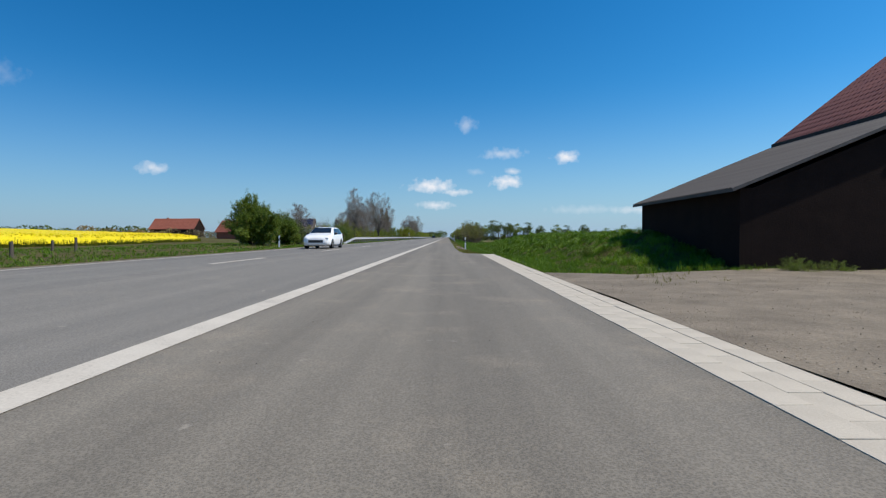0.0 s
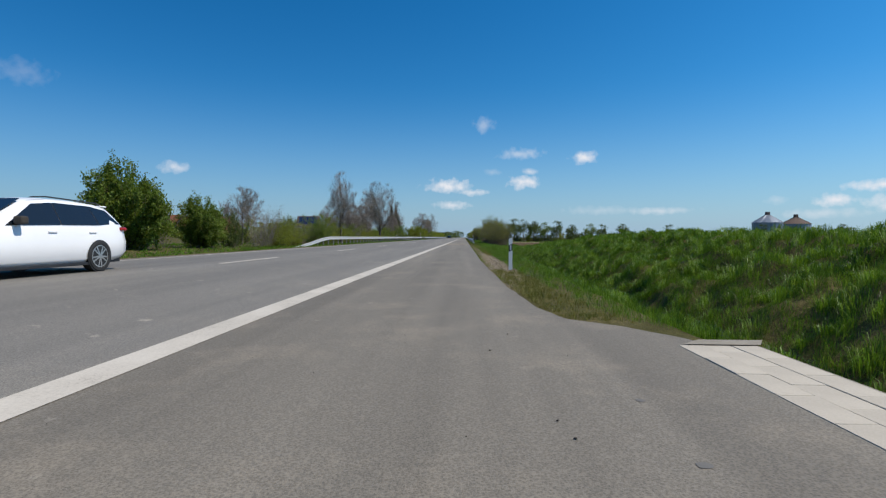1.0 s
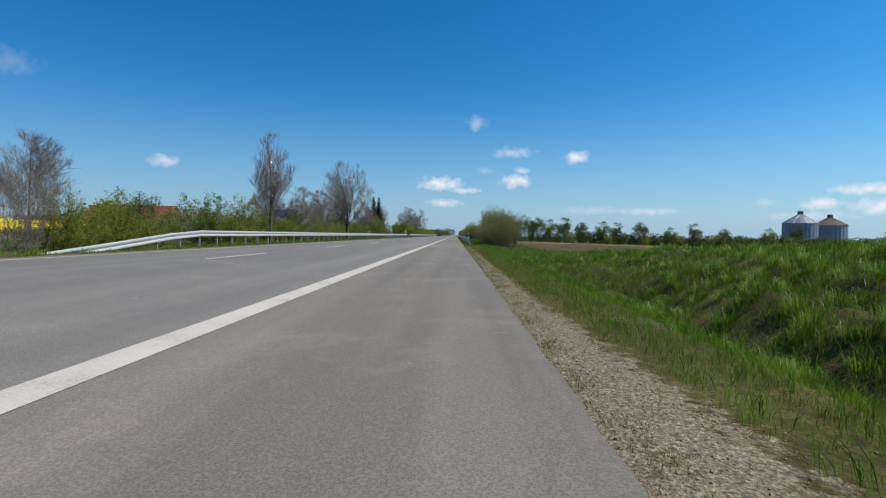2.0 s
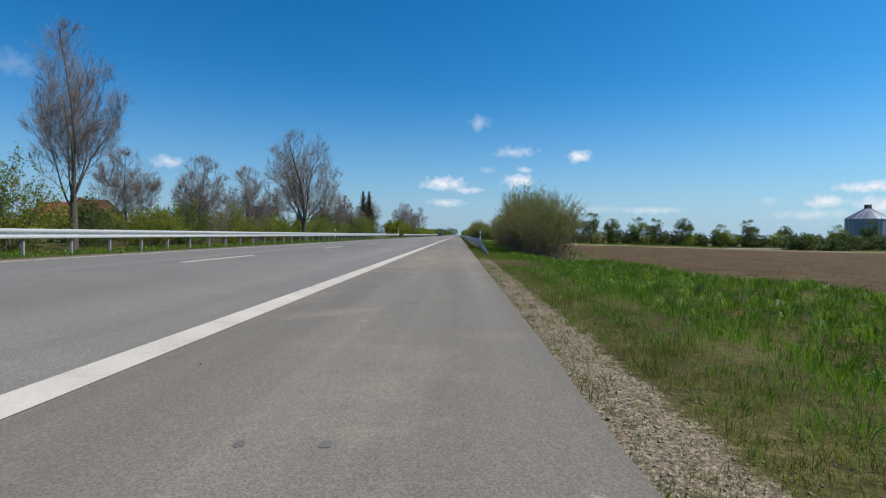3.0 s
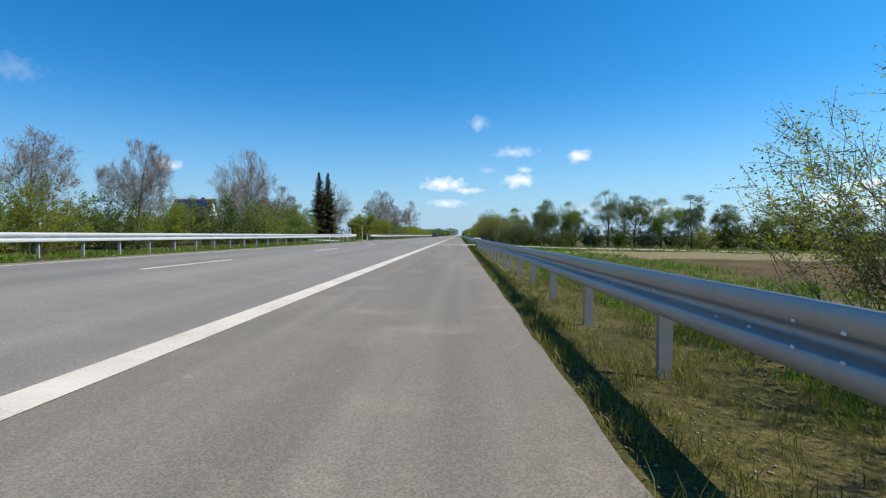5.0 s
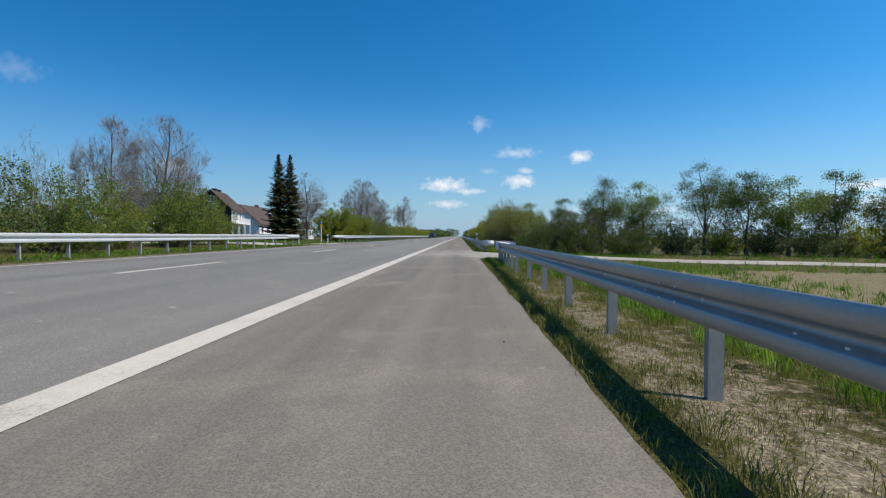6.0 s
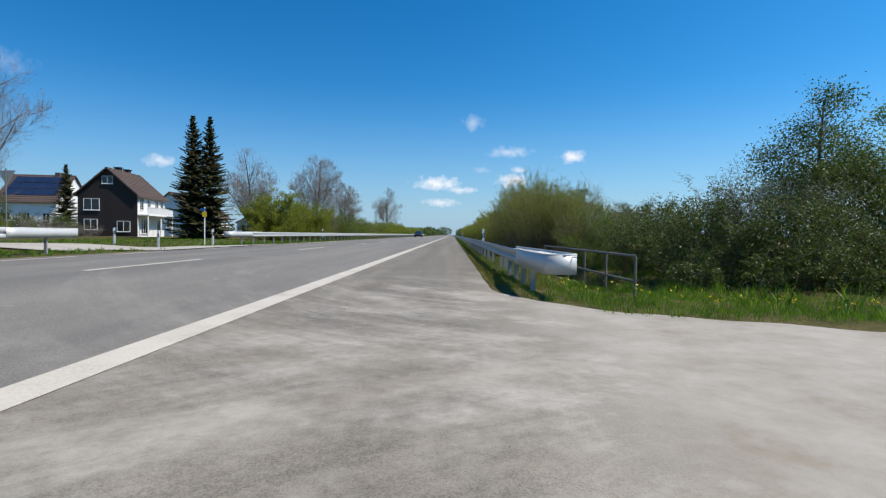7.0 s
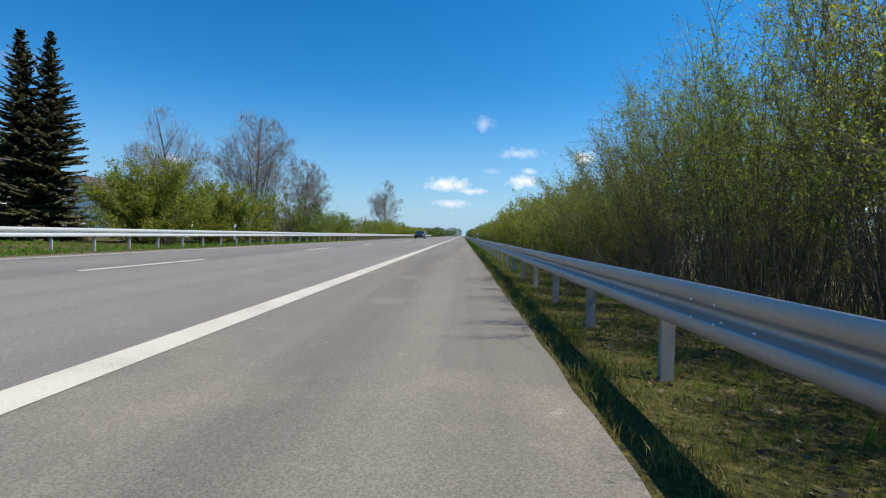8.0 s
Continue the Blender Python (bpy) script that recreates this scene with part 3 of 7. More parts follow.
far_y = np.concatenate([np.arange(-60, 300, 4.0), np.geomspace(300, 2400, 20)])
ribbon("road", far_y, lambda y: LEFT_EDGE, lambda y: SOLID, M["lane"], "blue-grey asphalt carriageway with two lanes", "road", cuts=24)
near_y = np.concatenate([np.arange(-60, 26, 4.0), np.arange(28, 48, 0.25), np.arange(48, 240, 0.4), np.arange(240, 300, 5), np.geomspace(300, 2400, 20)])
rag = np.random.RandomState(5).rand(4000)


def ragged_edge(y):
    return float(edge_x(y)) + (0.035 * (rag[int(abs(y) * 5) % 4000] - 0.5) + 0.006 * math.sin(y * 1.7) if y > 30 else 0)


ribbon("pavement", near_y, lambda y: SOLID, ragged_edge, M["shoulder"], "warm grey dusty asphalt hard shoulder", "road shoulder", cuts=8)
edge_bm = bmesh.new()
for ya, yb in zip(near_y[:-1], near_y[1:]):
    if ya > 28 and yb < 240 and not 170 < ya < 182.5:
        a, b = ragged_edge(ya), ragged_edge(yb)
        poly(edge_bm, [(a, ya, 0), (b, yb, 0), (b + 0.02, yb, -0.12), (a + 0.02, ya, -0.12)])
me = bpy.data.meshes.new("trim")
edge_bm.to_mesh(me)
edge_bm.free()
me.materials.append(M["chip"])
tagged(new("trim", me), "broken dark asphalt edge of the shoulder", "asphalt edge", kind="structure")

# painted lines
marks = tagged(new("road_marking"), "worn white painted road lines", "road marking", kind="structure")


def painted(name, y0, y1, xc, width, stepy=4.0):
    rows, n = [], max(1, int((y1 - y0) / stepy))
    for y in np.linspace(y0, y1, n + 1):
        for k in (-0.5, 0.5):
            x = xc + k * width
            rows.append((x, y, float(road_z(x)) + 0.006))
    F = [(2 * i, 2 * i + 1, 2 * i + 3, 2 * i + 2) for i in range(n)]
    hang(new(name, quick_mesh(name, rows, F, M["paint"])), marks)


painted("edge_line", -60, 2300, SOLID, 0.32, 8.0)
painted("far_edge_line", -60, 186, LEFT_LINE, 0.20)
for k in range(4):
    painted("short_dash", 187.5 + 5 * k, 190 + 5 * k, LEFT_LINE, 0.20)
painted("far_edge_line", 207, 2300, LEFT_LINE, 0.20, 12.0)
for k in range(-3, 40):
    painted("dash", 13.46 + 12 * k, 17.46 + 12 * k, DASH, 0.14)


def grid_patch(name, us, vs, place, material, label, category):
    V = np.array([[place(u, v) for u in us] for v in vs], dtype=float)
    ny, nx = V.shape[:2]
    idx = np.arange(ny * nx).reshape(ny, nx)
    F = np.stack([idx[:-1, :-1], idx[:-1, 1:], idx[1:, 1:], idx[1:, :-1]], -1).reshape(-1, 4)
    return tagged(new(name, quick_mesh(name, V.reshape(-1, 3), F, material, True)), label, category, kind="structure")


def track_place(u, v):
    """The farm track's mouth, wide at the shoulder and narrowing over the first metres."""
    near = float(np.interp(u, [0.3, 0.8, 1.2, 2.4, 6, 70], [170.0, 171.4, 172.4, 173.4, 173.9, 176.5]))
    far = float(np.interp(u, [0.3, 0.8, 1.4, 2.3, 5.0, 9, 70], [184.0, 181.9, 180.7, 179.9, 178.9, 178.6, 180.6]))
    y = near + (far - near) * v + 0.06 * math.sin(u * 5) * (abs(v - 0.5) > 0.45)
    z = float(np.interp(u, [0.3, 0.5, 0.9, 3], [-0.006, 0.005, 0.004, -0.03])) if u < 3 else float(ground_z(u, 176.0)) + 0.02
    return (u, y, z)


grid_patch("farm_track", np.concatenate([np.linspace(0.3, 6, 34), np.linspace(7, 70, 30)]), np.linspace(0, 1, 12), track_place, M["shoulder"],
           "pale dusty gravel farm track leaving the shoulder", "track")
grid_patch("gravel_lot", np.linspace(2.74, 45, 40), np.linspace(-40, 13.6, 30),
           lambda u, v: (u, v + (0.5 * math.sin(u * 0.9) + 0.06 * (u - 3) if v > 13 else 0), 0.012 + 0.05 * float(step(u, 3, 9)) + 0.02 * math.sin(u * 2.1 + v)), M["lot"], "brown-grey gravel yard in front of the barn", "gravel yard")
grid_patch("side_road", np.linspace(-10.72, -46, 26), np.linspace(0, 1, 6),
           lambda u, v: (u, 198 + (v - 0.5) * float(np.interp(-u, [10.7, 13, 16, 46], [14, 9.5, 6.5, 5])), float(ground_z(u - 0.4, 198)) + 0.05), M["track"], "pale side road joining opposite", "side road")


# concrete gutter of slabs beside the widened shoulder
def gutter():
    g = tagged(new("gutter"), "pale concrete gutter slabs beside the asphalt, with dirt in the joints", "gutter", kind="structure")
    mesh = {}
    rs = random.Random(3)
    for k in range(3):
        for j in range(3):
            bm = boxed(-0.1185, 0.1185, -0.247, 0.247, -0.12, 0.0, 0.005)
            for v in bm.verts:
                v.co.z += rs.uniform(-0.0015, 0.0015)
            me = bpy.data.meshes.new("slab")
            bm.to_mesh(me)
            bm.free()
            me.materials.append(M["concrete"])
            mesh[k, j] = me
    for i in range(84):
        for j in range(3):
            y = 29.24 - 0.5 * i + (0.25 if j == 1 else 0)
            share("slab", mesh[rs.randrange(3), j], g, pose(2.125 + 0.240 * j + rs.uniform(-0.004, 0.004), y, (0.005, 0.002, 0.005)[j] + rs.uniform(-0.002, 0.002), 0, 0, rs.uniform(-0.3, 0.3)))
    bm = bmesh.new()
    poly(bm, [(2.05, 29.5, 0.012), (2.76, 29.5, 0.012), (2.92, 29.75, 0.008), (2.30, 29.75, 0.008)])
    poly(bm, [(1.995, -14, -0.008), (2.77, -14, -0.008), (2.77, 29.6, -0.008), (1.995, 29.6, -0.008)])
    part("joint_bed", bm, M["joint"], g, "dirty grey joint filling")
    return g


gutter()


# ---- guard rails ----
BEAM = [(0.058, 0.310), (0.074, 0.313), (0.082, 0.304), (0.084, 0.206), (0.077, 0.197), (0.026, 0.178), (0.010, 0.162), (0.010, 0.138), (0.024, 0.120),
        (0.077, 0.102), (0.084, 0.092), (0.083, 0.012), (0.076, 0.002), (0.058, 0.000)]


def beam_between(a, b, side):
    """A W-beam from a to b (its lower back edge), bulging to side -1 (towards -x) or +1."""
    out = BEAM + [(u - 0.004, z) for u, z in BEAM[::-1]]
    V, n = [], len(out)
    for p in (a, b):
        V += [(p[0] + side * u, p[1], p[2] + z) for u, z in out]
    F = [(i, (i + 1) % n, n + (i + 1) % n, n + i) for i in range(n)]
    return V, F


def sigma_post(height, side):
    """A rolled C-shaped post with thin walls, sunk into the ground."""
    w, d, t = 0.055, 0.10, 0.006
    out = [(0, -w / 2), (d, -w / 2), (d, -w / 2 + 0.02), (d - t, -w / 2 + 0.02), (d - t, -w / 2 + t), (t, -w / 2 + t), (t, w / 2 - t), (d - t, w / 2 - t), (d - t, w / 2 - 0.02),
           (d, w / 2 - 0.02), (d, w / 2), (0, w / 2)]
    return prism([(-side * u, v) for u, v in out], "z", -0.35, height)


def bolt_glint_mesh():
    bm = bmesh.new()
    bmesh.ops.create_uvsphere(bm, u_segments=8, v_segments=4, radius=0.011)
    for v in bm.verts:
        v.co.x *= 0.4
        v.co.y *= 1.5
        v.co.z *= 0.8
    me = bpy.data.meshes.new("bolt")
    bm.to_mesh(me)
    bm.free()
    me.materials.append(M["bolt"])
    return me


BOLT_GLINT = bolt_glint_mesh()


def guard_rail(label, path, side, post_from=0.0, post_every=2.0, terminal=None, far=False, close_posts=(), post_range=None):
    """A steel rail along path rows of (y, x, z of the beam's top). side: the way its face looks."""
    py, px, pz = zip(*path)
    g = thing("guard_rail", at(px[0], py[0], 0), label, "guard rail", "guard rails")
    inv = Matrix.Translation((-px[0], -py[0], 0))
    where = lambda y: (float(np.interp(y, py, px)), y, float(np.interp(y, py, pz)))
    y0, y1 = py[0], py[-1]
    cuts = sorted({round(v, 3) for v in list(np.arange(y0, y1, 4.448 if not far else 4.0)) + [y1] + [v for v in py]})
    cuts = [c for i, c in enumerate(cuts) if i == 0 or c - cuts[i - 1] > 0.3 or c == y1]
    meshes = {}
    for a, b in zip(cuts[:-1], cuts[1:]):
        A, B = where(a), where(b)
        key = (round(b - a, 2), round(B[0] - A[0], 3), round(B[2] - A[2], 3))
        if key not in meshes:
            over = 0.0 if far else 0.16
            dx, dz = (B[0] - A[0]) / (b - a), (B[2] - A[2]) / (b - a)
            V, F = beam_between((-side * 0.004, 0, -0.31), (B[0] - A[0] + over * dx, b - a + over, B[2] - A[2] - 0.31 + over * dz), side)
            # far beams take the lighter steel, which carries their sunlight as colour
            meshes[key] = quick_mesh("beam", V, F, M["sunlit_steel"] if far else M["steel"])
        share("beam", meshes[key], g, inv @ at(*A))
        if not far and A[2] > 0.4:
            for dyb in (0.05, 0.33):
                for zz in (-0.10, -0.21):
                    share("bolt", BOLT_GLINT, g, inv @ at(A[0] + side * 0.086, a + dyb, A[2] + zz))
    posts = {}
    lo, hi = post_range or (y0, y1 - 0.2)
    first = post_from - math.floor((post_from - lo) / post_every + 1e-6) * post_every
    for y in list(close_posts) + list(np.arange(first, hi, post_every)):
        y = float(y)
        x, _, z = where(y)
        gz = float(ground_z(x, y))
        if z - gz <= 0.15:
            continue
        hgt = round(z - 0.06 - gz, 2)
        if hgt not in posts:
            me = bpy.data.meshes.new("post")
            bm = sigma_post(hgt, side)
            bm.to_mesh(me)
            bm.free()
            me.materials.append(M["post_steel"])
            posts[hgt] = me
        share("post", posts[hgt], g, inv @ at(x - side * 0.006, y, gz))
        if not far and y < 260:
            share("bolt", BOLT_GLINT, g, inv @ at(x + side * 0.026, y, z - 0.155))
            # this pair stands for slots in the beam, light passing through painted as white
            for dyb in (0.95, 1.27):
                share("bolt", BOLT_GLINT, g, inv @ at(x + side * 0.050, y + dyb, z - 0.196))
    if terminal:
        terminal(g, inv)
    return g


def round_end(x, y, z, into, side, depth=0.50, lead=5.5, front=3.0):
    """A closed rounded end: the beam runs round a half circle and back behind the posts, with a slatted top."""
    def build(g, inv):
        n, pts = 14, []
        xc = x - side * depth / 2
        for k in range(8):
            s = k / 7
            pts.append((x + side * (0.034 + 0.062 * min(1.0, 2.5 * (1 - s))), y - into * front * (1 - s)))
        for k in range(1, n):
            a = math.pi * k / n
            pts.append((xc + side * (depth / 2 + 0.034) * math.cos(a), y + into * (depth / 2) * math.sin(a)))
        for k in range(8):
            s = k / 7
            pts.append((x - side * (depth + 0.03 - 0.30 * s), y - into * lead * s))
        V, F = [], []
        for (px, py) in pts:
            V += [(px, py, z - 0.33), (px, py, z)]
        for i in range(len(pts) - 1):
            F.append((2 * i, 2 * i + 2, 2 * i + 3, 2 * i + 1))
        me = quick_mesh("end_shell", [tuple(inv @ Vector(v)) for v in V], F, M["sunlit_steel"], True)
        ob = hang(new("end_shell", me), g, "smooth rounded steel end plate")
        sol = ob.modifiers.new("sheet", "SOLIDIFY")
        sol.thickness = 0.006
        bm = bmesh.new()
        for i in range(len(pts) - 1):
            p, q = inv @ Vector((*pts[i], z)), inv @ Vector((*pts[i + 1], z))
            add_tube(bm, p, q, 0.009, 6)
        part("rim_wire", bm, M["bolt"], g)
        for k in range(26):
            s = 0.02 + k * 0.18
            w = depth - 0.24 * s / lead
            for sg in (1, -1):
                a = inv @ Vector((x - side * 0.01, y - into * s, z - 0.04))
                b = inv @ Vector((x - side * (w - 0.02), y - into * (s + sg * 0.26), z - 0.04))
                part("lattice_bar", tube(a, b, 0.009, 4), M["steel"], g)
    return build


guard_rail("galvanised steel W-beam guard rail beside the hard shoulder",
           [(98.9, 1.60, -0.12), (101.4, 1.55, 0.04), (103.9, 1.53, 0.21), (105.9, 1.515, 0.315), (108.5, 1.49, 0.53), (110.9, 1.48, 0.70), (112.3, 1.45, 0.76), (140, 1.42, 0.76), (170.2, 1.45, 0.76)], -1, post_from=114.23, post_every=2.224, close_posts=(163.65, 164.95, 166.25, 167.55, 168.85, 170.1), post_range=(99.5, 162.5),
           terminal=round_end(1.45, 171.3, 0.775, 1, -1))
guard_rail("galvanised steel W-beam guard rail beyond the farm track", [(182.5, 1.50, 0.70), (188, 1.50, 0.70), (197, 1.44, 0.75), (300, 1.42, 0.76), (470, 1.42, 0.76)], -1, post_from=192.28, post_every=2.26, close_posts=(182.9, 184.2, 185.5, 186.74, 187.94, 189.23), post_range=(192.0, 469.0),
           terminal=round_end(1.50, 181.4, 0.715, -1, -1))
guard_rail("galvanised guard rail across the road, sunlight put into its colour, with a ramped end",
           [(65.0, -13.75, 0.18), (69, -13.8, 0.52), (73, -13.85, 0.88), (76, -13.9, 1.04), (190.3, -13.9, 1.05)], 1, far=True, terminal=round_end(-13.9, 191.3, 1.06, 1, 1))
guard_rail("galvanised guard rail across the road beyond the side road, sunlight put into its colour", [(205.6, -13.9, 1.02), (300, -13.9, 1.03), (420, -13.9, 1.03)], 1, far=True,
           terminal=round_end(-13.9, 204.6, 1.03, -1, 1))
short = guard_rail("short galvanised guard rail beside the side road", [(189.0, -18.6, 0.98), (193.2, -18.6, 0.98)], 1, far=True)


# ---- roadside posts and signs ----
def delineator(x, y, z, hgt, label, base="grass"):
    """A triangular white marker post with a black slanting band and a reflector."""
    p = thing("delineator_post", at(x, y, z), label, "delineator", "delineator posts")
    sec = [(-0.06, -0.045), (0.06, -0.045), (0.055, 0.02), (0.0, 0.075), (-0.055, 0.02)]
    lo, hi = hgt - 0.42, hgt - 0.20
    part("shaft", prism(sec, "z", -0.1, lo), M["white_plastic"], p)
    bm = prism(sec, "z", lo, hi)
    for v in bm.verts:
        v.co.z += 0.5 * v.co.x
    band = part("band", bm, M["black_plastic"], p, "black slanting band")
    part("reflector", boxed(-0.022, 0.022, -0.056, -0.04, lo + 0.03, hi - 0.03, 0.004), M["reflector"], band)
    bm = prism(sec, "z", hi, hgt)
    for v in bm.verts:
        v.co.z += 0.5 * v.co.x if v.co.z < hgt - 0.01 else 0.35 * v.co.x
    part("cap", bm, M["white_plastic"], p)
    for ob in p.children:
        if ob.name.startswith("shaft"):
            for v in ob.data.vertices:
                if v.co.z > 0:
                    v.co.z += 0.5 * v.co.x
    return p


delineator(1.50, 41.25, -0.06, 1.04, "white delineator post with black band in the gravel verge")
delineator(-14.0, 42.0, 0.14, 1.05, "white delineator post with black band across the road")
delineator(1.47, 110.9, 0.66, 0.66, "white delineator fixed on the guard rail")
delineator(1.44, 197.35, 0.68, 0.62, "white delineator fixed on the guard rail")
delineator(1.42, 247.0, 0.70, 0.62, "white delineator fixed on the guard rail")
delineator(-14.5, 133.0, 0.60, 0.85, "white delineator behind the far guard rail")
delineator(-14.5, 229.0, 0.60, 0.85, "white delineator behind the far guard rail")
for xx, yy in ((-17.6, 202.8), (-20.6, 203.3), (-14.6, 203.4), (-22.0, 195.5)):
    delineator(xx, yy, float(ground_z(xx, yy)), 1.0, "white delineator post at the side road")


def tagged_post(x, y, z, hgt):
    """A slim wooden post with small hiking signs."""
    p = thing("marker_post", at(x, y, z), "slim post with a small yellow and a blue sign", "sign post")
    part("pole", tube((0, 0, -0.1), (0, 0, hgt), 0.035, 8), M["frame_white"], p)
    part("plate", boxed(-0.14, 0.14, -0.05, -0.03, hgt - 0.62, hgt - 0.30, 0.006), M["sign_yellow"], p, "yellow plate")
    part("plate", boxed(-0.26, 0.10, -0.05, -0.03, hgt - 0.24, hgt - 0.08, 0.006), M["sign_blue"], p, "blue plate")


tagged_post(-15.6, 204.4, 0.15, 2.4)


def road_sign(x, y, z, hgt):
    """A triangular sign on a steel pole, seen from behind."""
    p = thing("road_sign", at(x, y, z), "grey back of a triangular road sign on a pole", "road sign")
    part("pole", tube((0, 0, -0.1), (0, 0, hgt), 0.04, 8), M["dark_metal"], p)
    part("plate", prism([(-0.55, hgt - 0.15), (0.55, hgt - 0.15), (0.0, hgt - 1.10)], "y", 0.05, 0.07), M["steel"], p, "grey triangular plate")


road_sign(-27.0, 203.0, 0.3, 4.4)


def pipe_railing(x0, y0, x1, y1, z):
    g = thing("pipe_railing", at(x0, y0, z), "weathered grey pipe railing over the ditch", "railing")
    n = 6
    P = [Vector(((x1 - x0) * k / (n - 1), (y1 - y0) * k / (n - 1), 0)) for k in range(n)]
    for p in P:
        part("post", tube(p + Vector((0, 0, -1.1)), p + Vector((0, 0, 0.98)), 0.028, 8), M["dark_metal"], g)
    for hh in (1.0, 0.5):
        part("handrail" if hh == 1.0 else "midrail", tube(P[0] + Vector((0, 0, hh)), P[-1] + Vector((0, 0, hh)), 0.027, 8), M["dark_metal"], g)
    w = part("headwall", boxed(0.02, 0.30, -0.2, (y1 - y0) + 0.2, -1.2, -0.12, 0.02), M["concrete"], g, "mossy concrete headwall")


pipe_railing(3.55, 182.9, 3.40, 191.8, -0.36)


def fence_post(x, y, hgt):
    z = float(ground_z(x, y))
    p = thing("fence_post", at(x, y, z), "short dark weathered wooden fence post", "fence post", "fence posts")
    bm = tube((0, 0, -0.2), (0.02, 0, hgt), 0.09, 7, 0.075)
    part("post", bm, M["bark"], p)


for xx, yy, hh in ((-20.7, 23.8, 0.75), (-26.0, 33.0, 0.7), (-23.4, 31.6, 0.9)):
    fence_post(xx, yy, hh)


# ---- cars ----
def estate_car(name, m, paint, label):
    """An estate car: +y is forward, the origin on the road under its middle."""
    c = thing(name, m, label, "car", "cars")
    # stations along the length: y, sill z, belt z, roof z, half width low, half width belt, half width roof
    S = [(2.32, 0.34, 0.62, 0.66, 0.55, 0.50, 0.40), (2.24, 0.24, 0.70, 0.76, 0.76, 0.72, 0.60), (2.02, 0.20, 0.76, 0.86, 0.87, 0.84, 0.70), (1.50, 0.19, 0.84, 0.96, 0.90, 0.88, 0.74),
         (1.00, 0.18, 0.90, 1.01, 0.90, 0.88, 0.74), (0.62, 0.18, 0.92, 1.20, 0.90, 0.88, 0.69), (0.22, 0.18, 0.93, 1.39, 0.90, 0.88, 0.62), (-0.30, 0.18, 0.94, 1.455, 0.90, 0.88, 0.60),
         (-0.95, 0.18, 0.95, 1.46, 0.90, 0.88, 0.60), (-1.50, 0.19, 0.96, 1.43, 0.90, 0.88, 0.59), (-1.85, 0.22, 0.97, 1.37, 0.89, 0.86, 0.58), (-2.08, 0.26, 0.96, 1.19, 0.86, 0.82, 0.60),
         (-2.26, 0.30, 0.92, 0.98, 0.80, 0.74, 0.62), (-2.32, 0.38, 0.80, 0.84, 0.70, 0.64, 0.55)]
    rows = []
    for y, zs, zb, zr, wl_, wb, wr in S:
        half = [(0.0, zs), (wl_ * 0.9, zs), (wl_, zs + 0.10), (wl_ + 0.012, (zs + zb) / 2), (wb, zb), (wr + 0.3 * (wb - wr), zb + 0.80 * (zr - zb)), (wr, zr - 0.02), (wr * 0.6, zr + 0.012), (0.0, zr + 0.02)]
        ring = [(x, y, z) for x, z in half] + [(-x, y, z) for x, z in half[-2:0:-1]]
        rows.append(ring)
    n = len(rows[0])
    V = [p for r in rows for p in r]
    F = [(i * n + j, i * n + (j + 1) % n, (i + 1) * n + (j + 1) % n, (i + 1) * n + j) for i in range(len(rows) - 1) for j in range(n)]
    bm = bmesh.new()
    vs = [bm.verts.new(p) for p in V]
    for f in F:
        bm.faces.new([vs[i] for i in f])
    bm.faces.new(vs[:n][::-1])
    bm.faces.new(vs[-n:])
    bmesh.ops.recalc_face_normals(bm, faces=bm.faces)
    body = part("body", bm, paint, c, "", True)

    def pane(nm, pts, off):
        b2 = bmesh.new()
        poly(b2, [(p[0] + off[0], p[1] + off[1], p[2] + off[2]) for p in pts])
        ob = part(nm, b2, M["glass"], body, "dark tinted glass")
        sol = ob.modifiers.new("thick", "SOLIDIFY")
        sol.thickness, sol.offset = 0.012, 0
    for sx in (1, -1):
        def sd(y, k):
            i = max(j for j in range(len(S)) if S[j][0] >= y)
            a, b = S[i], S[min(i + 1, len(S) - 1)]
            t = (a[0] - y) / (a[0] - b[0]) if a is not b else 0
            zb, zr, wb, wr = [a[q] + (b[q] - a[q]) * t for q in (2, 3, 5, 6)]
            return (sx * ((wb + (wr + 0.3 * (wb - wr) - wb) * k) + 0.007), y, zb + 0.80 * (zr - zb) * k + 0.012)
        pane("window", [sd(0.86, 0.0), sd(-0.31, 0.0), sd(-0.31, 1.02), sd(0.16, 1.02)], (0, 0, 0))
        pane("window", [sd(-0.33, 0.0), sd(-1.30, 0.0), sd(-1.24, 1.0), sd(-0.33, 1.02)], (0, 0, 0))
        pane("window", [sd(-1.32, 0.0), sd(-2.02, 0.12), sd(-1.74, 0.92), sd(-1.26, 1.0)], (0, 0, 0))
        part("mirror", boxed(sx * 0.90 if sx > 0 else -1.06, 1.06 if sx > 0 else -0.90, 0.58, 0.74, 0.94, 1.08, 0.03), M["black_plastic"] if paint is M["car_dark"] else M["chip"], body, "dark door mirror")
        for yy in (-0.10, -1.12):
            part("handle", boxed(sx * 0.905 - 0.012, sx * 0.905 + 0.012, yy - 0.10, yy + 0.10, 0.80, 0.835, 0.008), paint, body)
        part("roof_bar", prism([(-1.75, 1.40), (-1.6, 1.455), (-0.3, 1.50), (0.0, 1.475), (0.1, 1.44), (-0.3, 1.475), (-1.6, 1.43)], "x", sx * 0.60 - 0.014, sx * 0.60 + 0.014), M["black_plastic"], body)
        part("tail_light", boxed(min(sx * 0.60, sx * 0.875), max(sx * 0.60, sx * 0.875), -2.22, -2.00, 0.86, 0.94, 0.03), M["tail_lamp"], c, "red tail light")
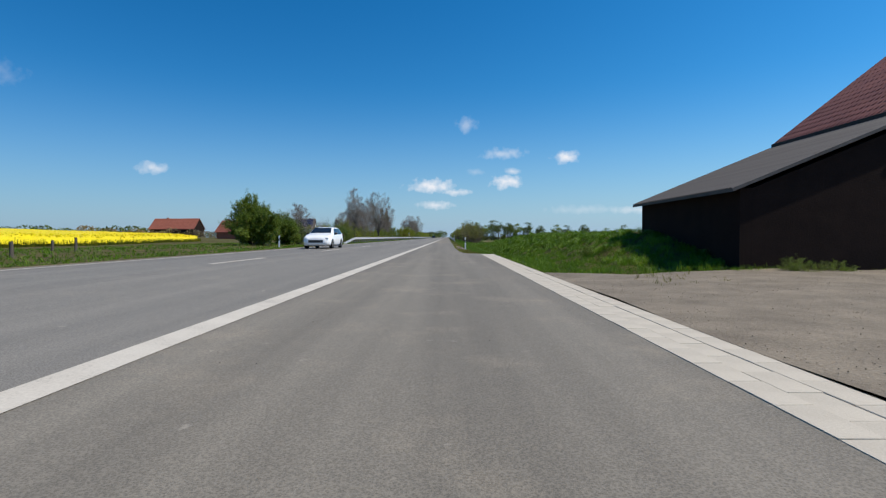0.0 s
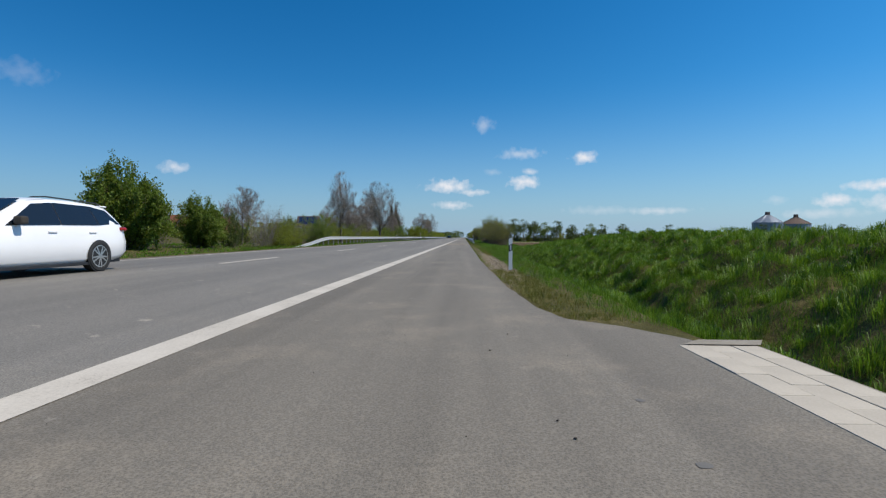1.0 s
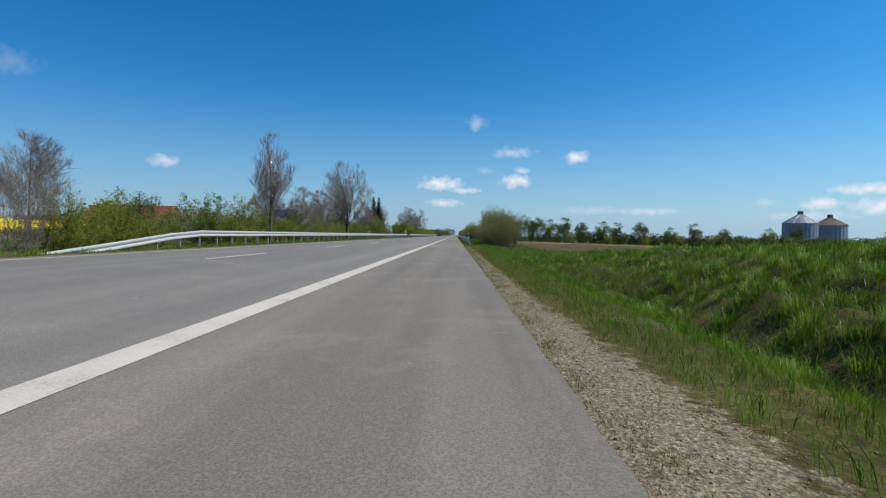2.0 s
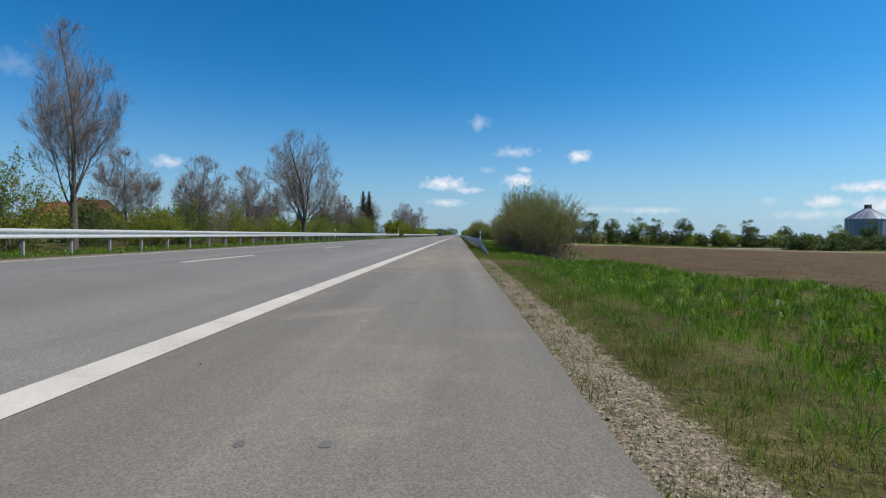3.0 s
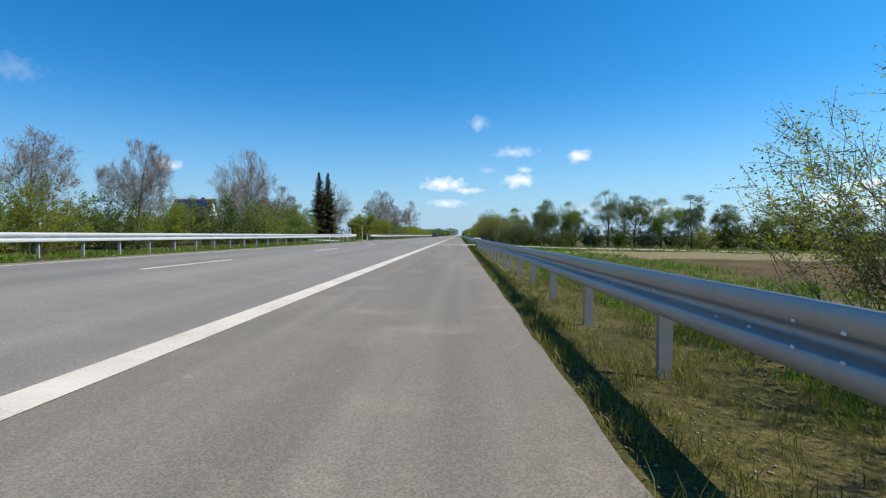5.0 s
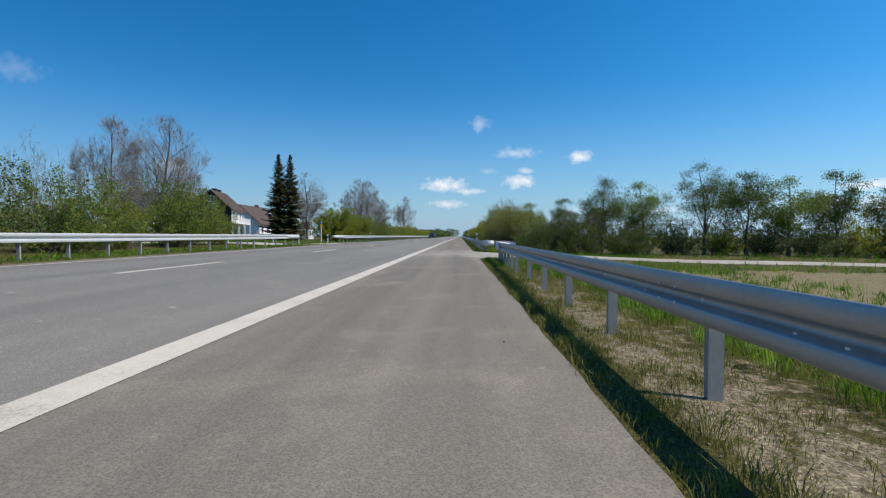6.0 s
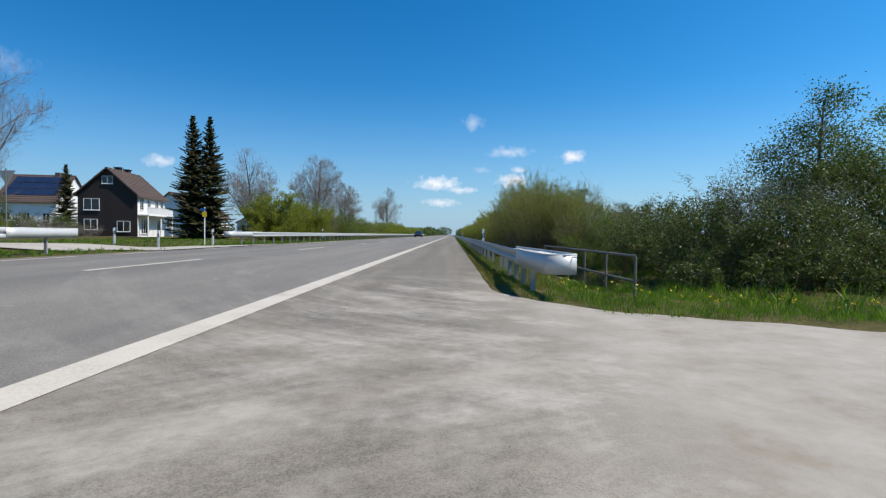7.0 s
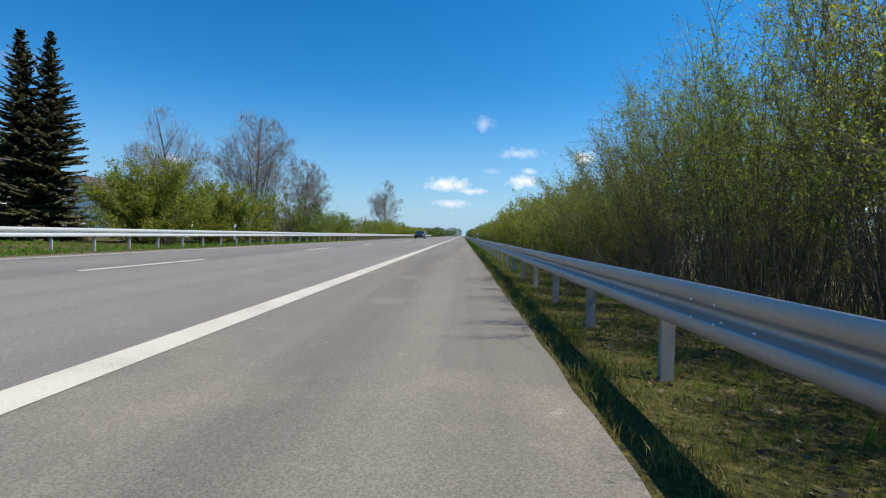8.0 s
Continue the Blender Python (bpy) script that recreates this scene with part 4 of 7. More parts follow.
        part("headlight", boxed(min(sx * 0.50, sx * 0.80), max(sx * 0.50, sx * 0.80), 2.05, 2.27, 0.62, 0.73, 0.03), M["head_lamp"], c, "clear headlight")
        part("sill", boxed(min(sx * 0.84, sx * 0.905), max(sx * 0.84, sx * 0.905), -1.0, 1.05, 0.15, 0.21, 0.01), M["black_plastic"], body)
        for wy in (1.42, -1.28):
            bm = bmesh.new()
            for k in range(24):
                a0, a1 = 2 * math.pi * k / 24, 2 * math.pi * (k + 1) / 24
                if min(math.sin(a0), math.sin(a1)) < -0.45:
                    continue
                for r0, r1, xo in ((0.325, 0.342, 0.922), ):
                    poly(bm, [(sx * xo, wy + r0 * math.cos(a0), 0.32 + r0 * math.sin(a0)), (sx * xo, wy + r1 * math.cos(a0), 0.32 + r1 * math.sin(a0)),
                              (sx * xo, wy + r1 * math.cos(a1), 0.32 + r1 * math.sin(a1)), (sx * xo, wy + r0 * math.cos(a1), 0.32 + r0 * math.sin(a1))])
            poly(bm, [(sx * 0.918, wy + 0.335 * math.cos(2 * math.pi * k / 28), 0.32 + 0.335 * math.sin(2 * math.pi * k / 28)) for k in range(28)])
            part("wheel_arch", bm, M["black_plastic"], body, "black wheel arch")
            wheel = thing("wheel", at(sx * 0.825, wy, 0.32), "", "")
            wheel.parent = c
            bm = bmesh.new()
            for k in range(28):
                a0, a1 = 2 * math.pi * k / 28, 2 * math.pi * (k + 1) / 28
                prof = [(-0.10, 0.20), (-0.10, 0.30), (-0.08, 0.318), (0.09, 0.318), (0.112, 0.30), (0.115, 0.245), (0.10, 0.225)]
                for (u0, r0), (u1, r1) in zip(prof[:-1], prof[1:]):
                    poly(bm, [(sx * u0, r0 * math.cos(a0), r0 * math.sin(a0)), (sx * u1, r1 * math.cos(a0), r1 * math.sin(a0)), (sx * u1, r1 * math.cos(a1), r1 * math.sin(a1)), (sx * u0, r0 * math.cos(a1), r0 * math.sin(a1))])
            part("tyre", bm, M["tyre"], wheel, "black tyre")
            bm = bmesh.new()
            for k in range(10):
                a = 2 * math.pi * k / 10 + (0.10 if k % 2 else -0.10)
                ca, sa = math.cos(a), math.sin(a)
                pts = [(0.035, -0.018), (0.225, -0.014), (0.225, 0.014), (0.035, 0.018)]
                poly(bm, [(sx * (0.100 + 0.01 * (r < 0.1)), r * ca - w * sa, r * sa + w * ca) for r, w in pts])
            for k in range(24):
                a0, a1 = 2 * math.pi * k / 24, 2 * math.pi * (k + 1) / 24
                poly(bm, [(sx * 0.104, r * math.cos(a), r * math.sin(a)) for r, a in ((0.212, a0), (0.232, a0), (0.232, a1), (0.212, a1))])
            poly(bm, [(sx * 0.108, 0.05 * math.cos(2 * math.pi * k / 12), 0.05 * math.sin(2 * math.pi * k / 12)) for k in range(12)])
            part("rim", bm, M["rim"], wheel, "spoked alloy rim")
            bm = bmesh.new()
            poly(bm, [(sx * 0.06, 0.22 * math.cos(2 * math.pi * k / 20), 0.22 * math.sin(2 * math.pi * k / 20)) for k in range(20)])
            part("brake", bm, M["black_plastic"], wheel)
    pane("windscreen", [(0.70, 0.94, 1.03), (-0.70, 0.94, 1.03), (-0.58, 0.24, 1.385), (0.58, 0.24, 1.385)], (0, 0.02, 0.03))
    pane("rear_window", [(0.60, -2.12, 1.06), (-0.60, -2.12, 1.06), (-0.55, -1.90, 1.34), (0.55, -1.90, 1.34)], (0, -0.03, 0.02))
    part("grille", boxed(-0.48, 0.48, 2.24, 2.335, 0.40, 0.58, 0.02), M["black_plastic"], c, "black front grille")
    part("spoiler", boxed(-0.55, 0.55, -2.0, -1.80, 1.375, 1.405, 0.01), paint, c)
    part("underbody", boxed(-0.78, 0.78, -2.1, 2.05, 0.17, 0.30, 0.02), M["black_plastic"], c)
    return c


near_car = estate_car("estate_car", at(-8.06, 33.15, 0.322, 180), M["car_white"], "white estate car in the oncoming lane")
near_car.scale = (0.94, 0.94, 0.94)
estate_car("estate_car", at(-8.1, 293.0, 0.322, 180), M["car_dark"], "dark estate car far down the oncoming lane")


# ---- buildings ----
def gable_roof(w, l, eave, ridge, over, thick=0.18):
    """Two roof slabs over a house of width w (along x) and length l (along y), ridge along y, as (x, z) outlines."""
    s = (ridge - eave) / (w / 2)
    return [[(sg * (w / 2 + over), eave - s * over), (0, ridge), (0, ridge + thick), (sg * (w / 2 + over), eave - s * over + thick)] for sg in (-1, 1)]


def window_unit(parent, x, y, z, w, hgt, face, bars=1):
    """A window of frame, pane and sill on a wall; face: the way it looks, 'x' or '-y'."""
    win = thing("window", at(x, y, z), "", "")
    win.parent = parent
    f = 0.06

    def bx(u0, u1, v0, v1, d0, d1):
        return boxed(d0, d1, u0, u1, v0, v1) if face == "x" else boxed(u0, u1, -d1, -d0, v0, v1)
    bm = bx(-w / 2, w / 2, -hgt / 2, -hgt / 2 + f, -0.02, 0.05)

    def more(u0, u1, v0, v1, d0, d1):
        if face == "x":
            add_box(bm, d0, d1, u0, u1, v0, v1)
        else:
            add_box(bm, u0, u1, -d1, -d0, v0, v1)
    more(-w / 2, w / 2, hgt / 2 - f, hgt / 2, -0.02, 0.05)
    more(-w / 2, -w / 2 + f, -hgt / 2 + f, hgt / 2 - f, -0.02, 0.05)
    more(w / 2 - f, w / 2, -hgt / 2 + f, hgt / 2 - f, -0.02, 0.05)
    for k in range(bars):
        u = -w / 2 + w * (k + 1) / (bars + 1)
        more(u - 0.03, u + 0.03, -hgt / 2 + f, hgt / 2 - f, -0.02, 0.045)
    part("frame", bm, M["frame_white"], win, "white frame")
    part("pane", bx(-w / 2 + f, w / 2 - f, -hgt / 2 + f, hgt / 2 - f, -0.03, 0.02), M["glass"], win, "dark glass")
    part("sill", bx(-w / 2 - 0.05, w / 2 + 0.05, -hgt / 2 - 0.06, -hgt / 2, -0.02, 0.12), M["frame_white"], win)


def roof_rows(house, w, l, eave, ridge, over, pitch_rows, material):
    """Rows of tile noses across both roof slopes."""
    s = (ridge - eave) / (w / 2)
    bm = boxed(-0.05, 0.05, -l / 2 - over, l / 2 + over, -0.02, 0.035)
    me = bpy.data.meshes.new("tile_nose")
    bm.to_mesh(me)
    bm.free()
    me.materials.append(material)
    for sg in (-1, 1):
        for k in range(pitch_rows):
            t = (k + 0.5) / pitch_rows
            x = sg * (w / 2 + over) * (1 - t)
            z = eave - s * over + (ridge - eave + s * over) * t + 0.18
            share("tile_nose", me, house, at(x, 0, z))


def main_house():
    """A two-storey house: dark timber gable, white long side with balcony, brown tiled roof. Its local x is across, y along the ridge."""
    w, l, eave, ridge, over = 7.0, 9.2, 5.5, 8.75, 0.45
    th = math.radians(10)
    cx, cy = -41.3, 238.3
    # the corner nearest the road stands at (w/2, -l/2) of the house
    ox = cx - (w / 2 * math.cos(th) + l / 2 * math.sin(th))
    oy = cy - (w / 2 * math.sin(th) - l / 2 * math.cos(th))
    h_ = thing("house", at(ox, oy, 0.25, 10), "two-storey house with dark timber gable, white side and brown tiled roof", "house")
    wall = part("wall", boxed(-w / 2, w / 2, -l / 2 + 0.06, l / 2, -0.4, eave), M["render_white"], h_, "white rendered walls")
    gab = prism([(-w / 2 - 0.03, 0.0), (w / 2 + 0.03, 0.0), (w / 2 + 0.03, eave), (0, ridge - 0.02), (-w / 2 - 0.03, eave)], "y", -l / 2 - 0.06, -l / 2 + 0.05)
    g1 = part("gable", gab, M["timber"], h_, "dark brown timber cladding")
    part("gable", prism([(-w / 2, eave), (w / 2, eave), (0, ridge - 0.02)], "y", l / 2 - 0.1, l / 2), M["render_white"], h_)
    for outline in gable_roof(w, l, eave, ridge, over):
        bm = prism(outline, "y", -l / 2 - over, l / 2 + over)
        part("roof", bm, M["brown_tile"], h_, "brown tiled roof slope")
    roof_rows(h_, w, l, eave, ridge, over, 16, M["brown_tile"])
    for yy in (-0.6, 2.0):
        ch = part("chimney", boxed(-0.85, -0.15, yy - 0.4, yy + 0.4, ridge - 0.6, ridge + 0.55, 0.03), M["timber"], h_, "dark chimney")
        part("cap", boxed(-0.95, -0.05, yy - 0.5, yy + 0.5, ridge + 0.55, ridge + 0.64), M["timber"], ch)
    window_unit(h_, 0.0, -l / 2 - 0.09, 7.3, 1.3, 1.0, "-y", 1)
    window_unit(h_, -1.9, -l / 2 - 0.09, 4.1, 1.9, 1.5, "-y", 1)
    window_unit(h_, -2.0, -l / 2 - 0.09, 1.5, 1.6, 1.4, "-y", 1)
    window_unit(h_, 1.9, -l / 2 - 0.09, 1.3, 1.6, 1.4, "-y", 1)
    for yy in (-3.3, -1.0, 1.6, 3.5):
        window_unit(h_, w / 2 + 0.01, yy, 4.25, 1.1, 1.5, "x", 1)
    window_unit(h_, w / 2 + 0.01, -2.2, 1.35, 2.6, 2.0, "x", 3)
    window_unit(h_, w / 2 + 0.01, 2.4, 1.5, 1.4, 1.5, "x", 1)
    b = part("balcony", boxed(w / 2 - 0.05, w / 2 + 1.35, -l / 2 + 0.1, l / 2 - 0.3, 2.75, 2.93, 0.02), M["render_white"], h_, "white balcony")
    slat = part("slat", boxed(-0.02, 0.02, -0.09, 0.09, 2.93, 3.82), M["frame_white"], b)
    slat.matrix_basis = at(w / 2 + 1.27, -l / 2 + 0.25, 0)
    for k in range(1, 34):
        share("slat", slat.data, b, at(w / 2 + 1.27, -l / 2 + 0.25 + k * (l - 0.7) / 33, 0))
    part("handrail", boxed(w / 2 + 1.22, w / 2 + 1.32, -l / 2 + 0.1, l / 2 - 0.3, 3.82, 3.90), M["frame_white"], b, "white handrail")
    for yy in (-l / 2 + 0.3, 0, l / 2 - 0.5):
        part("pillar", tube((w / 2 + 1.2, yy, -0.2), (w / 2 + 1.2, yy, 2.76), 0.09, 8), M["render_white"], h_)


main_house()


def plain_house(name, x, y, z, turn, w, l, eave, ridge, wall_mat, roof_mat, label, panels=False, over=0.5, rows=14):
    h_ = thing(name, at(x, y, z, turn), label, "house", "far houses")
    part("wall", boxed(-w / 2, w / 2, -l / 2, l / 2, -1.5, eave), wall_mat, h_)
    for sg in (-1, 1):
        part("gable", prism([(-w / 2, eave), (w / 2, eave), (0, ridge - 0.02)], "y", sg * l / 2 - 0.1, sg * l / 2 + 0.1), wall_mat, h_)
    for outline in gable_roof(w, l, eave, ridge, over):
        part("roof", prism(outline, "y", -l / 2 - over, l / 2 + over), roof_mat, h_)
    roof_rows(h_, w, l, eave, ridge, over, rows, roof_mat)
    part("chimney", boxed(-0.4, 0.4, l * 0.2, l * 0.2 + 0.8, ridge - 0.8, ridge + 0.6, 0.03), roof_mat, h_)
    nwin = max(2, int(l / 3))
    for k in range(nwin):
        window_unit(h_, w / 2 + 0.01, -l / 2 + l * (k + 0.5) / nwin, eave * 0.5, 1.2, 1.3, "x", 1)
    window_unit(h_, 0, -l / 2 - 0.11, eave * 0.55, 1.4, 1.3, "-y", 1)
    if panels:
        s = (ridge - eave) / (w / 2)
        for i in range(5):
            for j in range(3):
                u0, yy = 0.6 + j * 1.25, -l / 2 + 0.5 + i * (l - 1) / 5
                bm = bmesh.new()
                poly(bm, [(u, v, ridge - s * u + 0.31) for u, v in ((u0, yy), (u0 + 1.15, yy), (u0 + 1.15, yy + (l - 1) / 5 - 0.08), (u0, yy + (l - 1) / 5 - 0.08))])
                ob = part("solar_panel", bm, M["solar"], h_, "dark blue solar panel")
                sol = ob.modifiers.new("thick", "SOLIDIFY")
                sol.thickness = 0.06
    return h_


plain_house("house", -74.5, 264.0, 0.4, -82, 10, 9.5, 5.6, 10.4, M["render_white"], M["brown_tile"], "white house with solar panels on its dark roof", True)
plain_house("bungalow", -50.0, 268.0, 0.4, 0, 9, 13, 3.4, 7.4, M["render_white"], M["brown_tile"], "low white house with a plain brown roof behind the bushes")
plain_house("garden_shed", -33.5, 256.0, 0.3, 0, 3, 3.4, 2.2, 3.0, M["render_white"], M["brown_tile"], "small white shed behind the bushes", over=0.2, rows=5)
plain_house("farmhouse", -128.0, 238.0, 2.0, 92, 11, 20, 3.6, 8.2, M["brick_dark"], M["red_tile"], "brick farmhouse with a dull red roof beyond the fields")
plain_house("farmhouse", -73.0, 172.0, 0.3, 80, 8, 8.0, 3.0, 6.6, M["red_tile"], M["red_tile"], "red-brown brick farmhouse behind the bushes")


def barn():
    """A long low-eaved barn: brick walls coloured near black for their shade, a grey lean-to roof towards the road, a
    red pantile roof above.
    """
    b = thing("barn", at(8.35, 14.4, 0.0), "dark brick barn with grey lean-to roof and red tiled main roof", "barn")
    L_ = 7.2
    e, xm, zm = 2.25, 5.75, 4.68
    part("wall", boxed(0.0, 0.35, 0.0, L_, -0.3, e + 0.10), M["brick_dark"], b, "dark brick wall with its shade put into the colour")
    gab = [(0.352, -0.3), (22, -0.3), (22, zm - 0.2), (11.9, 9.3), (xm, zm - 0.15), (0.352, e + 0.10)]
    part("gable", prism(gab, "y", 0.0, 0.35), M["brick_dark"], b, "dark brick gable with its shade put into the colour")
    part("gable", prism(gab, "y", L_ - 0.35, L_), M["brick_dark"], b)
    sl = (zm - e) / xm
    lean = prism([(-0.30, e - 0.3 * sl + 0.12), (xm + 0.3, zm + 0.3 * sl + 0.02), (xm + 0.3, zm + 0.3 * sl + 0.12), (-0.30, e - 0.3 * sl + 0.22)], "y", -0.18, L_ + 0.25)
    roof = part("lean_to_roof", lean, M["sheet_roof"], b, "grey corrugated lean-to roof")
    ridge = bmesh.new()
    lo, hi = e - 0.31 * sl + 0.215, zm + 0.3 * sl + 0.115
    poly(ridge, [(-0.31, 0, lo), (xm + 0.3, 0, hi), (xm + 0.3, 0.09, hi + 0.05), (-0.31, 0.09, lo + 0.05)])
    poly(ridge, [(-0.31, 0.09, lo + 0.05), (xm + 0.3, 0.09, hi + 0.05), (xm + 0.3, 0.176, hi), (-0.31, 0.176, lo)])
    wave = bpy.data.meshes.new("corrugation")
    ridge.to_mesh(wave)
    ridge.free()
    wave.materials.append(M["sheet_roof"])
    for k in range(42):
        share("corrugation", wave, roof, at(0, -0.15 + k * (L_ + 0.35) / 42, 0))
    s2 = 0.775
    run = 6.4
    red = prism([(xm - 0.15, zm + 0.10), (xm + run, zm + 0.25 + s2 * run), (xm + run, zm + 0.37 + s2 * run), (xm - 0.15, zm + 0.22)], "y", -0.25, L_ + 0.15)
    main = part("main_roof", red, M["red_tile"], b, "red clay pantile roof")
    part("main_roof", prism([(xm + run, zm + 0.25 + s2 * run), (xm + 2 * run + 4, zm + 0.2 - 3), (xm + 2 * run + 4, zm + 0.35 - 3), (xm + run, zm + 0.37 + s2 * run)], "y", -0.25, L_ + 0.15), M["red_tile"], b)
    part("eave_board", boxed(xm - 0.22, xm - 0.12, -0.25, L_ + 0.15, zm + 0.02, zm + 0.20), M["timber"], b)
    # pantiles, each a small lipped hump
    V, F = [], []
    rs = random.Random(11)
    nx_, ny_ = 19, 30
    for i in range(nx_):
        for j in range(ny_):
            u = xm - 0.12 + i * run / nx_ * 0.99
            y = -0.22 + j * (L_ + 0.34) / ny_
            z = zm + 0.24 + s2 * (u - xm) + rs.uniform(0, 0.012)
            du, dy = run / nx_ * 1.12, (L_ + 0.34) / ny_
            k0 = len(V)
            prof = [(0.0, 0.0), (0.25, 0.062), (0.5, 0.078), (0.75, 0.05), (1.0, 0.0)]
            for s_, lift in ((0, 0.045), (1, 0.0)):
                V += [(u + s_ * du, y + p * dy, z + s_ * du * s2 + q + lift) for p, q in prof]
            V += [(u, y, z - 0.03), (u, y + dy, z - 0.03)]
            F += [(k0 + q, k0 + q + 1, k0 + 6 + q, k0 + 5 + q) for q in range(4)]
            F += [(k0 + 10, k0 + 11, k0 + 4, k0 + 2), (k0 + 10, k0 + 2, k0 + 1, k0)]
    ob = new("pantile_cover", quick_mesh("pantile_cover", V, F, M["red_tile"]))
    ob["kind"] = "stuff"
    hang(ob, main)


barn()


def silo(x, y, z, r, wall_h, cone_h, cap_mat, label):
    s = thing("grain_silo", at(x, y, z), label, "silo", "grain silos")
    bm = bmesh.new()
    n = 96
    lo, hi = [], []
    for k in range(n):
        a = 2 * math.pi * k / n
        rr = r + (0.05 if k % 4 < 2 else -0.05)
        lo.append(bm.verts.new((rr * math.cos(a), rr * math.sin(a), -3)))
        hi.append(bm.verts.new((rr * math.cos(a), rr * math.sin(a), wall_h)))
    for k in range(n):
        bm.faces.new((lo[k], lo[(k + 1) % n], hi[(k + 1) % n], hi[k]))
    part("drum", bm, M["silo"], s, "ribbed galvanised drum")
    bm = bmesh.new()
    bmesh.ops.create_cone(bm, cap_ends=True, segments=40, radius1=r + 0.2, radius2=0.7, depth=cone_h, matrix=Matrix.Translation((0, 0, wall_h + cone_h / 2)))
    cone = part("cone_roof", bm, cap_mat, s, "conical metal roof")
    for k in range(20):
        a = 2 * math.pi * k / 20
        part("rib", tube(((r + 0.2) * math.cos(a), (r + 0.2) * math.sin(a), wall_h + 0.04), (0.7 * math.cos(a), 0.7 * math.sin(a), wall_h + cone_h + 0.04), 0.05, 4), cap_mat, cone)
    part("hatch", boxed(-0.6, 0.6, -0.6, 0.6, wall_h + cone_h - 0.2, wall_h + cone_h + 1.1, 0.08), M["rust"], s, "rusty top hatch")


silo(112.0, 216.5, 0, 4.9, 6.6, 2.9, M["silo"], "grey galvanised grain silo behind the field")
silo(127.0, 224.0, 0, 4.9, 6.3, 2.6, M["rust"], "galvanised grain silo with a rusty roof")


# ---- plants ----
def tubes_mesh(name, segs, sides, material):
    """Tapered tubes from rows of (x0, y0, z0, x1, y1, z1, r0, r1)."""
    S = np.asarray(segs, dtype=float)
    a, b, r0, r1 = S[:, 0:3], S[:, 3:6], S[:, 6], S[:, 7]
    d = b - a
    d /= np.maximum(np.linalg.norm(d, axis=1, keepdims=True), 1e-6)
    ref = np.where(np.abs(d[:, 2:3]) < 0.9, [[0, 0, 1.0]], [[1.0, 0, 0]])
    u = np.cross(d, ref)
    u /= np.linalg.norm(u, axis=1, keepdims=True)
    v = np.cross(d, u)
    ang = 2 * np.pi * np.arange(sides) / sides
    ring = u[:, None, :] * np.cos(ang)[None, :, None] + v[:, None, :] * np.sin(ang)[None, :, None]
    A, B = a[:, None, :] + ring * r0[:, None, None], b[:, None, :] + ring * r1[:, None, None]
    V = np.concatenate([A, B], axis=1).reshape(-1, 3)
    base = (np.arange(len(S)) * 2 * sides)[:, None]
    k = np.arange(sides)
    F = np.stack([base + k, base + (k + 1) % sides, base + sides + (k + 1) % sides, base + sides + k], -1).reshape(-1, 4)
    return quick_mesh(name, V, F, material, True)


def leaves_mesh(name, pos, size, material, rs, elong=1.7, droop=0.0, flat=0.0):
    """Small lozenge leaves at the places given."""
    pos = np.asarray(pos, dtype=float)
    n = len(pos)
    a = rs.normal(size=(n, 3))
    a[:, 2] = a[:, 2] * (1 - flat) - droop
    a /= np.linalg.norm(a, axis=1, keepdims=True)
    b = np.cross(a, rs.normal(size=(n, 3)))
    b /= np.maximum(np.linalg.norm(b, axis=1, keepdims=True), 1e-6)
    s = (size * rs.uniform(0.6, 1.35, n))[:, None]
    V = np.stack([pos - a * s * elong * 0.5, pos + b * s * 0.5 - a * s * 0.1, pos + a * s * elong * 0.5, pos - b * s * 0.5 - a * s * 0.1], 1).reshape(-1, 3)
    return quick_mesh(name, V, np.arange(4 * n).reshape(n, 4), material)


def shoot(p, d, length, r, n, rs, wobble, lift):
    """A bent shoot of n segments. Returns its segments and the points along it."""
    out, pts, p, d = [], [np.array(p)], np.array(p, dtype=float), np.array(d, dtype=float)
    for i in range(n):
        d = d + rs.normal(size=3) * wobble + np.array([0, 0, lift])
        d /= np.linalg.norm(d)
        q = p + d * length / n
        ra, rb = r * (1 - i / n * 0.8), r * (1 - (i + 1) / n * 0.8)
        out.append((*p, *q, ra, rb))
        p = q
        pts.append(p)
    return out, pts, d


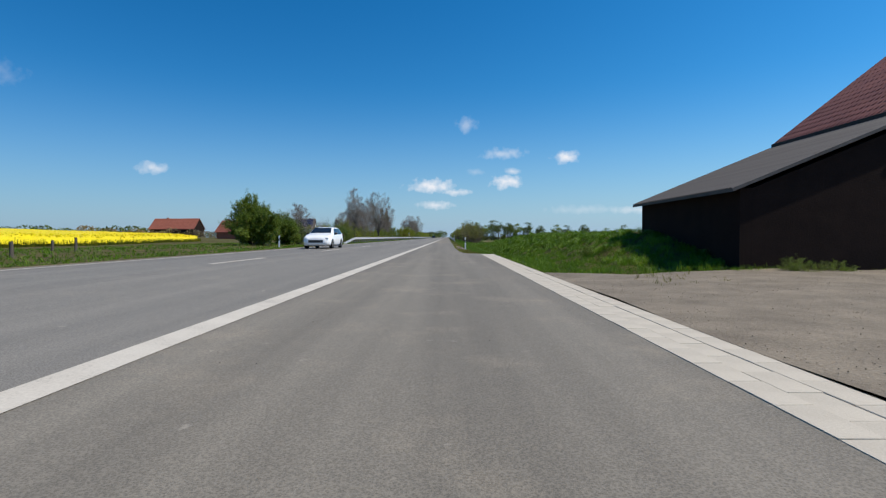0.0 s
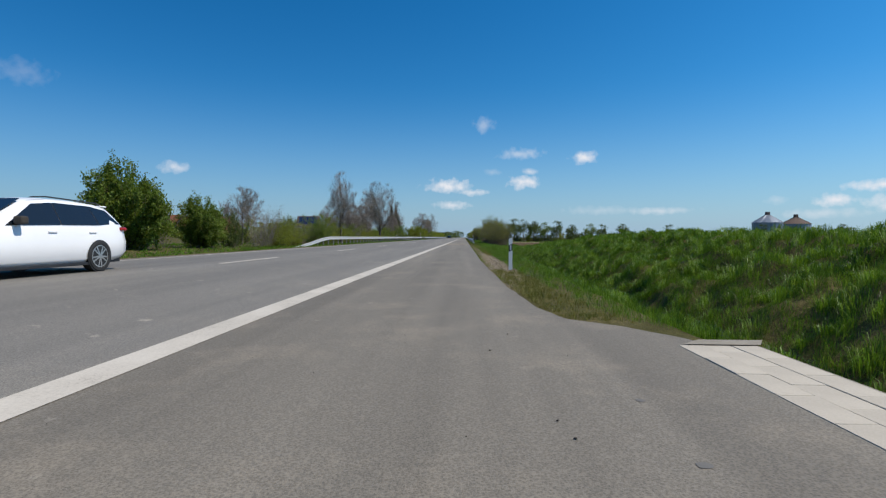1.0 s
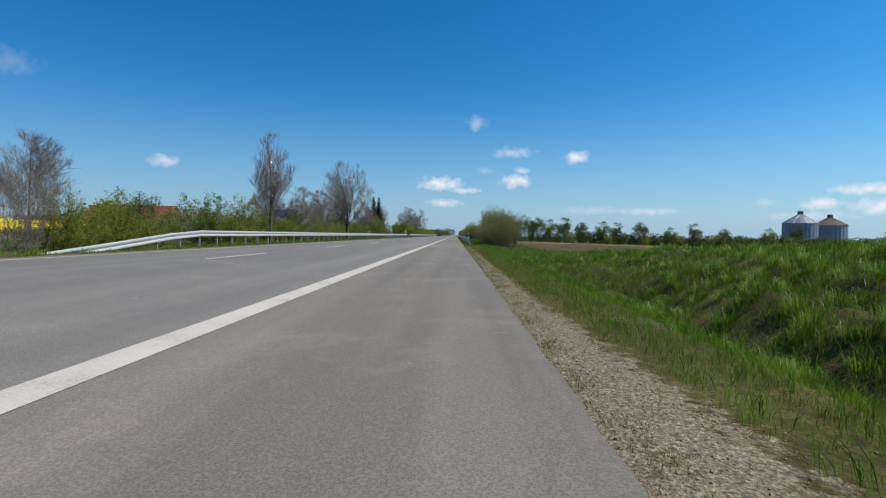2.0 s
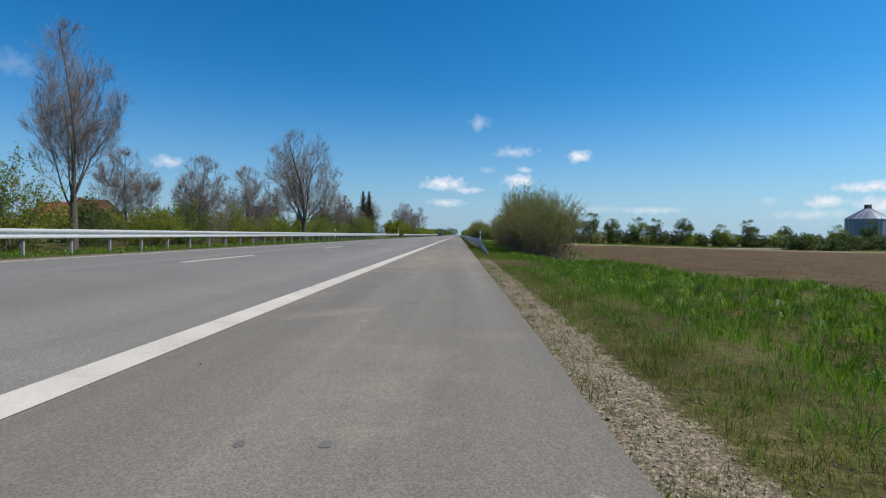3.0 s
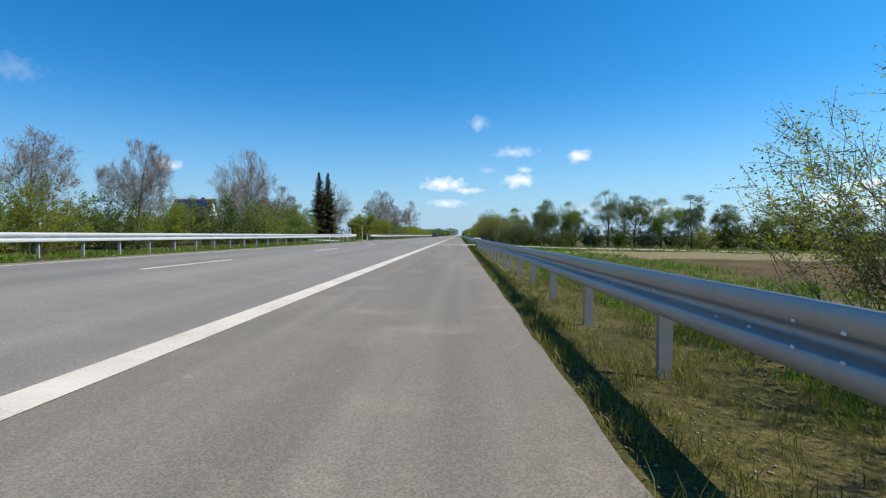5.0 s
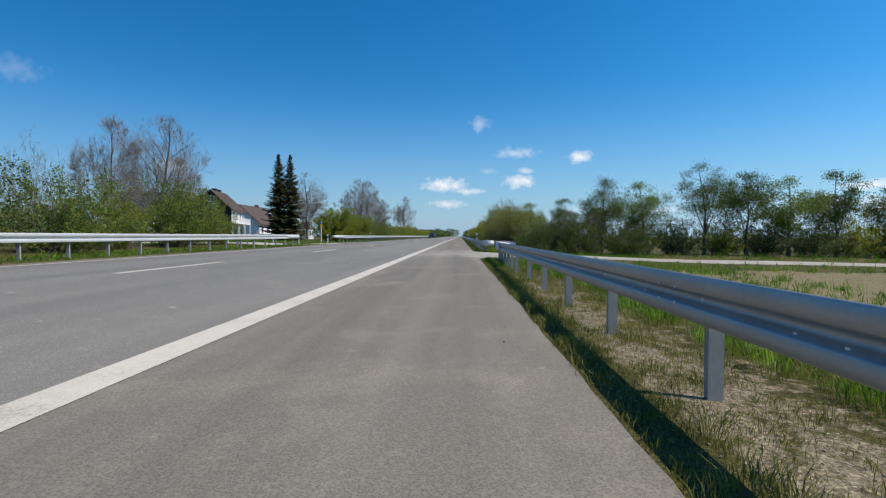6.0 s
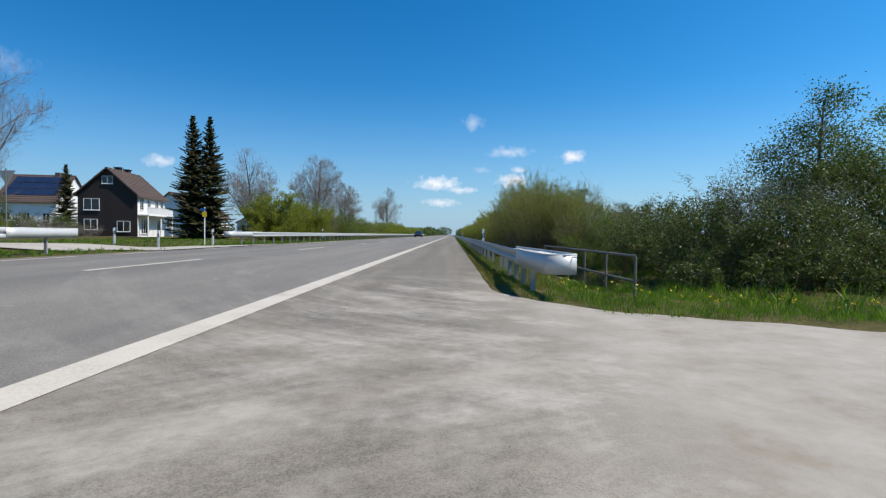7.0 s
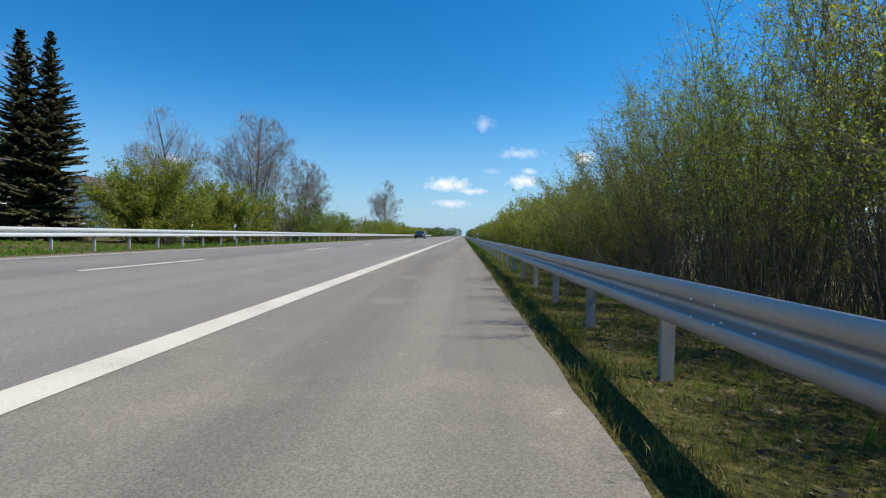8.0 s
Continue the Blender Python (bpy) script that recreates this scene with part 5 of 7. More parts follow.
def bush_meshes(seed, R, H, stems, twigs, per_twig, leaf, leaf_mat, stem_mat, spiky=0.0, low=0.1, fine=0.006):
    """A many-stemmed shrub filling a dome, spiky ones with long upright shoots past its outline."""
    rs = np.random.RandomState(seed)
    segs, leaves = [], []
    for _ in range(stems):
        ang, s = rs.uniform(0, 2 * np.pi), math.sqrt(rs.uniform(0, 1))
        s = min(s, 0.97)
        lump = 1 + 0.16 * math.sin(3 * ang + seed) + 0.1 * math.sin(5 * ang + 2 * seed)
        top = np.array([R * s * math.cos(ang) * lump, R * s * math.sin(ang) * lump, H * math.sqrt(1 - s * s) * rs.uniform(0.82, 1.0) * (1 + 0.5 * (lump - 1)) + low])
        root = np.array([0.28 * R * rs.normal() * 0.6 + 0.1 * top[0], 0.28 * R * rs.normal() * 0.6 + 0.1 * top[1], -0.25])
        mid = root * 0.5 + top * 0.5 + np.array([0, 0, 0.10 * H]) + rs.normal(size=3) * 0.12
        n = 6
        ts = np.linspace(0, 1, n + 1)
        pts = [(1 - t) ** 2 * root + 2 * t * (1 - t) * mid + t * t * top for t in ts]
        r = rs.uniform(0.012, 0.030) * (H / 4)
        for i in range(n):
            segs.append((*pts[i], *pts[i + 1], r * (1 - 0.85 * ts[i]), r * (1 - 0.85 * ts[i + 1])))
        for k in range(twigs):
            t = rs.uniform(0.18, 1.0)
            p = (1 - t) ** 2 * root + 2 * t * (1 - t) * mid + t * t * top
            d = (top - root) / np.linalg.norm(top - root) * 0.5 + rs.normal(size=3) * 0.55 + np.array([0, 0, 0.25 + spiky])
            ln = rs.uniform(0.35, 0.95) * (0.17 * H) * (1 + spiky * rs.uniform(0, 1.2))
            sg, pp, _ = shoot(p, d / np.linalg.norm(d), ln, fine, 1, rs, 0.12, 0.06)
            segs += sg
            for _2 in range(per_twig):
                f = rs.uniform(0.1, 1)
                q = pp[0] * (1 - f) + pp[-1] * f
                leaves.append(q + rs.normal(size=3) * (0.05 + leaf * 0.7))
    return tubes_mesh("stemwork", segs, 3, stem_mat), leaves_mesh("foliage", leaves, leaf, leaf_mat, rs)


def willow_meshes(seed, R, H, stems, twigs, per_twig, leaf, leaf_mat, stem_mat, fan=1.2, bare=0.2, fine=0.005, brush=0, slim=1.0):
    """A many-stemmed willow clump: slim rods rise from one stool and arch out to a rounded, feathery outline."""
    rs = np.random.RandomState(seed)
    az, s = rs.uniform(0, 2 * np.pi, stems), np.sqrt(rs.uniform(0, 1, stems))
    phi = s * fan
    lump = 1 + 0.08 * np.sin(3 * az + seed) + 0.05 * np.sin(5 * az + 2 * seed)
    shell = rs.uniform(0.78, 1.02, stems)
    rad = R * np.sin(phi) / math.sin(fan) * lump * shell
    top = np.stack([rad * np.cos(az), rad * np.sin(az), 0.89 * H * np.cos(phi) ** 0.6 * shell * (0.5 + 0.5 * lump)], 1)
    root = np.stack([0.24 * R * s * np.cos(az), 0.24 * R * s * np.sin(az), np.full(stems, -0.25)], 1) + rs.normal(size=(stems, 3)) * np.array([0.10, 0.10, 0]) * R
    mid = root * 0.62 + top * 0.38
    mid[:, 2] = 0.60 * top[:, 2]
    mid += rs.normal(size=mid.shape) * 0.06 * R
    curve = lambda t, k: (1 - t)[:, None] ** 2 * root[k] + 2 * (t * (1 - t))[:, None] * mid[k] + t[:, None] ** 2 * top[k]
    n, every = 7, np.arange(stems)
    pts = np.stack([curve(np.full(stems, i / n), every) for i in range(n + 1)], 1)
    pts[:, 1:-1] += rs.normal(size=(stems, n - 1, 3)) * 0.03
    r = rs.uniform(0.006, 0.016, stems) * (H / 5) * slim
    segs = [np.concatenate([pts[:, i], pts[:, i + 1], (r * (1 - 0.85 * i / n))[:, None], (r * (1 - 0.85 * (i + 1) / n))[:, None]], 1) for i in range(n)]
    k = np.repeat(every, twigs)
    t = bare * 0.6 + (1 - bare * 0.6) * rs.uniform(0, 1, len(k)) ** 0.75
    base = curve(t, k)
    tan = curve(np.minimum(t + 0.05, 1.05), k) - base
    tan /= np.linalg.norm(tan, axis=1, keepdims=True)
    d = tan * 0.8 + rs.normal(size=tan.shape) * 0.58 + np.array([0, 0, 0.10])
    d /= np.linalg.norm(d, axis=1, keepdims=True)
    ln = rs.uniform(0.3, 1.0, len(k)) * (0.22 - 0.10 * t) * H
    tip = base + d * ln[:, None]
    segs.append(np.concatenate([base, tip, np.full((len(k), 1), fine), np.full((len(k), 1), fine * 0.4)], 1))
    if brush:
        a, q = rs.uniform(0, 2 * np.pi, brush), 0.8 * R * np.sqrt(rs.uniform(0, 1, brush))
        b0 = np.stack([q * np.cos(a), q * np.sin(a), np.full(brush, -0.1)], 1)
        up = np.array([0, 0, 1.0]) + rs.normal(size=(brush, 3)) * 0.42
        b1 = b0 + up * rs.uniform(0.3, 0.30 * H, (brush, 1))
        segs.append(np.concatenate([b0, b1, np.full((brush, 1), 0.009), np.full((brush, 1), 0.003)], 1))
    j = np.repeat(np.arange(len(k)), per_twig)
    j = j[rs.uniform(0, 1, len(j)) < np.clip((t[j] - bare) / 0.25, 0.12, 1.0)]
    f = rs.uniform(0.1, 1.02, len(j))[:, None]
    leaves = base[j] * (1 - f) + tip[j] * f + rs.normal(size=(len(j), 3)) * (0.03 + leaf * 0.8)
    return tubes_mesh("stemwork", np.concatenate(segs), 3, stem_mat), leaves_mesh("foliage", leaves, leaf, leaf_mat, rs)


BUSH = {
    "dome": [bush_meshes(25, 3.0, 4.2, 110, 18, 30, 0.078, M["leaf_mid"], M["stem"], fine=0.008)],
    "mound": [bush_meshes(26, 3.0, 4.2, 100, 18, 22, 0.060, M["leaf_olive"], M["stem"], fine=0.008)],
    "coppice": [willow_meshes(11 + i, 2.4, 6.0, 76, 34, 16, 0.021, (M["leaf_green"], M["leaf_olive"])[i], M["stem"], 1.05, 0.22, brush=160) for i in range(2)],
    "hedge": [willow_meshes(15 + i, 2.4, 4.6, 90, 32, 16, 0.022, M["leaf_olive"], M["stem"], 1.3, 0.06, brush=120) for i in range(2)],
    "sparse": [willow_meshes(18, 2.4, 6.0, 80, 32, 6, 0.024, M["leaf_olive"], M["stem"], 1.2, 0.28, brush=120, slim=1.1)],
    "budding": [willow_meshes(22, 2.4, 5.0, 100, 30, 10, 0.022, M["leaf_olive"], M["stem"], 1.25, 0.12, brush=160)],
    "row": [willow_meshes(19 + i, 2.6, 4.6, 60, 14, 15, 0.052, M["leaf_olive"], M["stem"], 1.3, 0.05, 0.009) for i in range(2)],
    "green": [bush_meshes(31 + i, 2.6, 4.0, 60, 14, 15, 0.058, M["leaf_mid"], M["stem"], fine=0.008) for i in range(2)],
    "olive": [bush_meshes(41 + i, 2.8, 3.8, 60, 14, 15, 0.058, M["leaf_olive"], M["stem"], fine=0.008) for i in range(2)],
    "dark": [bush_meshes(51 + i, 2.6, 3.6, 60, 14, 14, 0.058, M["leaf_dark"], M["stem"], fine=0.008) for i in range(2)],
    "brown": [willow_meshes(61 + i, 2.4, 4.2, 70, 18, 2, 0.026, M["leaf_brown"], M["twig"], 0.9, 0.2, 0.006) for i in range(2)],
    "shoots": [willow_meshes(81, 1.3, 5.0, 46, 22, 9, 0.026, M["leaf_dark"], M["twig"], 0.7, 0.15)],
    "thicket": [bush_meshes(91, 2.4, 3.4, 66, 15, 26, 0.036, M["leaf_dark"], M["stem"])],
    "leafing": [bush_meshes(95, 2.4, 3.8, 66, 15, 24, 0.036, M["leaf_mid"], M["stem"])],
    "far_dark": [bush_meshes(99, 2.6, 3.6, 40, 8, 9, 0.15, M["leaf_dark"], M["stem"], fine=0.015)],
    "far": [bush_meshes(97 + i, 2.8, 4.0, 40, 8, 9, 0.15, M["leaf_olive"], M["stem"], fine=0.015) for i in range(2)],
}
SIZE = {"mound": (3.0, 4.2), "far_dark": (2.6, 3.6), "dome": (3.0, 4.2), "coppice": (2.4, 6.0), "hedge": (2.4, 4.6), "budding": (2.4, 5.0), "sparse": (2.4, 6.0), "row": (2.6, 4.6), "green": (2.6, 4.0), "olive": (2.8, 3.8), "dark": (2.6, 3.6), "brown": (2.4, 4.2), "shoots": (1.3, 5.0), "thicket": (2.4, 3.4), "leafing": (2.4, 3.8), "far": (2.8, 4.0)}
TELL = {"mound": "dense rounded olive-green bush", "far_dark": "dark green bush of the field hedge", "dome": "dense rounded green bush in fresh leaf", "coppice": "tall coppiced shrub with upright stems, leafing above", "hedge": "dense olive-green willow bush with fine young leaves",
        "budding": "rounded many-stemmed willow with brown rods in bud", "sparse": "tall upright bare-stemmed shrub just in bud", "row": "olive-green shrub of the roadside hedge", "green": "fresh green leafing bush", "olive": "olive-green dense bush",
        "dark": "dark green dense hedge bush", "brown": "brown twiggy bush, hardly in leaf", "shoots": "upright grey-green shoots of a thicket",
        "thicket": "dark tangled thicket in young leaf", "leafing": "bright green leafing shrub", "far": "olive-green bush of the far hedge"}
brs = random.Random(77)


def bush(kind, x, y, R, H, sink=0.05, z=None):
    me = BUSH[kind][brs.randrange(len(BUSH[kind]))]
    r0, h0 = SIZE[kind]
    z = float(ground_z(x, y)) - sink if z is None else z
    b = thing("bush", at(x, y, z, brs.uniform(0, 360)), TELL[kind] + " beside the road", "bush", "roadside bushes")
    b.scale = (R / r0, R / r0 * brs.uniform(0.92, 1.08), H / h0)
    share("stemwork", me[0], b, Matrix.Identity(4))
    share("foliage", me[1], b, Matrix.Identity(4))
    return b


# right of the road, from the gate to the farm track
for row in (("budding", 5.0, 104.2, 2.4, 4.5), ("sparse", 5.5, 106.4, 2.7, 5.0), ("sparse", 4.6, 107.4, 2.2, 5.2), ("sparse", 6.2, 108.8, 2.2, 4.4), ("coppice", 4.9, 109.4, 2.2, 5.4), ("coppice", 4.2, 111.2, 1.8, 5.4), ("coppice", 4.9, 112.6, 1.8, 5.3),
            ("sparse", 5.6, 119.4, 2.9, 4.5), ("sparse", 5.0, 121.8, 2.4, 4.6), ("hedge", 5.2, 124.4, 2.5, 4.4), ("coppice", 4.9, 126.4, 1.9, 4.3), ("hedge", 5.2, 128.6, 2.3, 4.0),
            ("thicket", 6.8, 186.2, 2.3, 2.6), ("thicket", 8.0, 190.2, 2.2, 2.7), ("thicket", 8.4, 194.4, 2.3, 3.0), ("thicket", 9.2, 186.4, 2.3, 2.6), ("shoots", 8.0, 187.0, 1.7, 3.7), ("shoots", 9.8, 187.2, 1.5, 3.9), ("thicket", 11.8, 186.0, 2.3, 2.6),
            ("thicket", 6.2, 189.5, 1.8, 2.1), ("leafing", 6.2, 192.6, 1.7, 2.4), ("shoots", 6.6, 193.8, 1.3, 3.0), ("leafing", 6.6, 196.0, 1.8, 2.7), ("sparse", 6.3, 197.6, 1.7, 3.4),
            ("coppice", 4.5, 199.0, 2.0, 4.4), ("hedge", 4.9, 200.6, 2.2, 4.9), ("hedge", 6.0, 199.6, 2.2, 4.6), ("coppice", 5.0, 203.2, 2.3, 5.7), ("sparse", 6.8, 202.0, 2.0, 5.2), ("coppice", 4.9, 206.0, 2.3, 6.0), ("hedge", 7.0, 207.6, 2.3, 5.4), ("hedge", 7.6, 203.8, 2.2, 4.8), ("hedge", 7.6, 211.0, 2.3, 5.2), ("coppice", 4.9, 209.0, 2.3, 5.9),
            ("hedge", 5.0, 212.2, 2.4, 5.5), ("hedge", 5.1, 215.4, 2.5, 5.2), ("hedge", 5.2, 218.6, 2.5, 4.9)):
    bush(*row)
for k in range(26):
    y = 221 + k * 4.4 + 0.07 * k * k
    bush("row", 5.4 + brs.uniform(-0.3, 0.5), y, 2.8, 5.0 + brs.uniform(-0.4, 0.5))
# hedge along the stream across the fields
for k in range(26):
    x = 13.5 + k * 3.6
    bush(("dark", "dark", "olive")[k % 3] if k < 6 else ("far_dark", "far_dark", "far")[k % 3], x, 188.5 + 0.12 * (x - 13) + brs.uniform(-1, 1), 2.8, brs.uniform(2.7, 3.5))
for k in range(9):
    bush("far_dark", 62 + k * 6, 168 + 2.5 * k, 3.6, 3.0)
# left of the road
for row in (("dome", -21.6, 56.0, 3.2, 5.3), ("dome", -20.4, 63.0, 2.4, 3.8), ("brown", -22.4, 60.5, 2.2, 4.0), ("dark", -19.6, 66.5, 1.6, 3.0), ("brown", -18.4, 69.5, 2.3, 4.6), ("olive", -17.8, 71.5, 2.0, 2.6),
            ("olive", -18.0, 75.6, 2.3, 2.9), ("dark", -19.4, 79.5, 2.2, 3.3), ("green", -17.4, 84.2, 2.5, 3.8), ("brown", -20.5, 88.0, 2.4, 3.2), ("olive", -19.5, 92.0, 2.2, 2.4), ("olive", -19.5, 95.0, 2.4, 4.1),
            ("dark", -20.0, 101.0, 2.0, 2.8), ("olive", -19.5, 105.5, 2.4, 2.6), ("green", -19.8, 110.0, 2.6, 3.4), ("brown", -19.5, 113.5, 2.6, 5.4), ("olive", -19.0, 116.5, 2.6, 3.4), ("brown", -19.2, 121.0, 2.6, 5.8),
            ("olive", -19.8, 125.5, 2.6, 3.2), ("green", -20.5, 130.0, 2.6, 3.0), ("olive", -19.6, 136.0, 2.8, 3.0), ("green", -19.0, 141.0, 2.8, 3.2), ("olive", -20.0, 146.5, 2.8, 3.4), ("green", -20.0, 152.0, 2.8, 3.6),
            ("olive", -20.2, 157.5, 2.8, 3.4), ("dark", -20.6, 163.0, 2.8, 3.9), ("dark", -20.5, 168.0, 3.0, 4.4), ("green", -20.0, 173.0, 3.0, 4.4), ("olive", -20.8, 178.0, 2.8, 3.9), ("green", -20.4, 183.5, 3.2, 4.9),
            ("olive", -22.2, 188.5, 2.8, 4.8), ("brown", -22.0, 181.0, 2.2, 6.2), ("brown", -22.6, 174.5, 2.2, 6.4), ("olive", -21.0, 191.6, 1.9, 3.8), ("olive", -25.0, 191.4, 2.2, 4.4), ("dark", -46.0, 231.0, 2.5, 2.6), ("dark", -50.5, 232.0, 2.5, 2.8), ("brown", -42.2, 231.0, 1.8, 1.6), ("olive", -31.0, 194.0, 3.0, 3.4),
            ("dark", -43.0, 226.0, 1.2, 0.8), ("brown", -45.5, 229.5, 1.8, 2.4), ("brown", -42.6, 229.0, 1.5, 1.9), ("brown", -48.6, 230.5, 1.8, 2.5), ("dark", -59.5, 238.0, 2.4, 5.2), ("olive", -55.0, 232.5, 2.4, 2.4), ("green", -61.0, 233.0, 2.6, 2.6),
            ("mound", -20.2, 229.5, 4.2, 5.5), ("mound", -18.6, 235.0, 3.4, 5.0), ("olive", -17.6, 240.0, 3.2, 4.8), ("brown", -17.8, 244.0, 3.2, 5.6), ("green", -17.4, 248.5, 3.2, 5.2), ("green", -17.2, 254.5, 3.0, 4.4)):
    bush(*row)
for k in range(22):
    bush(("olive", "green", "far", "brown")[k % 4] if k < 6 else "far", -17.8 + brs.uniform(-0.8, 0.4), 260 + 6.0 * k + 0.1 * k * k, 3.2, 3.9 + brs.uniform(-0.5, 0.5))
for k in range(16):
    bush("far", -26 - 0.3 * k + brs.uniform(-2, 2), 88 + 6.5 * k, 3.2, 3.0)


# ---- trees ----
def tree_segments(rs, H, W, trunk_r, fork, limbs, depth, spread, wobble=0.07, lift=0.05, side=2):
    """A branching skeleton that fills an egg-shaped crown of height H and width W: leaders, laterals, sprays."""
    fat, thin, tips = [], [], []
    zc, rz, rx = fork + (H - fork) * 0.47, (H - fork) * 0.53, W / 2

    def room(p, d, wish):
        """The length that stays inside the crown from p along d."""
        for ln in np.linspace(1.0, 0.25, 16):
            q = p + d * wish * ln
            if (q[0] / rx) ** 2 + (q[1] / rx) ** 2 + ((q[2] - zc) / rz) ** 2 < 1.0:
                return wish * ln
        return wish * 0.22

    def lay(segs):
        for sgm in segs:
            (fat if sgm[6] > 0.025 else thin).append(sgm)

    def grow(p, d, wish, r, lvl):
        ln = room(p, d, wish)
        n = (2, 3, 4, 7)[lvl]
        sg, pts, _ = shoot(p, d, ln, r, n, rs, wobble, lift)
        lay(sg)
        tips.append(pts[-1])
        if lvl == 0:
            return
        kids = max(3, int((0, 5, 7, 10 + side)[lvl] * min(1.0, 0.35 + ln / (0.22 * H))))
        for k in range(kids):
            t = 0.12 + 0.86 * (k + rs.uniform(0, 1)) / kids
            i = min(int(t * n), n - 1)
            q = pts[i] + (pts[i + 1] - pts[i]) * (t * n - i)
            ax = pts[i + 1] - pts[i]
            ax = ax / np.linalg.norm(ax)
            o = rs.normal(size=3)
            o = o - ax * o.dot(ax)
            o /= max(np.linalg.norm(o), 1e-6)
            nd = ax * (1.0 - spread * 0.5) + o * (0.45 + spread) + np.array([0, 0, 0.12])
            nd /= np.linalg.norm(nd)
            grow(q, nd, wish * (0.50 - 0.16 * t) * rs.uniform(0.75, 1.25), max(r * (1 - 0.75 * t) * 0.5, 0.006), lvl - 1)

    sg, pts, d = shoot((0, 0, -0.3), (0, 0, 1), fork + 0.3, trunk_r, 4, rs, 0.02, 0.1)
    sg = [(*s[:6], trunk_r * (1.12 - 0.3 * i / 4), trunk_r * (1.12 - 0.3 * (i + 1) / 4)) for i, s in enumerate(sg)]
    sg[0] = (*sg[0][:6], trunk_r * 1.5, sg[0][7])
    fat.extend(sg)
    for k in range(limbs):
        ang = 2 * np.pi * (k + rs.uniform(-0.25, 0.25)) / max(limbs - 1, 1)
        out = 0.05 if k == 0 else (W / H) * rs.uniform(0.5, 1.3)
        nd = np.array([out * math.cos(ang), out * math.sin(ang), 1.0])
        nd /= np.linalg.norm(nd)
        start = pts[-1] - np.array([0, 0, 0 if k == 0 else rs.uniform(0, 0.3) * fork])
        grow(start, nd, (H - fork) * (0.97 if k == 0 else rs.uniform(0.62, 0.85)), trunk_r * (0.60 if k == 0 else 0.28), 3 if depth > 4 else 2)
    return fat, thin, tips


def bare_tree(x, y, H, W, trunk_r, fork, limbs, depth, label, seed, haze=None, haze_size=0.05, spread=0.42, leafs=2, z=None, side=2, fine=6000):
    rs = np.random.RandomState(seed)
    fat, thin, tips = tree_segments(rs, H, W, trunk_r, fork, limbs, depth, spread)
    z = float(ground_z(x, y)) if z is None else z
    t = thing("tree", at(x, y, z, 0), label, "tree", "trees")
    hang(new("trunk", tubes_mesh("trunk", fat, 7, M["bark"])), t, "grey-brown trunk and limbs")
    T = np.array(thin)
    T = T[T[:, 6] < 0.012]
    pick = T[rs.randint(0, len(T), min(fine, 4 * len(T)))]
    f = rs.uniform(0, 1, (len(pick), 1))
    root = pick[:, 0:3] * (1 - f) + pick[:, 3:6] * f
    along = pick[:, 3:6] - pick[:, 0:3]
    along /= np.linalg.norm(along, axis=1, keepdims=True)
    d = along * 0.7 + rs.normal(size=along.shape) * 0.34 + np.array([0, 0, 0.45])
    d /= np.linalg.norm(d, axis=1, keepdims=True)
    tip = root + d * rs.uniform(0.22, 0.75, (len(d), 1)) * (H / 11) ** 0.5
    thick = np.full((len(d), 1), 0.0065)
    tw = np.concatenate([root, tip, thick, thick * 0.4], 1)
    thin = np.concatenate([np.array(thin), tw])
    hang(new("branchwork", tubes_mesh("branchwork", thin, 3, M["twig"])), t, "fine bare branchwork")
    if haze:
        ends = tip[rs.randint(0, len(tip), min(2500 * leafs, 3 * len(tip)))]
        pos = ends + rs.normal(size=ends.shape) * 0.08
        hang(new("crown", leaves_mesh("crown", pos, haze_size, haze, rs)), t, "opening buds and young leaves")
    return t


bare_tree(-17.9, 97.2, 10.2, 3.7, 0.16, 2.6, 6, 5, "slender bare tree beside the far guard rail", 3, None, spread=0.24, fine=5500)
bare_tree(-18.2, 133.0, 12.7, 8.8, 0.26, 2.3, 9, 6, "large spreading bare tree beside the far guard rail", 8, M["leaf_brown"], 0.034, 0.30, 4, fine=12000)
bare_tree(-37.0, 209.8, 15.0, 12.0, 0.34, 2.6, 7, 6, "large bare tree in the garden by the house", 12, M["leaf_brown"], 0.04, 0.36, 4, fine=10000)
bare_tree(-25.6, 184.5, 9.2, 4.4, 0.13, 1.6, 4, 5, "slim bare tree above the bushes", 15, None, spread=0.36)
bare_tree(-23.5, 190.0, 7.0, 4.0, 0.12, 1.4, 4, 5, "small bare tree above the bushes", 17, None, spread=0.40)
bare_tree(-19.6, 112.0, 6.4, 4.2, 0.11, 1.2, 5, 5, "bare thicket tree behind the rail", 19, None, spread=0.34)
bare_tree(-19.4, 120.0, 6.7, 4.0, 0.11, 1.2, 5, 5, "bare thicket tree behind the rail", 23, None, spread=0.34)
bare_tree(-22.0, 107.0, 6.0, 4.0, 0.10, 1.2, 5, 5, "bare thicket tree behind the rail", 27, None, spread=0.34)
bare_tree(-19.0, 153.0, 6.2, 4.6, 0.11, 1.6, 5, 5, "bare thicket tree behind the rail", 28, None, spread=0.36)
bare_tree(-31.5, 160.0, 8.2, 6.5, 0.15, 2.0, 5, 5, "bare tree behind the hedge", 29, M["leaf_brown"], 0.06, 0.4, 1)
bare_tree(-31.0, 249.5, 13.2, 8.2, 0.24, 2.2, 10, 6, "upright hornbeam just coming into bud", 31, M["leaf_brown"], 0.05, 0.40, 1, fine=11000)
bare_tree(-18.6, 242.0, 11.2, 7.6, 0.22, 2.4, 9, 6, "bare oak above the green bushes", 35, M["leaf_brown"], 0.05, 0.42, 1, fine=10000)
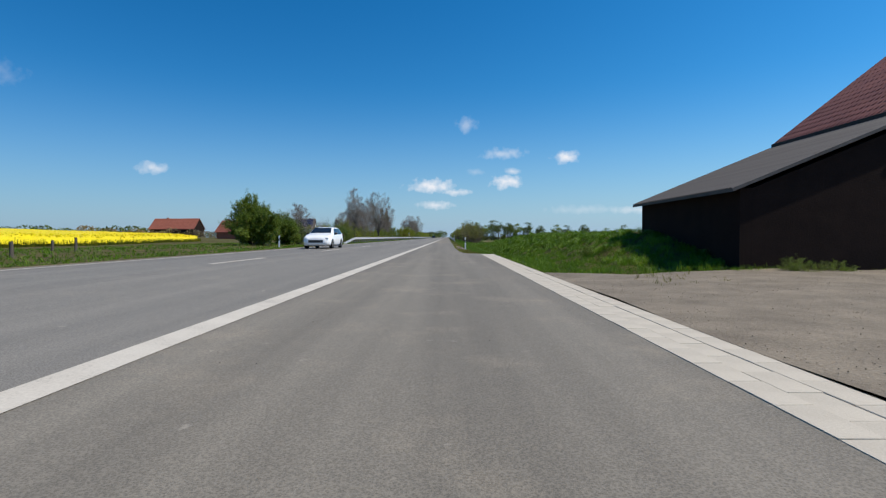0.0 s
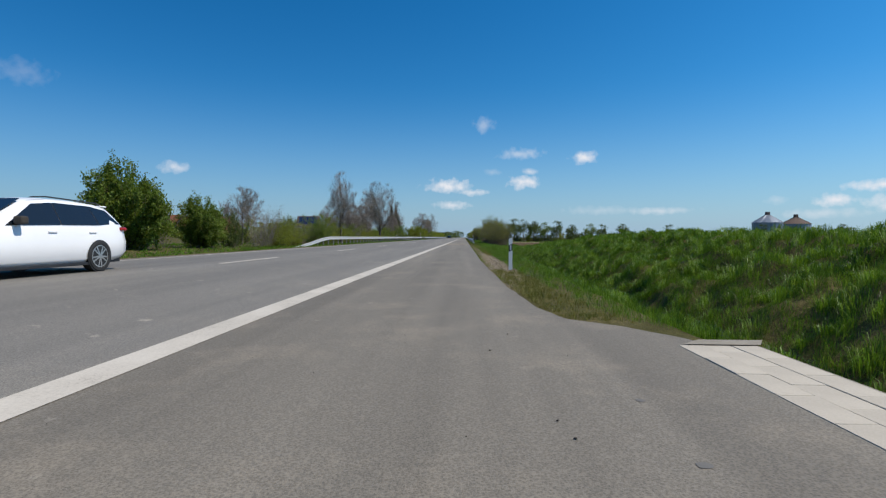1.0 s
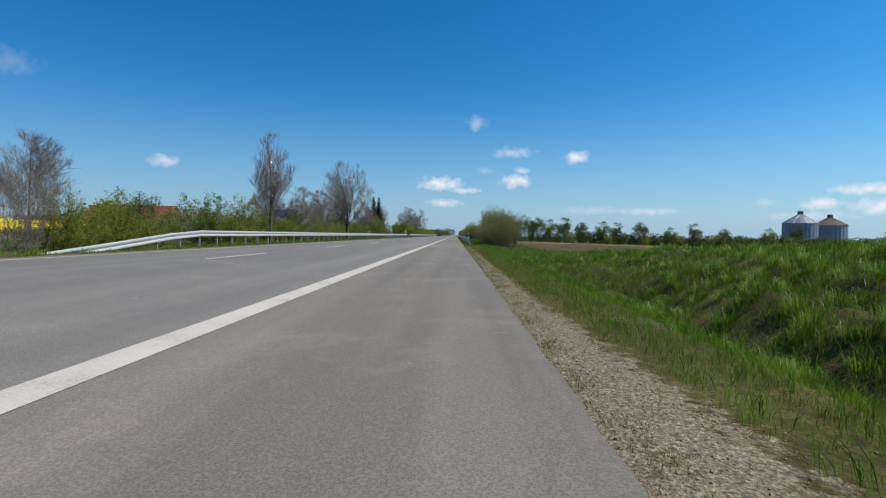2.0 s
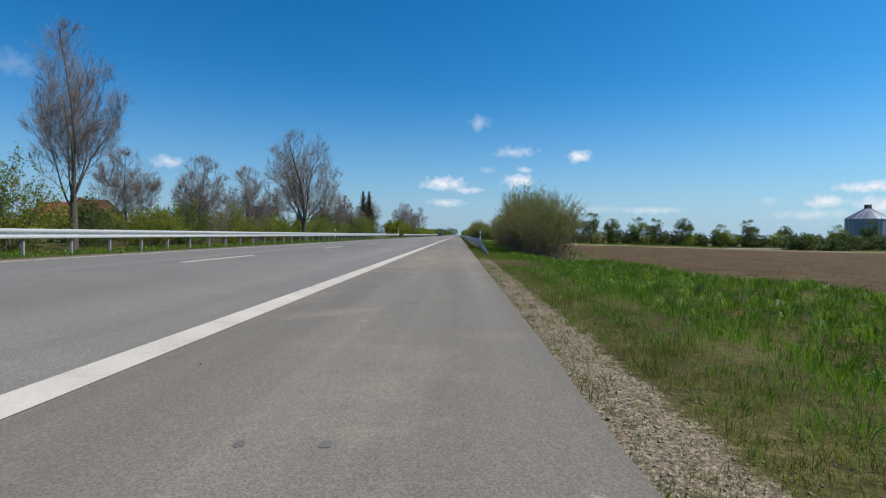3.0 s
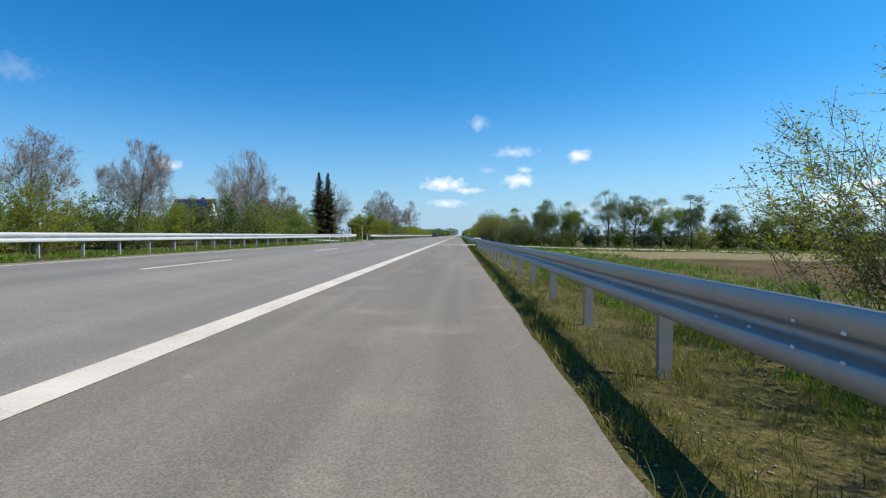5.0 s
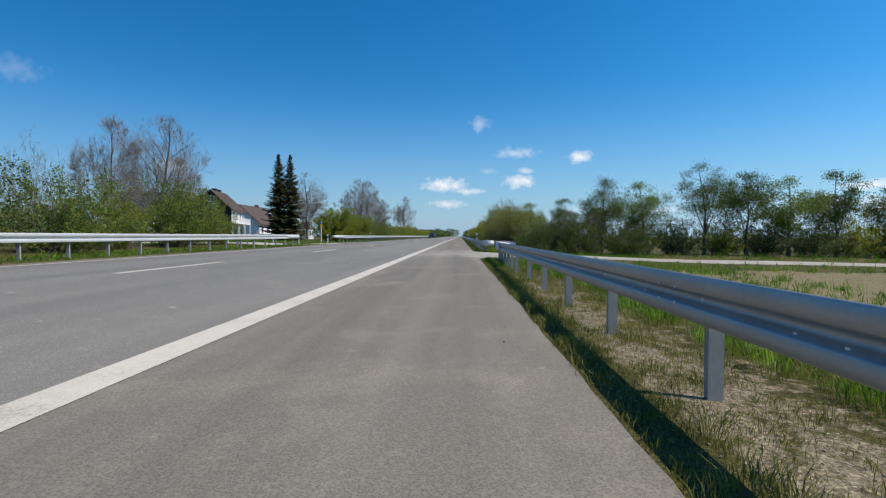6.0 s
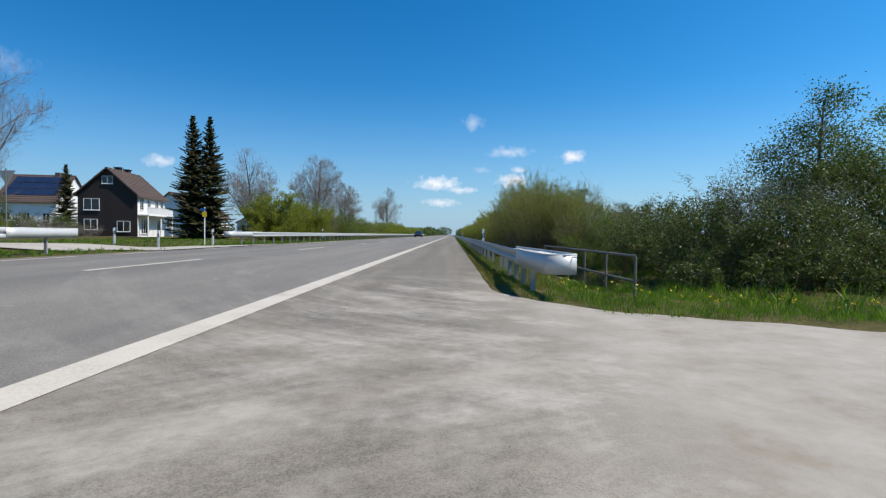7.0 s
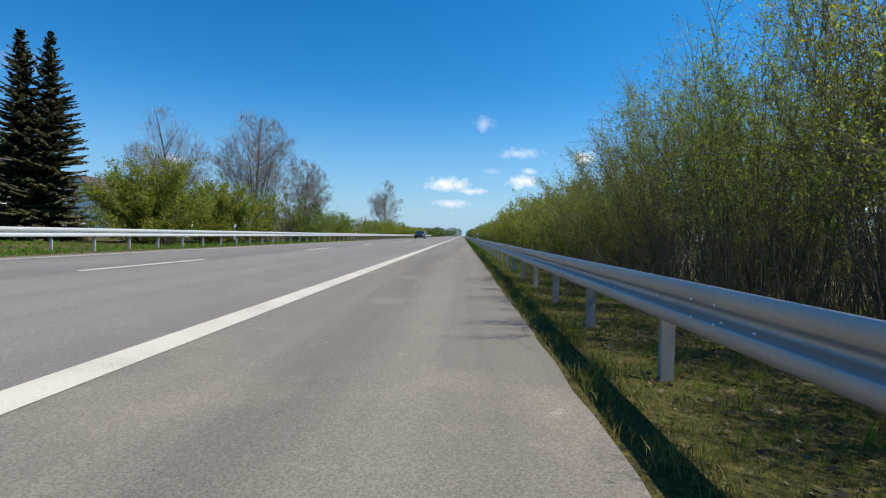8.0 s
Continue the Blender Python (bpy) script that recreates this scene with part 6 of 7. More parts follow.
bare_tree(-16.8, 250.0, 8.2, 5.6, 0.16, 2.0, 5, 5, "small bare oak above the green bushes", 37, M["leaf_brown"], 0.06, 0.42, 1)
bare_tree(-20.0, 325.0, 14.0, 9.0, 0.24, 3.0, 6, 5, "lone bare tree far along the road", 39, M["leaf_brown"], 0.10, 0.40, 2)
bare_tree(-22.5, 75.0, 5.6, 4.4, 0.10, 1.2, 5, 5, "pale bare tree among the bushes", 43, None, spread=0.36)


def crown_tree(x, y, H, W, fork, label, seed, leaf_mat, leaf=0.13, per=16, trunk_r=0.15):
    """A tree in young leaf: visible limbs under a ragged, gappy crown."""
    rs = np.random.RandomState(seed)
    fat, thin, tips = tree_segments(rs, H, W, trunk_r, fork, 5, 4, 0.55, lift=0.03)
    t = thing("tree", at(x, y, float(ground_z(x, y)), rs.uniform(0, 360)), label, "tree", "hedgerow trees")
    hang(new("trunk", tubes_mesh("trunk", fat, 6, M["bark"])), t, "dark trunk and limbs")
    hang(new("branchwork", tubes_mesh("branchwork", thin, 3, M["twig"])), t)
    tips = np.array(tips)
    tips = tips[rs.permutation(len(tips))[:380]]
    pos = np.repeat(tips, per, axis=0) + rs.normal(size=(len(tips) * per, 3)) * np.array([0.25, 0.25, 0.18])
    hang(new("crown", leaves_mesh("crown", pos, leaf, leaf_mat, rs)), t, "young green leaves")
    return t


row = [(10.8, 188.4, 5.7, 3.8), (14.4, 189.2, 5.6, 4.2), (19.0, 189.0, 7.0, 4.4), (22.6, 189.6, 6.4, 4.4), (26.0, 189.8, 6.3, 4.4), (30.2, 190.4, 6.8, 4.6)]
for i, (x, y, H, W) in enumerate(row):
    crown_tree(x, y, H, W, 1.9, "hedgerow tree in young leaf with a dark forked trunk", 100 + i, M["leaf_dark"] if i % 3 != 1 else M["leaf_mid"], 0.042 if i < 3 else 0.065, 105 if i < 3 else 68)
proto = [ob for ob in scene.objects if ob.get("category") == "tree" and ob.get("group") == "hedgerow trees"]
for k, (x, y, s) in enumerate(((35, 191, 0.9), (41, 191.5, 1.0), (45, 192, 0.9), (52, 193, 1.0), (61, 194, 0.85), (68, 195, 0.95), (77, 196, 0.8), (92, 200, 0.9), (103, 204, 1.0), (120, 190, 1.0), (16, 262, 1.4), (24, 268, 1.5), (34, 275, 1.3))):
    c = copy_thing(proto[3 + k % 3], at(x, y, float(ground_z(x, y)) - 0.1, 57 * k))
    c.scale = (s, s, s)


def spruce(x, y, H, R, seed):
    """A spruce of drooping whorled branches hung with dark needle sprays."""
    rs = np.random.RandomState(seed)
    t = thing("spruce_tree", at(x, y, float(ground_z(x, y))), "tall dark green spruce beside the house", "spruce", "spruces")
    hang(new("trunk", tubes_mesh("trunk", [(0, 0, -0.3, 0, 0, H * 0.5, 0.26, 0.14), (0, 0, H * 0.5, 0, 0, H, 0.14, 0.015)], 8, M["bark"])), t)
    segs, V = [], []
    z = 0.6
    while z < H - 0.12:
        f = 1 - z / H
        ln = R * f ** 0.78 * (0.80 if z < 1.2 else 1) + 0.10
        for k in range(13 if f > 0.3 else 9):
            a = rs.uniform(0, 2 * np.pi)
            L_ = ln * rs.uniform(0.42, 1.15)
            p = np.array([0, 0, z + rs.uniform(-0.1, 0.1)])
            up = 0.10 - 0.60 * f + rs.uniform(-0.12, 0.12)
            pts = []
            for s in np.linspace(0, 1, 6):
                pts.append(p + np.array([math.cos(a) * L_ * s, math.sin(a) * L_ * s, L_ * (up * s + 0.30 * s * s)]))
            for i in range(5):
                segs.append((*pts[i], *pts[i + 1], 0.02 * (1 - i / 6), 0.02 * (1 - (i + 1) / 6)))
            out = np.array([math.cos(a), math.sin(a), 0.0])
            sidev = np.array([-math.sin(a), math.cos(a), 0.0])
            m = max(6, int(L_ * 17))
            for j in range(m):
                s = (j + 0.6) / m
                q = p + out * L_ * s + np.array([0, 0, L_ * (up * s + 0.30 * s * s)])
                for sg in (-1, 1):
                    w = (0.20 + 0.38 * L_ * 0.35) * (1.05 - 0.75 * s) * rs.uniform(0.7, 1.3)
                    dr = out * rs.uniform(0.35, 0.8) + sidev * sg + np.array([0, 0, -0.30 - 0.4 * f * rs.uniform(0, 1.3)])
                    dr /= np.linalg.norm(dr)
                    nb = np.cross(dr, np.array([0, 0, 1.0]) + rs.normal(size=3) * 0.4)
                    nb /= np.linalg.norm(nb)
                    V += [q - dr * 0.02, q + dr * w * 0.45 + nb * 0.085, q + dr * w, q + dr * w * 0.45 - nb * 0.085]
        z += 0.22 + 0.10 * f
    hang(new("branchwork", tubes_mesh("branchwork", segs, 3, M["bark"])), t)
    hang(new("needle_cover", quick_mesh("needle_cover", V, np.arange(len(V)).reshape(-1, 4), M["needle"])), t, "dark drooping needle sprays")


spruce(-29.8, 230.4, 14.3, 3.2, 5)
spruce(-28.0, 230.7, 14.1, 3.0, 6)
spruce(-53.6, 242.0, 9.8, 2.3, 7)
spruce(-23.6, 120.0, 4.2, 1.6, 9)


# far woods: many small clumps in rows on the horizon
def far_woods(label, spots, leaf_mat, seed, per=160, leaf=0.8):
    rs = np.random.RandomState(seed)
    pos = []
    for x, y, r, hgt in spots:
        p = rs.normal(size=(per, 3))
        p /= np.linalg.norm(p, axis=1, keepdims=True)
        p *= rs.uniform(0.45, 1, (per, 1)) ** 0.5 * np.array([r, r, hgt * 0.5])
        p += np.array([x, y, hgt * 0.5 + float(ground_z(x, y)) - 0.5])
        pos.append(p)
    me = leaves_mesh("far_woods", np.concatenate(pos), leaf, leaf_mat, rs, 1.2)
    return tagged(new("far_woods", me), label, "woods", kind="stuff")


frs = random.Random(9)
far_woods("distant line of spring woods beyond the fields", [(-330 + 8 * k + frs.uniform(-3, 3), 262 - 0.05 * k + frs.uniform(-8, 8), 6, frs.uniform(4.5, 7.5)) for k in range(26)], M["leaf_dark"], 1, 260)
far_woods("distant bare and green hedges beyond the fields", [(-150 + 5 * k + frs.uniform(-2, 2), 205 + 1.2 * k + frs.uniform(-6, 6), 3.6, frs.uniform(2.6, 4.6)) for k in range(15)], M["leaf_brown"], 2, 200, 0.5)
far_woods("distant woods along the road", [(frs.choice((-1, 1)) * frs.uniform(12, 30) - 4, 480 + 9 * k, 6, frs.uniform(5, 9)) for k in range(50)], M["leaf_dark"], 3, 220, 0.8)
far_woods("dark trees closing the road's end", [(-16 + 4 * k, 900 + 10 * k, 8, 13 + frs.uniform(-2, 2)) for k in range(3)] + [(12 + 5 * k, 760 + 10 * k, 7, 9) for k in range(4)], M["leaf_dark"], 4, 400, 0.9)
far_woods("distant woods on the low horizon", [(60 + 11 * k + frs.uniform(-3, 3), 420 + frs.uniform(-20, 20), 8, frs.uniform(4, 7.5)) for k in range(40)], M["leaf_dark"], 5, 160, 0.9)
far_woods("distant woods on the low horizon", [(-60 - 9 * k + frs.uniform(-3, 3), 420 + frs.uniform(-20, 20), 8, frs.uniform(6, 10)) for k in range(30)], M["leaf_dark"], 6, 160, 0.9)


# ---- grass, flowers and stones ----
def grass_stuff(name, label, boxes, material, seed):
    """Tufts of leaning blades. boxes: x0, x1, y0, y1, tufts per square metre, blades in a tuft, height, width."""
    rs = np.random.RandomState(seed)
    allV = []
    for x0, x1, y0, y1, dens, nb, hgt, wid in boxes:
        n = int((x1 - x0) * (y1 - y0) * dens)
        cx, cy = rs.uniform(x0, x1, n), rs.uniform(y0, y1, n)
        if x0 >= 0:
            cx = cx + edge_x(cy) - 0.70
        keep = lumps(cx, cy, 1.7, seed) + 0.6 * lumps(cx, cy, 0.6, seed + 2) + rs.uniform(-0.7, 0.9, n) > -0.25
        keep &= ~((cy > 170.8) & (cy < 180.2) & (cx > 0.6)) | ((cy < 172.3) & (cx > 1.0)) | ((cy > 179.4 + 2.6 * np.clip((2.3 - cx) / 1.5, 0, 1)) & (cx > 0.7))
        keep &= ~((cx > -47) & (cx < -11) & (np.abs(cy - 198) < 3.6))
        keep &= ((cx - 2.2) / 1.5) ** 2 + ((cy - 94.0) / 2.4) ** 2 + rs.normal(size=n) * 0.45 > 0.8
        cx, cy = cx[keep], cy[keep]
        n = len(cx)
        th = (0.55 + 0.75 * rs.uniform(0, 1, n)) * np.clip(1 + 0.75 * lumps(cx, cy, 1.1, seed + 5) + 0.35 * lumps(cx, cy, 2.7, seed + 6), 0.3, 2)
        bx = np.repeat(cx, nb) + rs.normal(size=n * nb) * 0.05 * (hgt / 0.2) ** 0.5
        by = np.repeat(cy, nb) + rs.normal(size=n * nb) * 0.05 * (hgt / 0.2) ** 0.5
        bh = np.repeat(th, nb) * hgt * rs.uniform(0.5, 1.15, n * nb)
        ang = rs.uniform(0, 2 * np.pi, n * nb)
        lean = bh * rs.uniform(0.1, 0.75, n * nb)
        bz = ground_z(bx, by) - 0.015
        la = np.repeat(rs.uniform(0, 2 * np.pi, n), nb) + rs.normal(size=n * nb) * 1.1
        w = wid * rs.uniform(0.6, 1.3, n * nb)
        base = np.stack([bx, by, bz], 1)
        sidev = np.stack([np.cos(ang), np.sin(ang), 0 * ang], 1) * (w / 2)[:, None]
        leanv = np.stack([np.cos(la) * lean, np.sin(la) * lean, bh * np.sqrt(np.clip(1 - (lean / np.maximum(bh, 1e-3)) ** 2 * 0.6, 0.2, 1))], 1)
        mid = base + leanv * np.array([0.32, 0.32, 0.62])
        tip = base + leanv
        allV.append(np.stack([base - sidev, mid + sidev * 0.9, tip, mid - sidev * 0.9], 1).reshape(-1, 3))
    V = np.concatenate(allV)
    me = quick_mesh(name, V, np.arange(len(V)).reshape(-1, 4), material)
    return tagged(new(name, me), label, "grass", kind="stuff")


grass_stuff("grass", "lush green grass on the bank and verges",
            [(1.5, 8.5, 13.9, 29, 85, 9, 0.20, 0.010), (1.6, 3.0, 31, 62, 75, 9, 0.17, 0.007), (3.0, 6.5, 29, 55, 130, 10, 0.19, 0.008), (6.5, 9.8, 29, 62, 60, 8, 0.20, 0.018), (3.0, 6.5, 55, 62, 60, 8, 0.20, 0.015), (9.8, 22, 14.5, 75, 6, 8, 0.24, 0.03), (2.8, 5.6, 62, 102, 80, 8, 0.18, 0.011), (5.6, 9.8, 62, 102, 40, 8, 0.20, 0.018),
             (1.75, 2.8, 62, 102, 90, 8, 0.15, 0.007), (0.70, 0.84, 36, 98, 90, 7, 0.07, 0.005), (1.25, 1.8, 58, 102, 60, 8, 0.09, 0.006), (0.95, 1.3, 98, 104, 50, 9, 0.10, 0.006), (0.95, 1.5, 104, 115, 120, 10, 0.19, 0.006), (1.5, 2.4, 98, 115, 90, 9, 0.14, 0.007), (2.2, 5.0, 98, 138, 60, 9, 0.20, 0.010), (2.4, 5.0, 138, 171, 80, 9, 0.19, 0.009), (5.0, 10, 113, 171, 12, 8, 0.24, 0.018), (1.0, 3.4, 181, 199, 85, 9, 0.10, 0.006), (1.0, 3.4, 199, 215, 40, 9, 0.10, 0.006), (2.0, 12, 179.5, 184, 80, 9, 0.15, 0.009), (3.4, 7, 183, 215, 18, 8, 0.26, 0.014),
             (0.75, 4, 215, 300, 10, 8, 0.22, 0.02), (1.0, 4, 169.5, 173, 190, 10, 0.13, 0.006), (0.78, 3.2, 165, 171.4, 150, 10, 0.13, 0.006), (5, 60, 180, 186, 3, 8, 0.32, 0.03), (5, 50, 168.5, 173, 7, 8, 0.26, 0.025)], M["grass"], 1)
grass_stuff("dry_grass", "short dry grass on the gravel verge",
            [(0.78, 1.6, 31, 40, 200, 10, 0.11, 0.005), (0.74, 1.0, 36, 97, 150, 8, 0.05, 0.004), (0.74, 1.35, 97, 116, 200, 9, 0.12, 0.006), (0.95, 2.0, 36, 56, 30, 12, 0.04, 0.004), (0.9, 1.6, 56, 98, 90, 10, 0.055, 0.005), (1.3, 2.5, 54, 72, 110, 9, 0.10, 0.006), (1.3, 2.2, 72, 101, 150, 9, 0.10, 0.005), (2.2, 3.4, 42, 54, 150, 9, 0.10, 0.005), (0.74, 1.2, 112, 171, 260, 10, 0.11, 0.006),
             (1.2, 2.6, 100, 114, 170, 9, 0.11, 0.006), (1.2, 2.6, 114, 138, 90, 9, 0.11, 0.007), (1.15, 3.2, 134, 152, 150, 10, 0.055, 0.0045), (1.15, 3.2, 152, 171, 220, 10, 0.07, 0.005), (0.95, 3.4, 134, 171, 30, 12, 0.12, 0.005), (0.76, 1.2, 183, 215, 260, 10, 0.11, 0.006), (1.2, 2.9, 183, 199, 240, 9, 0.08, 0.005), (1.2, 2.6, 199, 215, 150, 9, 0.07, 0.005), (0.76, 1.8, 215, 270, 40, 8, 0.12, 0.01), (3.0, 5, 10, 14, 20, 6, 0.2, 0.012)], M["grass_dry"], 2)
grass_stuff("far_grass", "mown grass strip across the road",
            [(-14.6, -11.6, 0, 260, 8, 7, 0.12, 0.026), (-34, -14.6, 10, 80, 4, 7, 0.18, 0.035), (-19, -14.6, 80, 260, 10, 7, 0.16, 0.028), (-30, -19, 190, 225, 8, 7, 0.14, 0.03)], M["grass"], 3)


def tussocks(label, boxes, material, seed):
    """Big clumps of long arching grass. boxes: x0, x1, y0, y1, clumps per square metre, blades, height, width."""
    rs = np.random.RandomState(seed)
    allV = []
    for x0, x1, y0, y1, dens, nb, hgt, wid in boxes:
        n = int((x1 - x0) * (y1 - y0) * dens)
        cx, cy = rs.uniform(x0, x1, n) + edge_x(np.zeros(n) + y1) - 0.70, rs.uniform(y0, y1, n)
        size = rs.uniform(0.55, 1.25, n)
        m = n * nb
        a = rs.uniform(0, 2 * np.pi, m)
        s = np.repeat(size, nb)
        r = np.sqrt(rs.uniform(0, 1, m)) * 0.16 * s
        bx, by = np.repeat(cx, nb) + r * np.cos(a), np.repeat(cy, nb) + r * np.sin(a)
        base = np.stack([bx, by, ground_z(bx, by) - 0.02], 1)
        a = a + rs.normal(size=m) * 0.4
        h = hgt * s * rs.uniform(0.6, 1.1, m)
        outw = h * (0.25 + 2.6 * r / np.maximum(s, 0.1)) * rs.uniform(0.6, 1.4, m)
        o = np.stack([np.cos(a), np.sin(a), 0 * a], 1)
        sd = np.stack([-np.sin(a), np.cos(a), 0 * a], 1) * (wid * rs.uniform(0.6, 1.3, m) / 2)[:, None]
        up = np.array([0, 0, 1.0])
        mid = base + o * (outw * 0.35)[:, None] + up * (h * 0.8)[:, None]
        tip = base + o * (outw * 1.1)[:, None] + up * (h * rs.uniform(0.55, 1.0, m))[:, None]
        allV.append(np.stack([base - sd, mid + sd, tip, mid - sd], 1).reshape(-1, 3))
    V = np.concatenate(allV)
    tagged(new("tussock_grass", quick_mesh("tussock_grass", V, np.arange(len(V)).reshape(-1, 4), material)), label, "grass", kind="stuff")


tussocks("lush tussocks of long green grass on the bank", [(3.0, 9.8, 29, 62, 4.2, 120, 0.30, 0.008), (4.4, 9.8, 14.5, 29, 3.6, 80, 0.28, 0.012), (3.4, 9.0, 62, 102, 1.6, 60, 0.26, 0.016), (9.8, 16, 20, 62, 0.8, 50, 0.26, 0.03),
                                                        (2.6, 4.4, 99, 116, 1.2, 60, 0.26, 0.012), (2.9, 4.8, 116, 138, 2.0, 60, 0.24, 0.014), (2.3, 4.4, 138, 170, 3.4, 60, 0.25, 0.011), (2.4, 4.0, 182, 200, 0.8, 60, 0.22, 0.012)], M["grass"], 61)


def rape_field():
    """A closed canopy of flowering rape on the rising field, with loose flower heads on it and green stalks at its edge."""
    rs = np.random.RandomState(4)
    f = thing("rape_field", Matrix.Identity(4), "bright yellow flowering rape field on the rising land", "rape field", kind="stuff")
    edge = lambda y: np.interp(y, [-20, 45, 106, 170, 250], [-37, -39.5, -52.5, -90, -150])
    ys = np.arange(-20, 240, 1.5)
    us = np.concatenate([[0, 0.15, 0.6], np.geomspace(1.2, 260, 60)])
    Y, U = np.meshgrid(ys, us, indexing="ij")
    X = edge(Y) - U + rs.normal(size=Y.shape) * 0.12
    Z = ground_z(X, Y) + 0.25 + 0.85 * np.clip(U / 0.6, 0, 1) + rs.normal(size=Y.shape) * 0.07
    ny, nx = X.shape
    idx = np.arange(ny * nx).reshape(ny, nx)
    F = np.stack([idx[:-1, :-1], idx[1:, :-1], idx[1:, 1:], idx[:-1, 1:]], -1).reshape(-1, 4)
    hang(new("canopy", quick_mesh("canopy", np.stack([X, Y, Z], -1).reshape(-1, 3), F, M["rape"])), f, "yellow flower canopy")
    n = 22000
    y = rs.uniform(-20, 200, n)
    x = edge(y) - rs.exponential(14, n)
    P = np.stack([x, y, ground_z(x, y) + 1.1 + rs.normal(size=n) * 0.09], 1)
    hang(new("flowers", leaves_mesh("flowers", P, 0.20, M["rape"], rs, 1.1, 0, 0.4)), f, "loose yellow flower heads")
    n = 7000
    y = rs.uniform(-20, 170, n)
    x = edge(y) + rs.uniform(-0.6, 0.5, n)
    b = np.stack([x, y, ground_z(x, y) - 0.1], 1)
    V = np.stack([b + [-0.05, 0, 0], b + [0.05, 0, 0], b + np.stack([rs.normal(size=n) * 0.1, rs.normal(size=n) * 0.1, rs.uniform(0.5, 0.95, n)], 1)], 1).reshape(-1, 3)
    hang(new("stalks", quick_mesh("stalks", V, np.arange(3 * n).reshape(-1, 3), M["rape_stalk"])), f, "green stalks")


rape_field()


def litter(label, boxes, seed):
    """Last year's leaves and bits of dead grass lying loose on the ground."""
    rs = np.random.RandomState(seed)
    P = []
    for x0, x1, y0, y1, dens in boxes:
        n = int((x1 - x0) * (y1 - y0) * dens)
        x, y = rs.uniform(x0, x1, n), rs.uniform(y0, y1, n)
        keep = lumps(x, y, 0.9, seed) + 0.6 * lumps(x, y, 0.35, seed + 1) + rs.uniform(-0.6, 0.6, n) > -0.1
        x, y = x[keep], y[keep]
        P.append(np.stack([x, y, ground_z(x, y) + rs.uniform(0.004, 0.035, len(x))], 1))
    me = leaves_mesh("leaf_litter", np.concatenate(P), 0.024, M["litter"], rs, 1.9, 0, 0.85)
    tagged(new("leaf_litter", me), label, "leaf litter", kind="stuff")


litter("dry brown leaf litter under the roadside bushes", [(1.3, 4.6, 184, 214, 220), (2.2, 4.6, 100, 135, 150), (1.2, 2.4, 38, 50, 25)], 13)


def scatter_solids(name, label, category, pts, sizes, material, seed):
    """Small irregular eight-faced lumps."""
    rs = np.random.RandomState(seed)
    n = len(pts)
    octa = np.array([(1, 0, 0), (0, 1, 0), (-1, 0, 0), (0, -1, 0), (0, 0, 0.7), (0, 0, -0.7)], dtype=float)
    tri = np.array([(0, 1, 4), (1, 2, 4), (2, 3, 4), (3, 0, 4), (1, 0, 5), (2, 1, 5), (3, 2, 5), (0, 3, 5)])
    V = octa[None] * rs.uniform(0.55, 1.25, (n, 6, 1)) * np.asarray(sizes)[:, None, None]
    a = rs.uniform(0, 2 * np.pi, n)
    c, s = np.cos(a)[:, None], np.sin(a)[:, None]
    V = np.stack([V[..., 0] * c - V[..., 1] * s, V[..., 0] * s + V[..., 1] * c, V[..., 2]], -1) + np.asarray(pts)[:, None, :]
    F = (np.arange(n)[:, None, None] * 6 + tri[None]).reshape(-1, 3)
    return tagged(new(name, quick_mesh(name, V.reshape(-1, 3), F, material)), label, category, kind="stuff")


prs = np.random.RandomState(6)
py = np.concatenate([prs.uniform(36, 101, 9000), prs.uniform(125, 171, 6000), prs.uniform(183, 206, 800)])
px = edge_x(py) + 0.05 + np.abs(prs.normal(size=len(py))) * np.interp(py, [48, 58, 97, 140], [0.8, 0.45, 0.45, 0.9])
scatter_solids("gravel", "pale limestone gravel on the verge", "gravel", np.stack([px, py, ground_z(px, py) + 0.004], 1), prs.uniform(0.004, 0.013, len(py)), M["stone"], 1)
ly, lx = prs.uniform(-2, 13.2, 3500), 2.8 + 12 * prs.uniform(0, 1, 3500) ** 1.3
scatter_solids("yard_stones", "loose grey and brown stones on the yard", "gravel", np.stack([lx, ly, 0.02 + 0.05 * step(lx, 3, 9)], 1), prs.uniform(0.004, 0.012, 3500), M["stone"], 4)
cy_ = np.concatenate([prs.normal(94.0, 1.0, 240), prs.uniform(78, 140, 1200)])
cx_ = np.concatenate([np.abs(prs.normal(1.6, 0.8, 240)) + 0.75, prs.uniform(11, 30, 1200)])
cs_ = np.concatenate([prs.uniform(0.006, 0.024, 240), prs.uniform(0.02, 0.05, 1200)])
scatter_solids("earth_clods", "dark brown clods of field earth", "earth", np.stack([cx_, cy_, ground_z(cx_, cy_) + 0.01], 1), cs_, M["clod"], 2)
dy_ = np.concatenate([prs.uniform(0, 205, 150), prs.uniform(93, 101, 90), prs.uniform(18, 31, 30)])
dx_ = np.concatenate([prs.uniform(-2.3, 0.6, 150), prs.uniform(-1.8, 0.6, 90), prs.uniform(-2.0, 1.6, 30)])
scatter_solids("debris", "small dark crumbs on the asphalt", "debris", np.stack([dx_, dy_, np.full(len(dx_), 0.006)], 1), prs.uniform(0.004, 0.012, len(dx_)), M["chip"], 3)
fx_ = np.concatenate([prs.uniform(2.6, 6, 26), prs.uniform(2.0, 3.2, 12)])
fy_ = np.concatenate([prs.uniform(179.6, 182.4, 26), prs.uniform(181.5, 184, 12)])
P_ = np.stack([fx_, fy_, ground_z(fx_, fy_) + prs.uniform(0.16, 0.30, len(fx_))], 1)
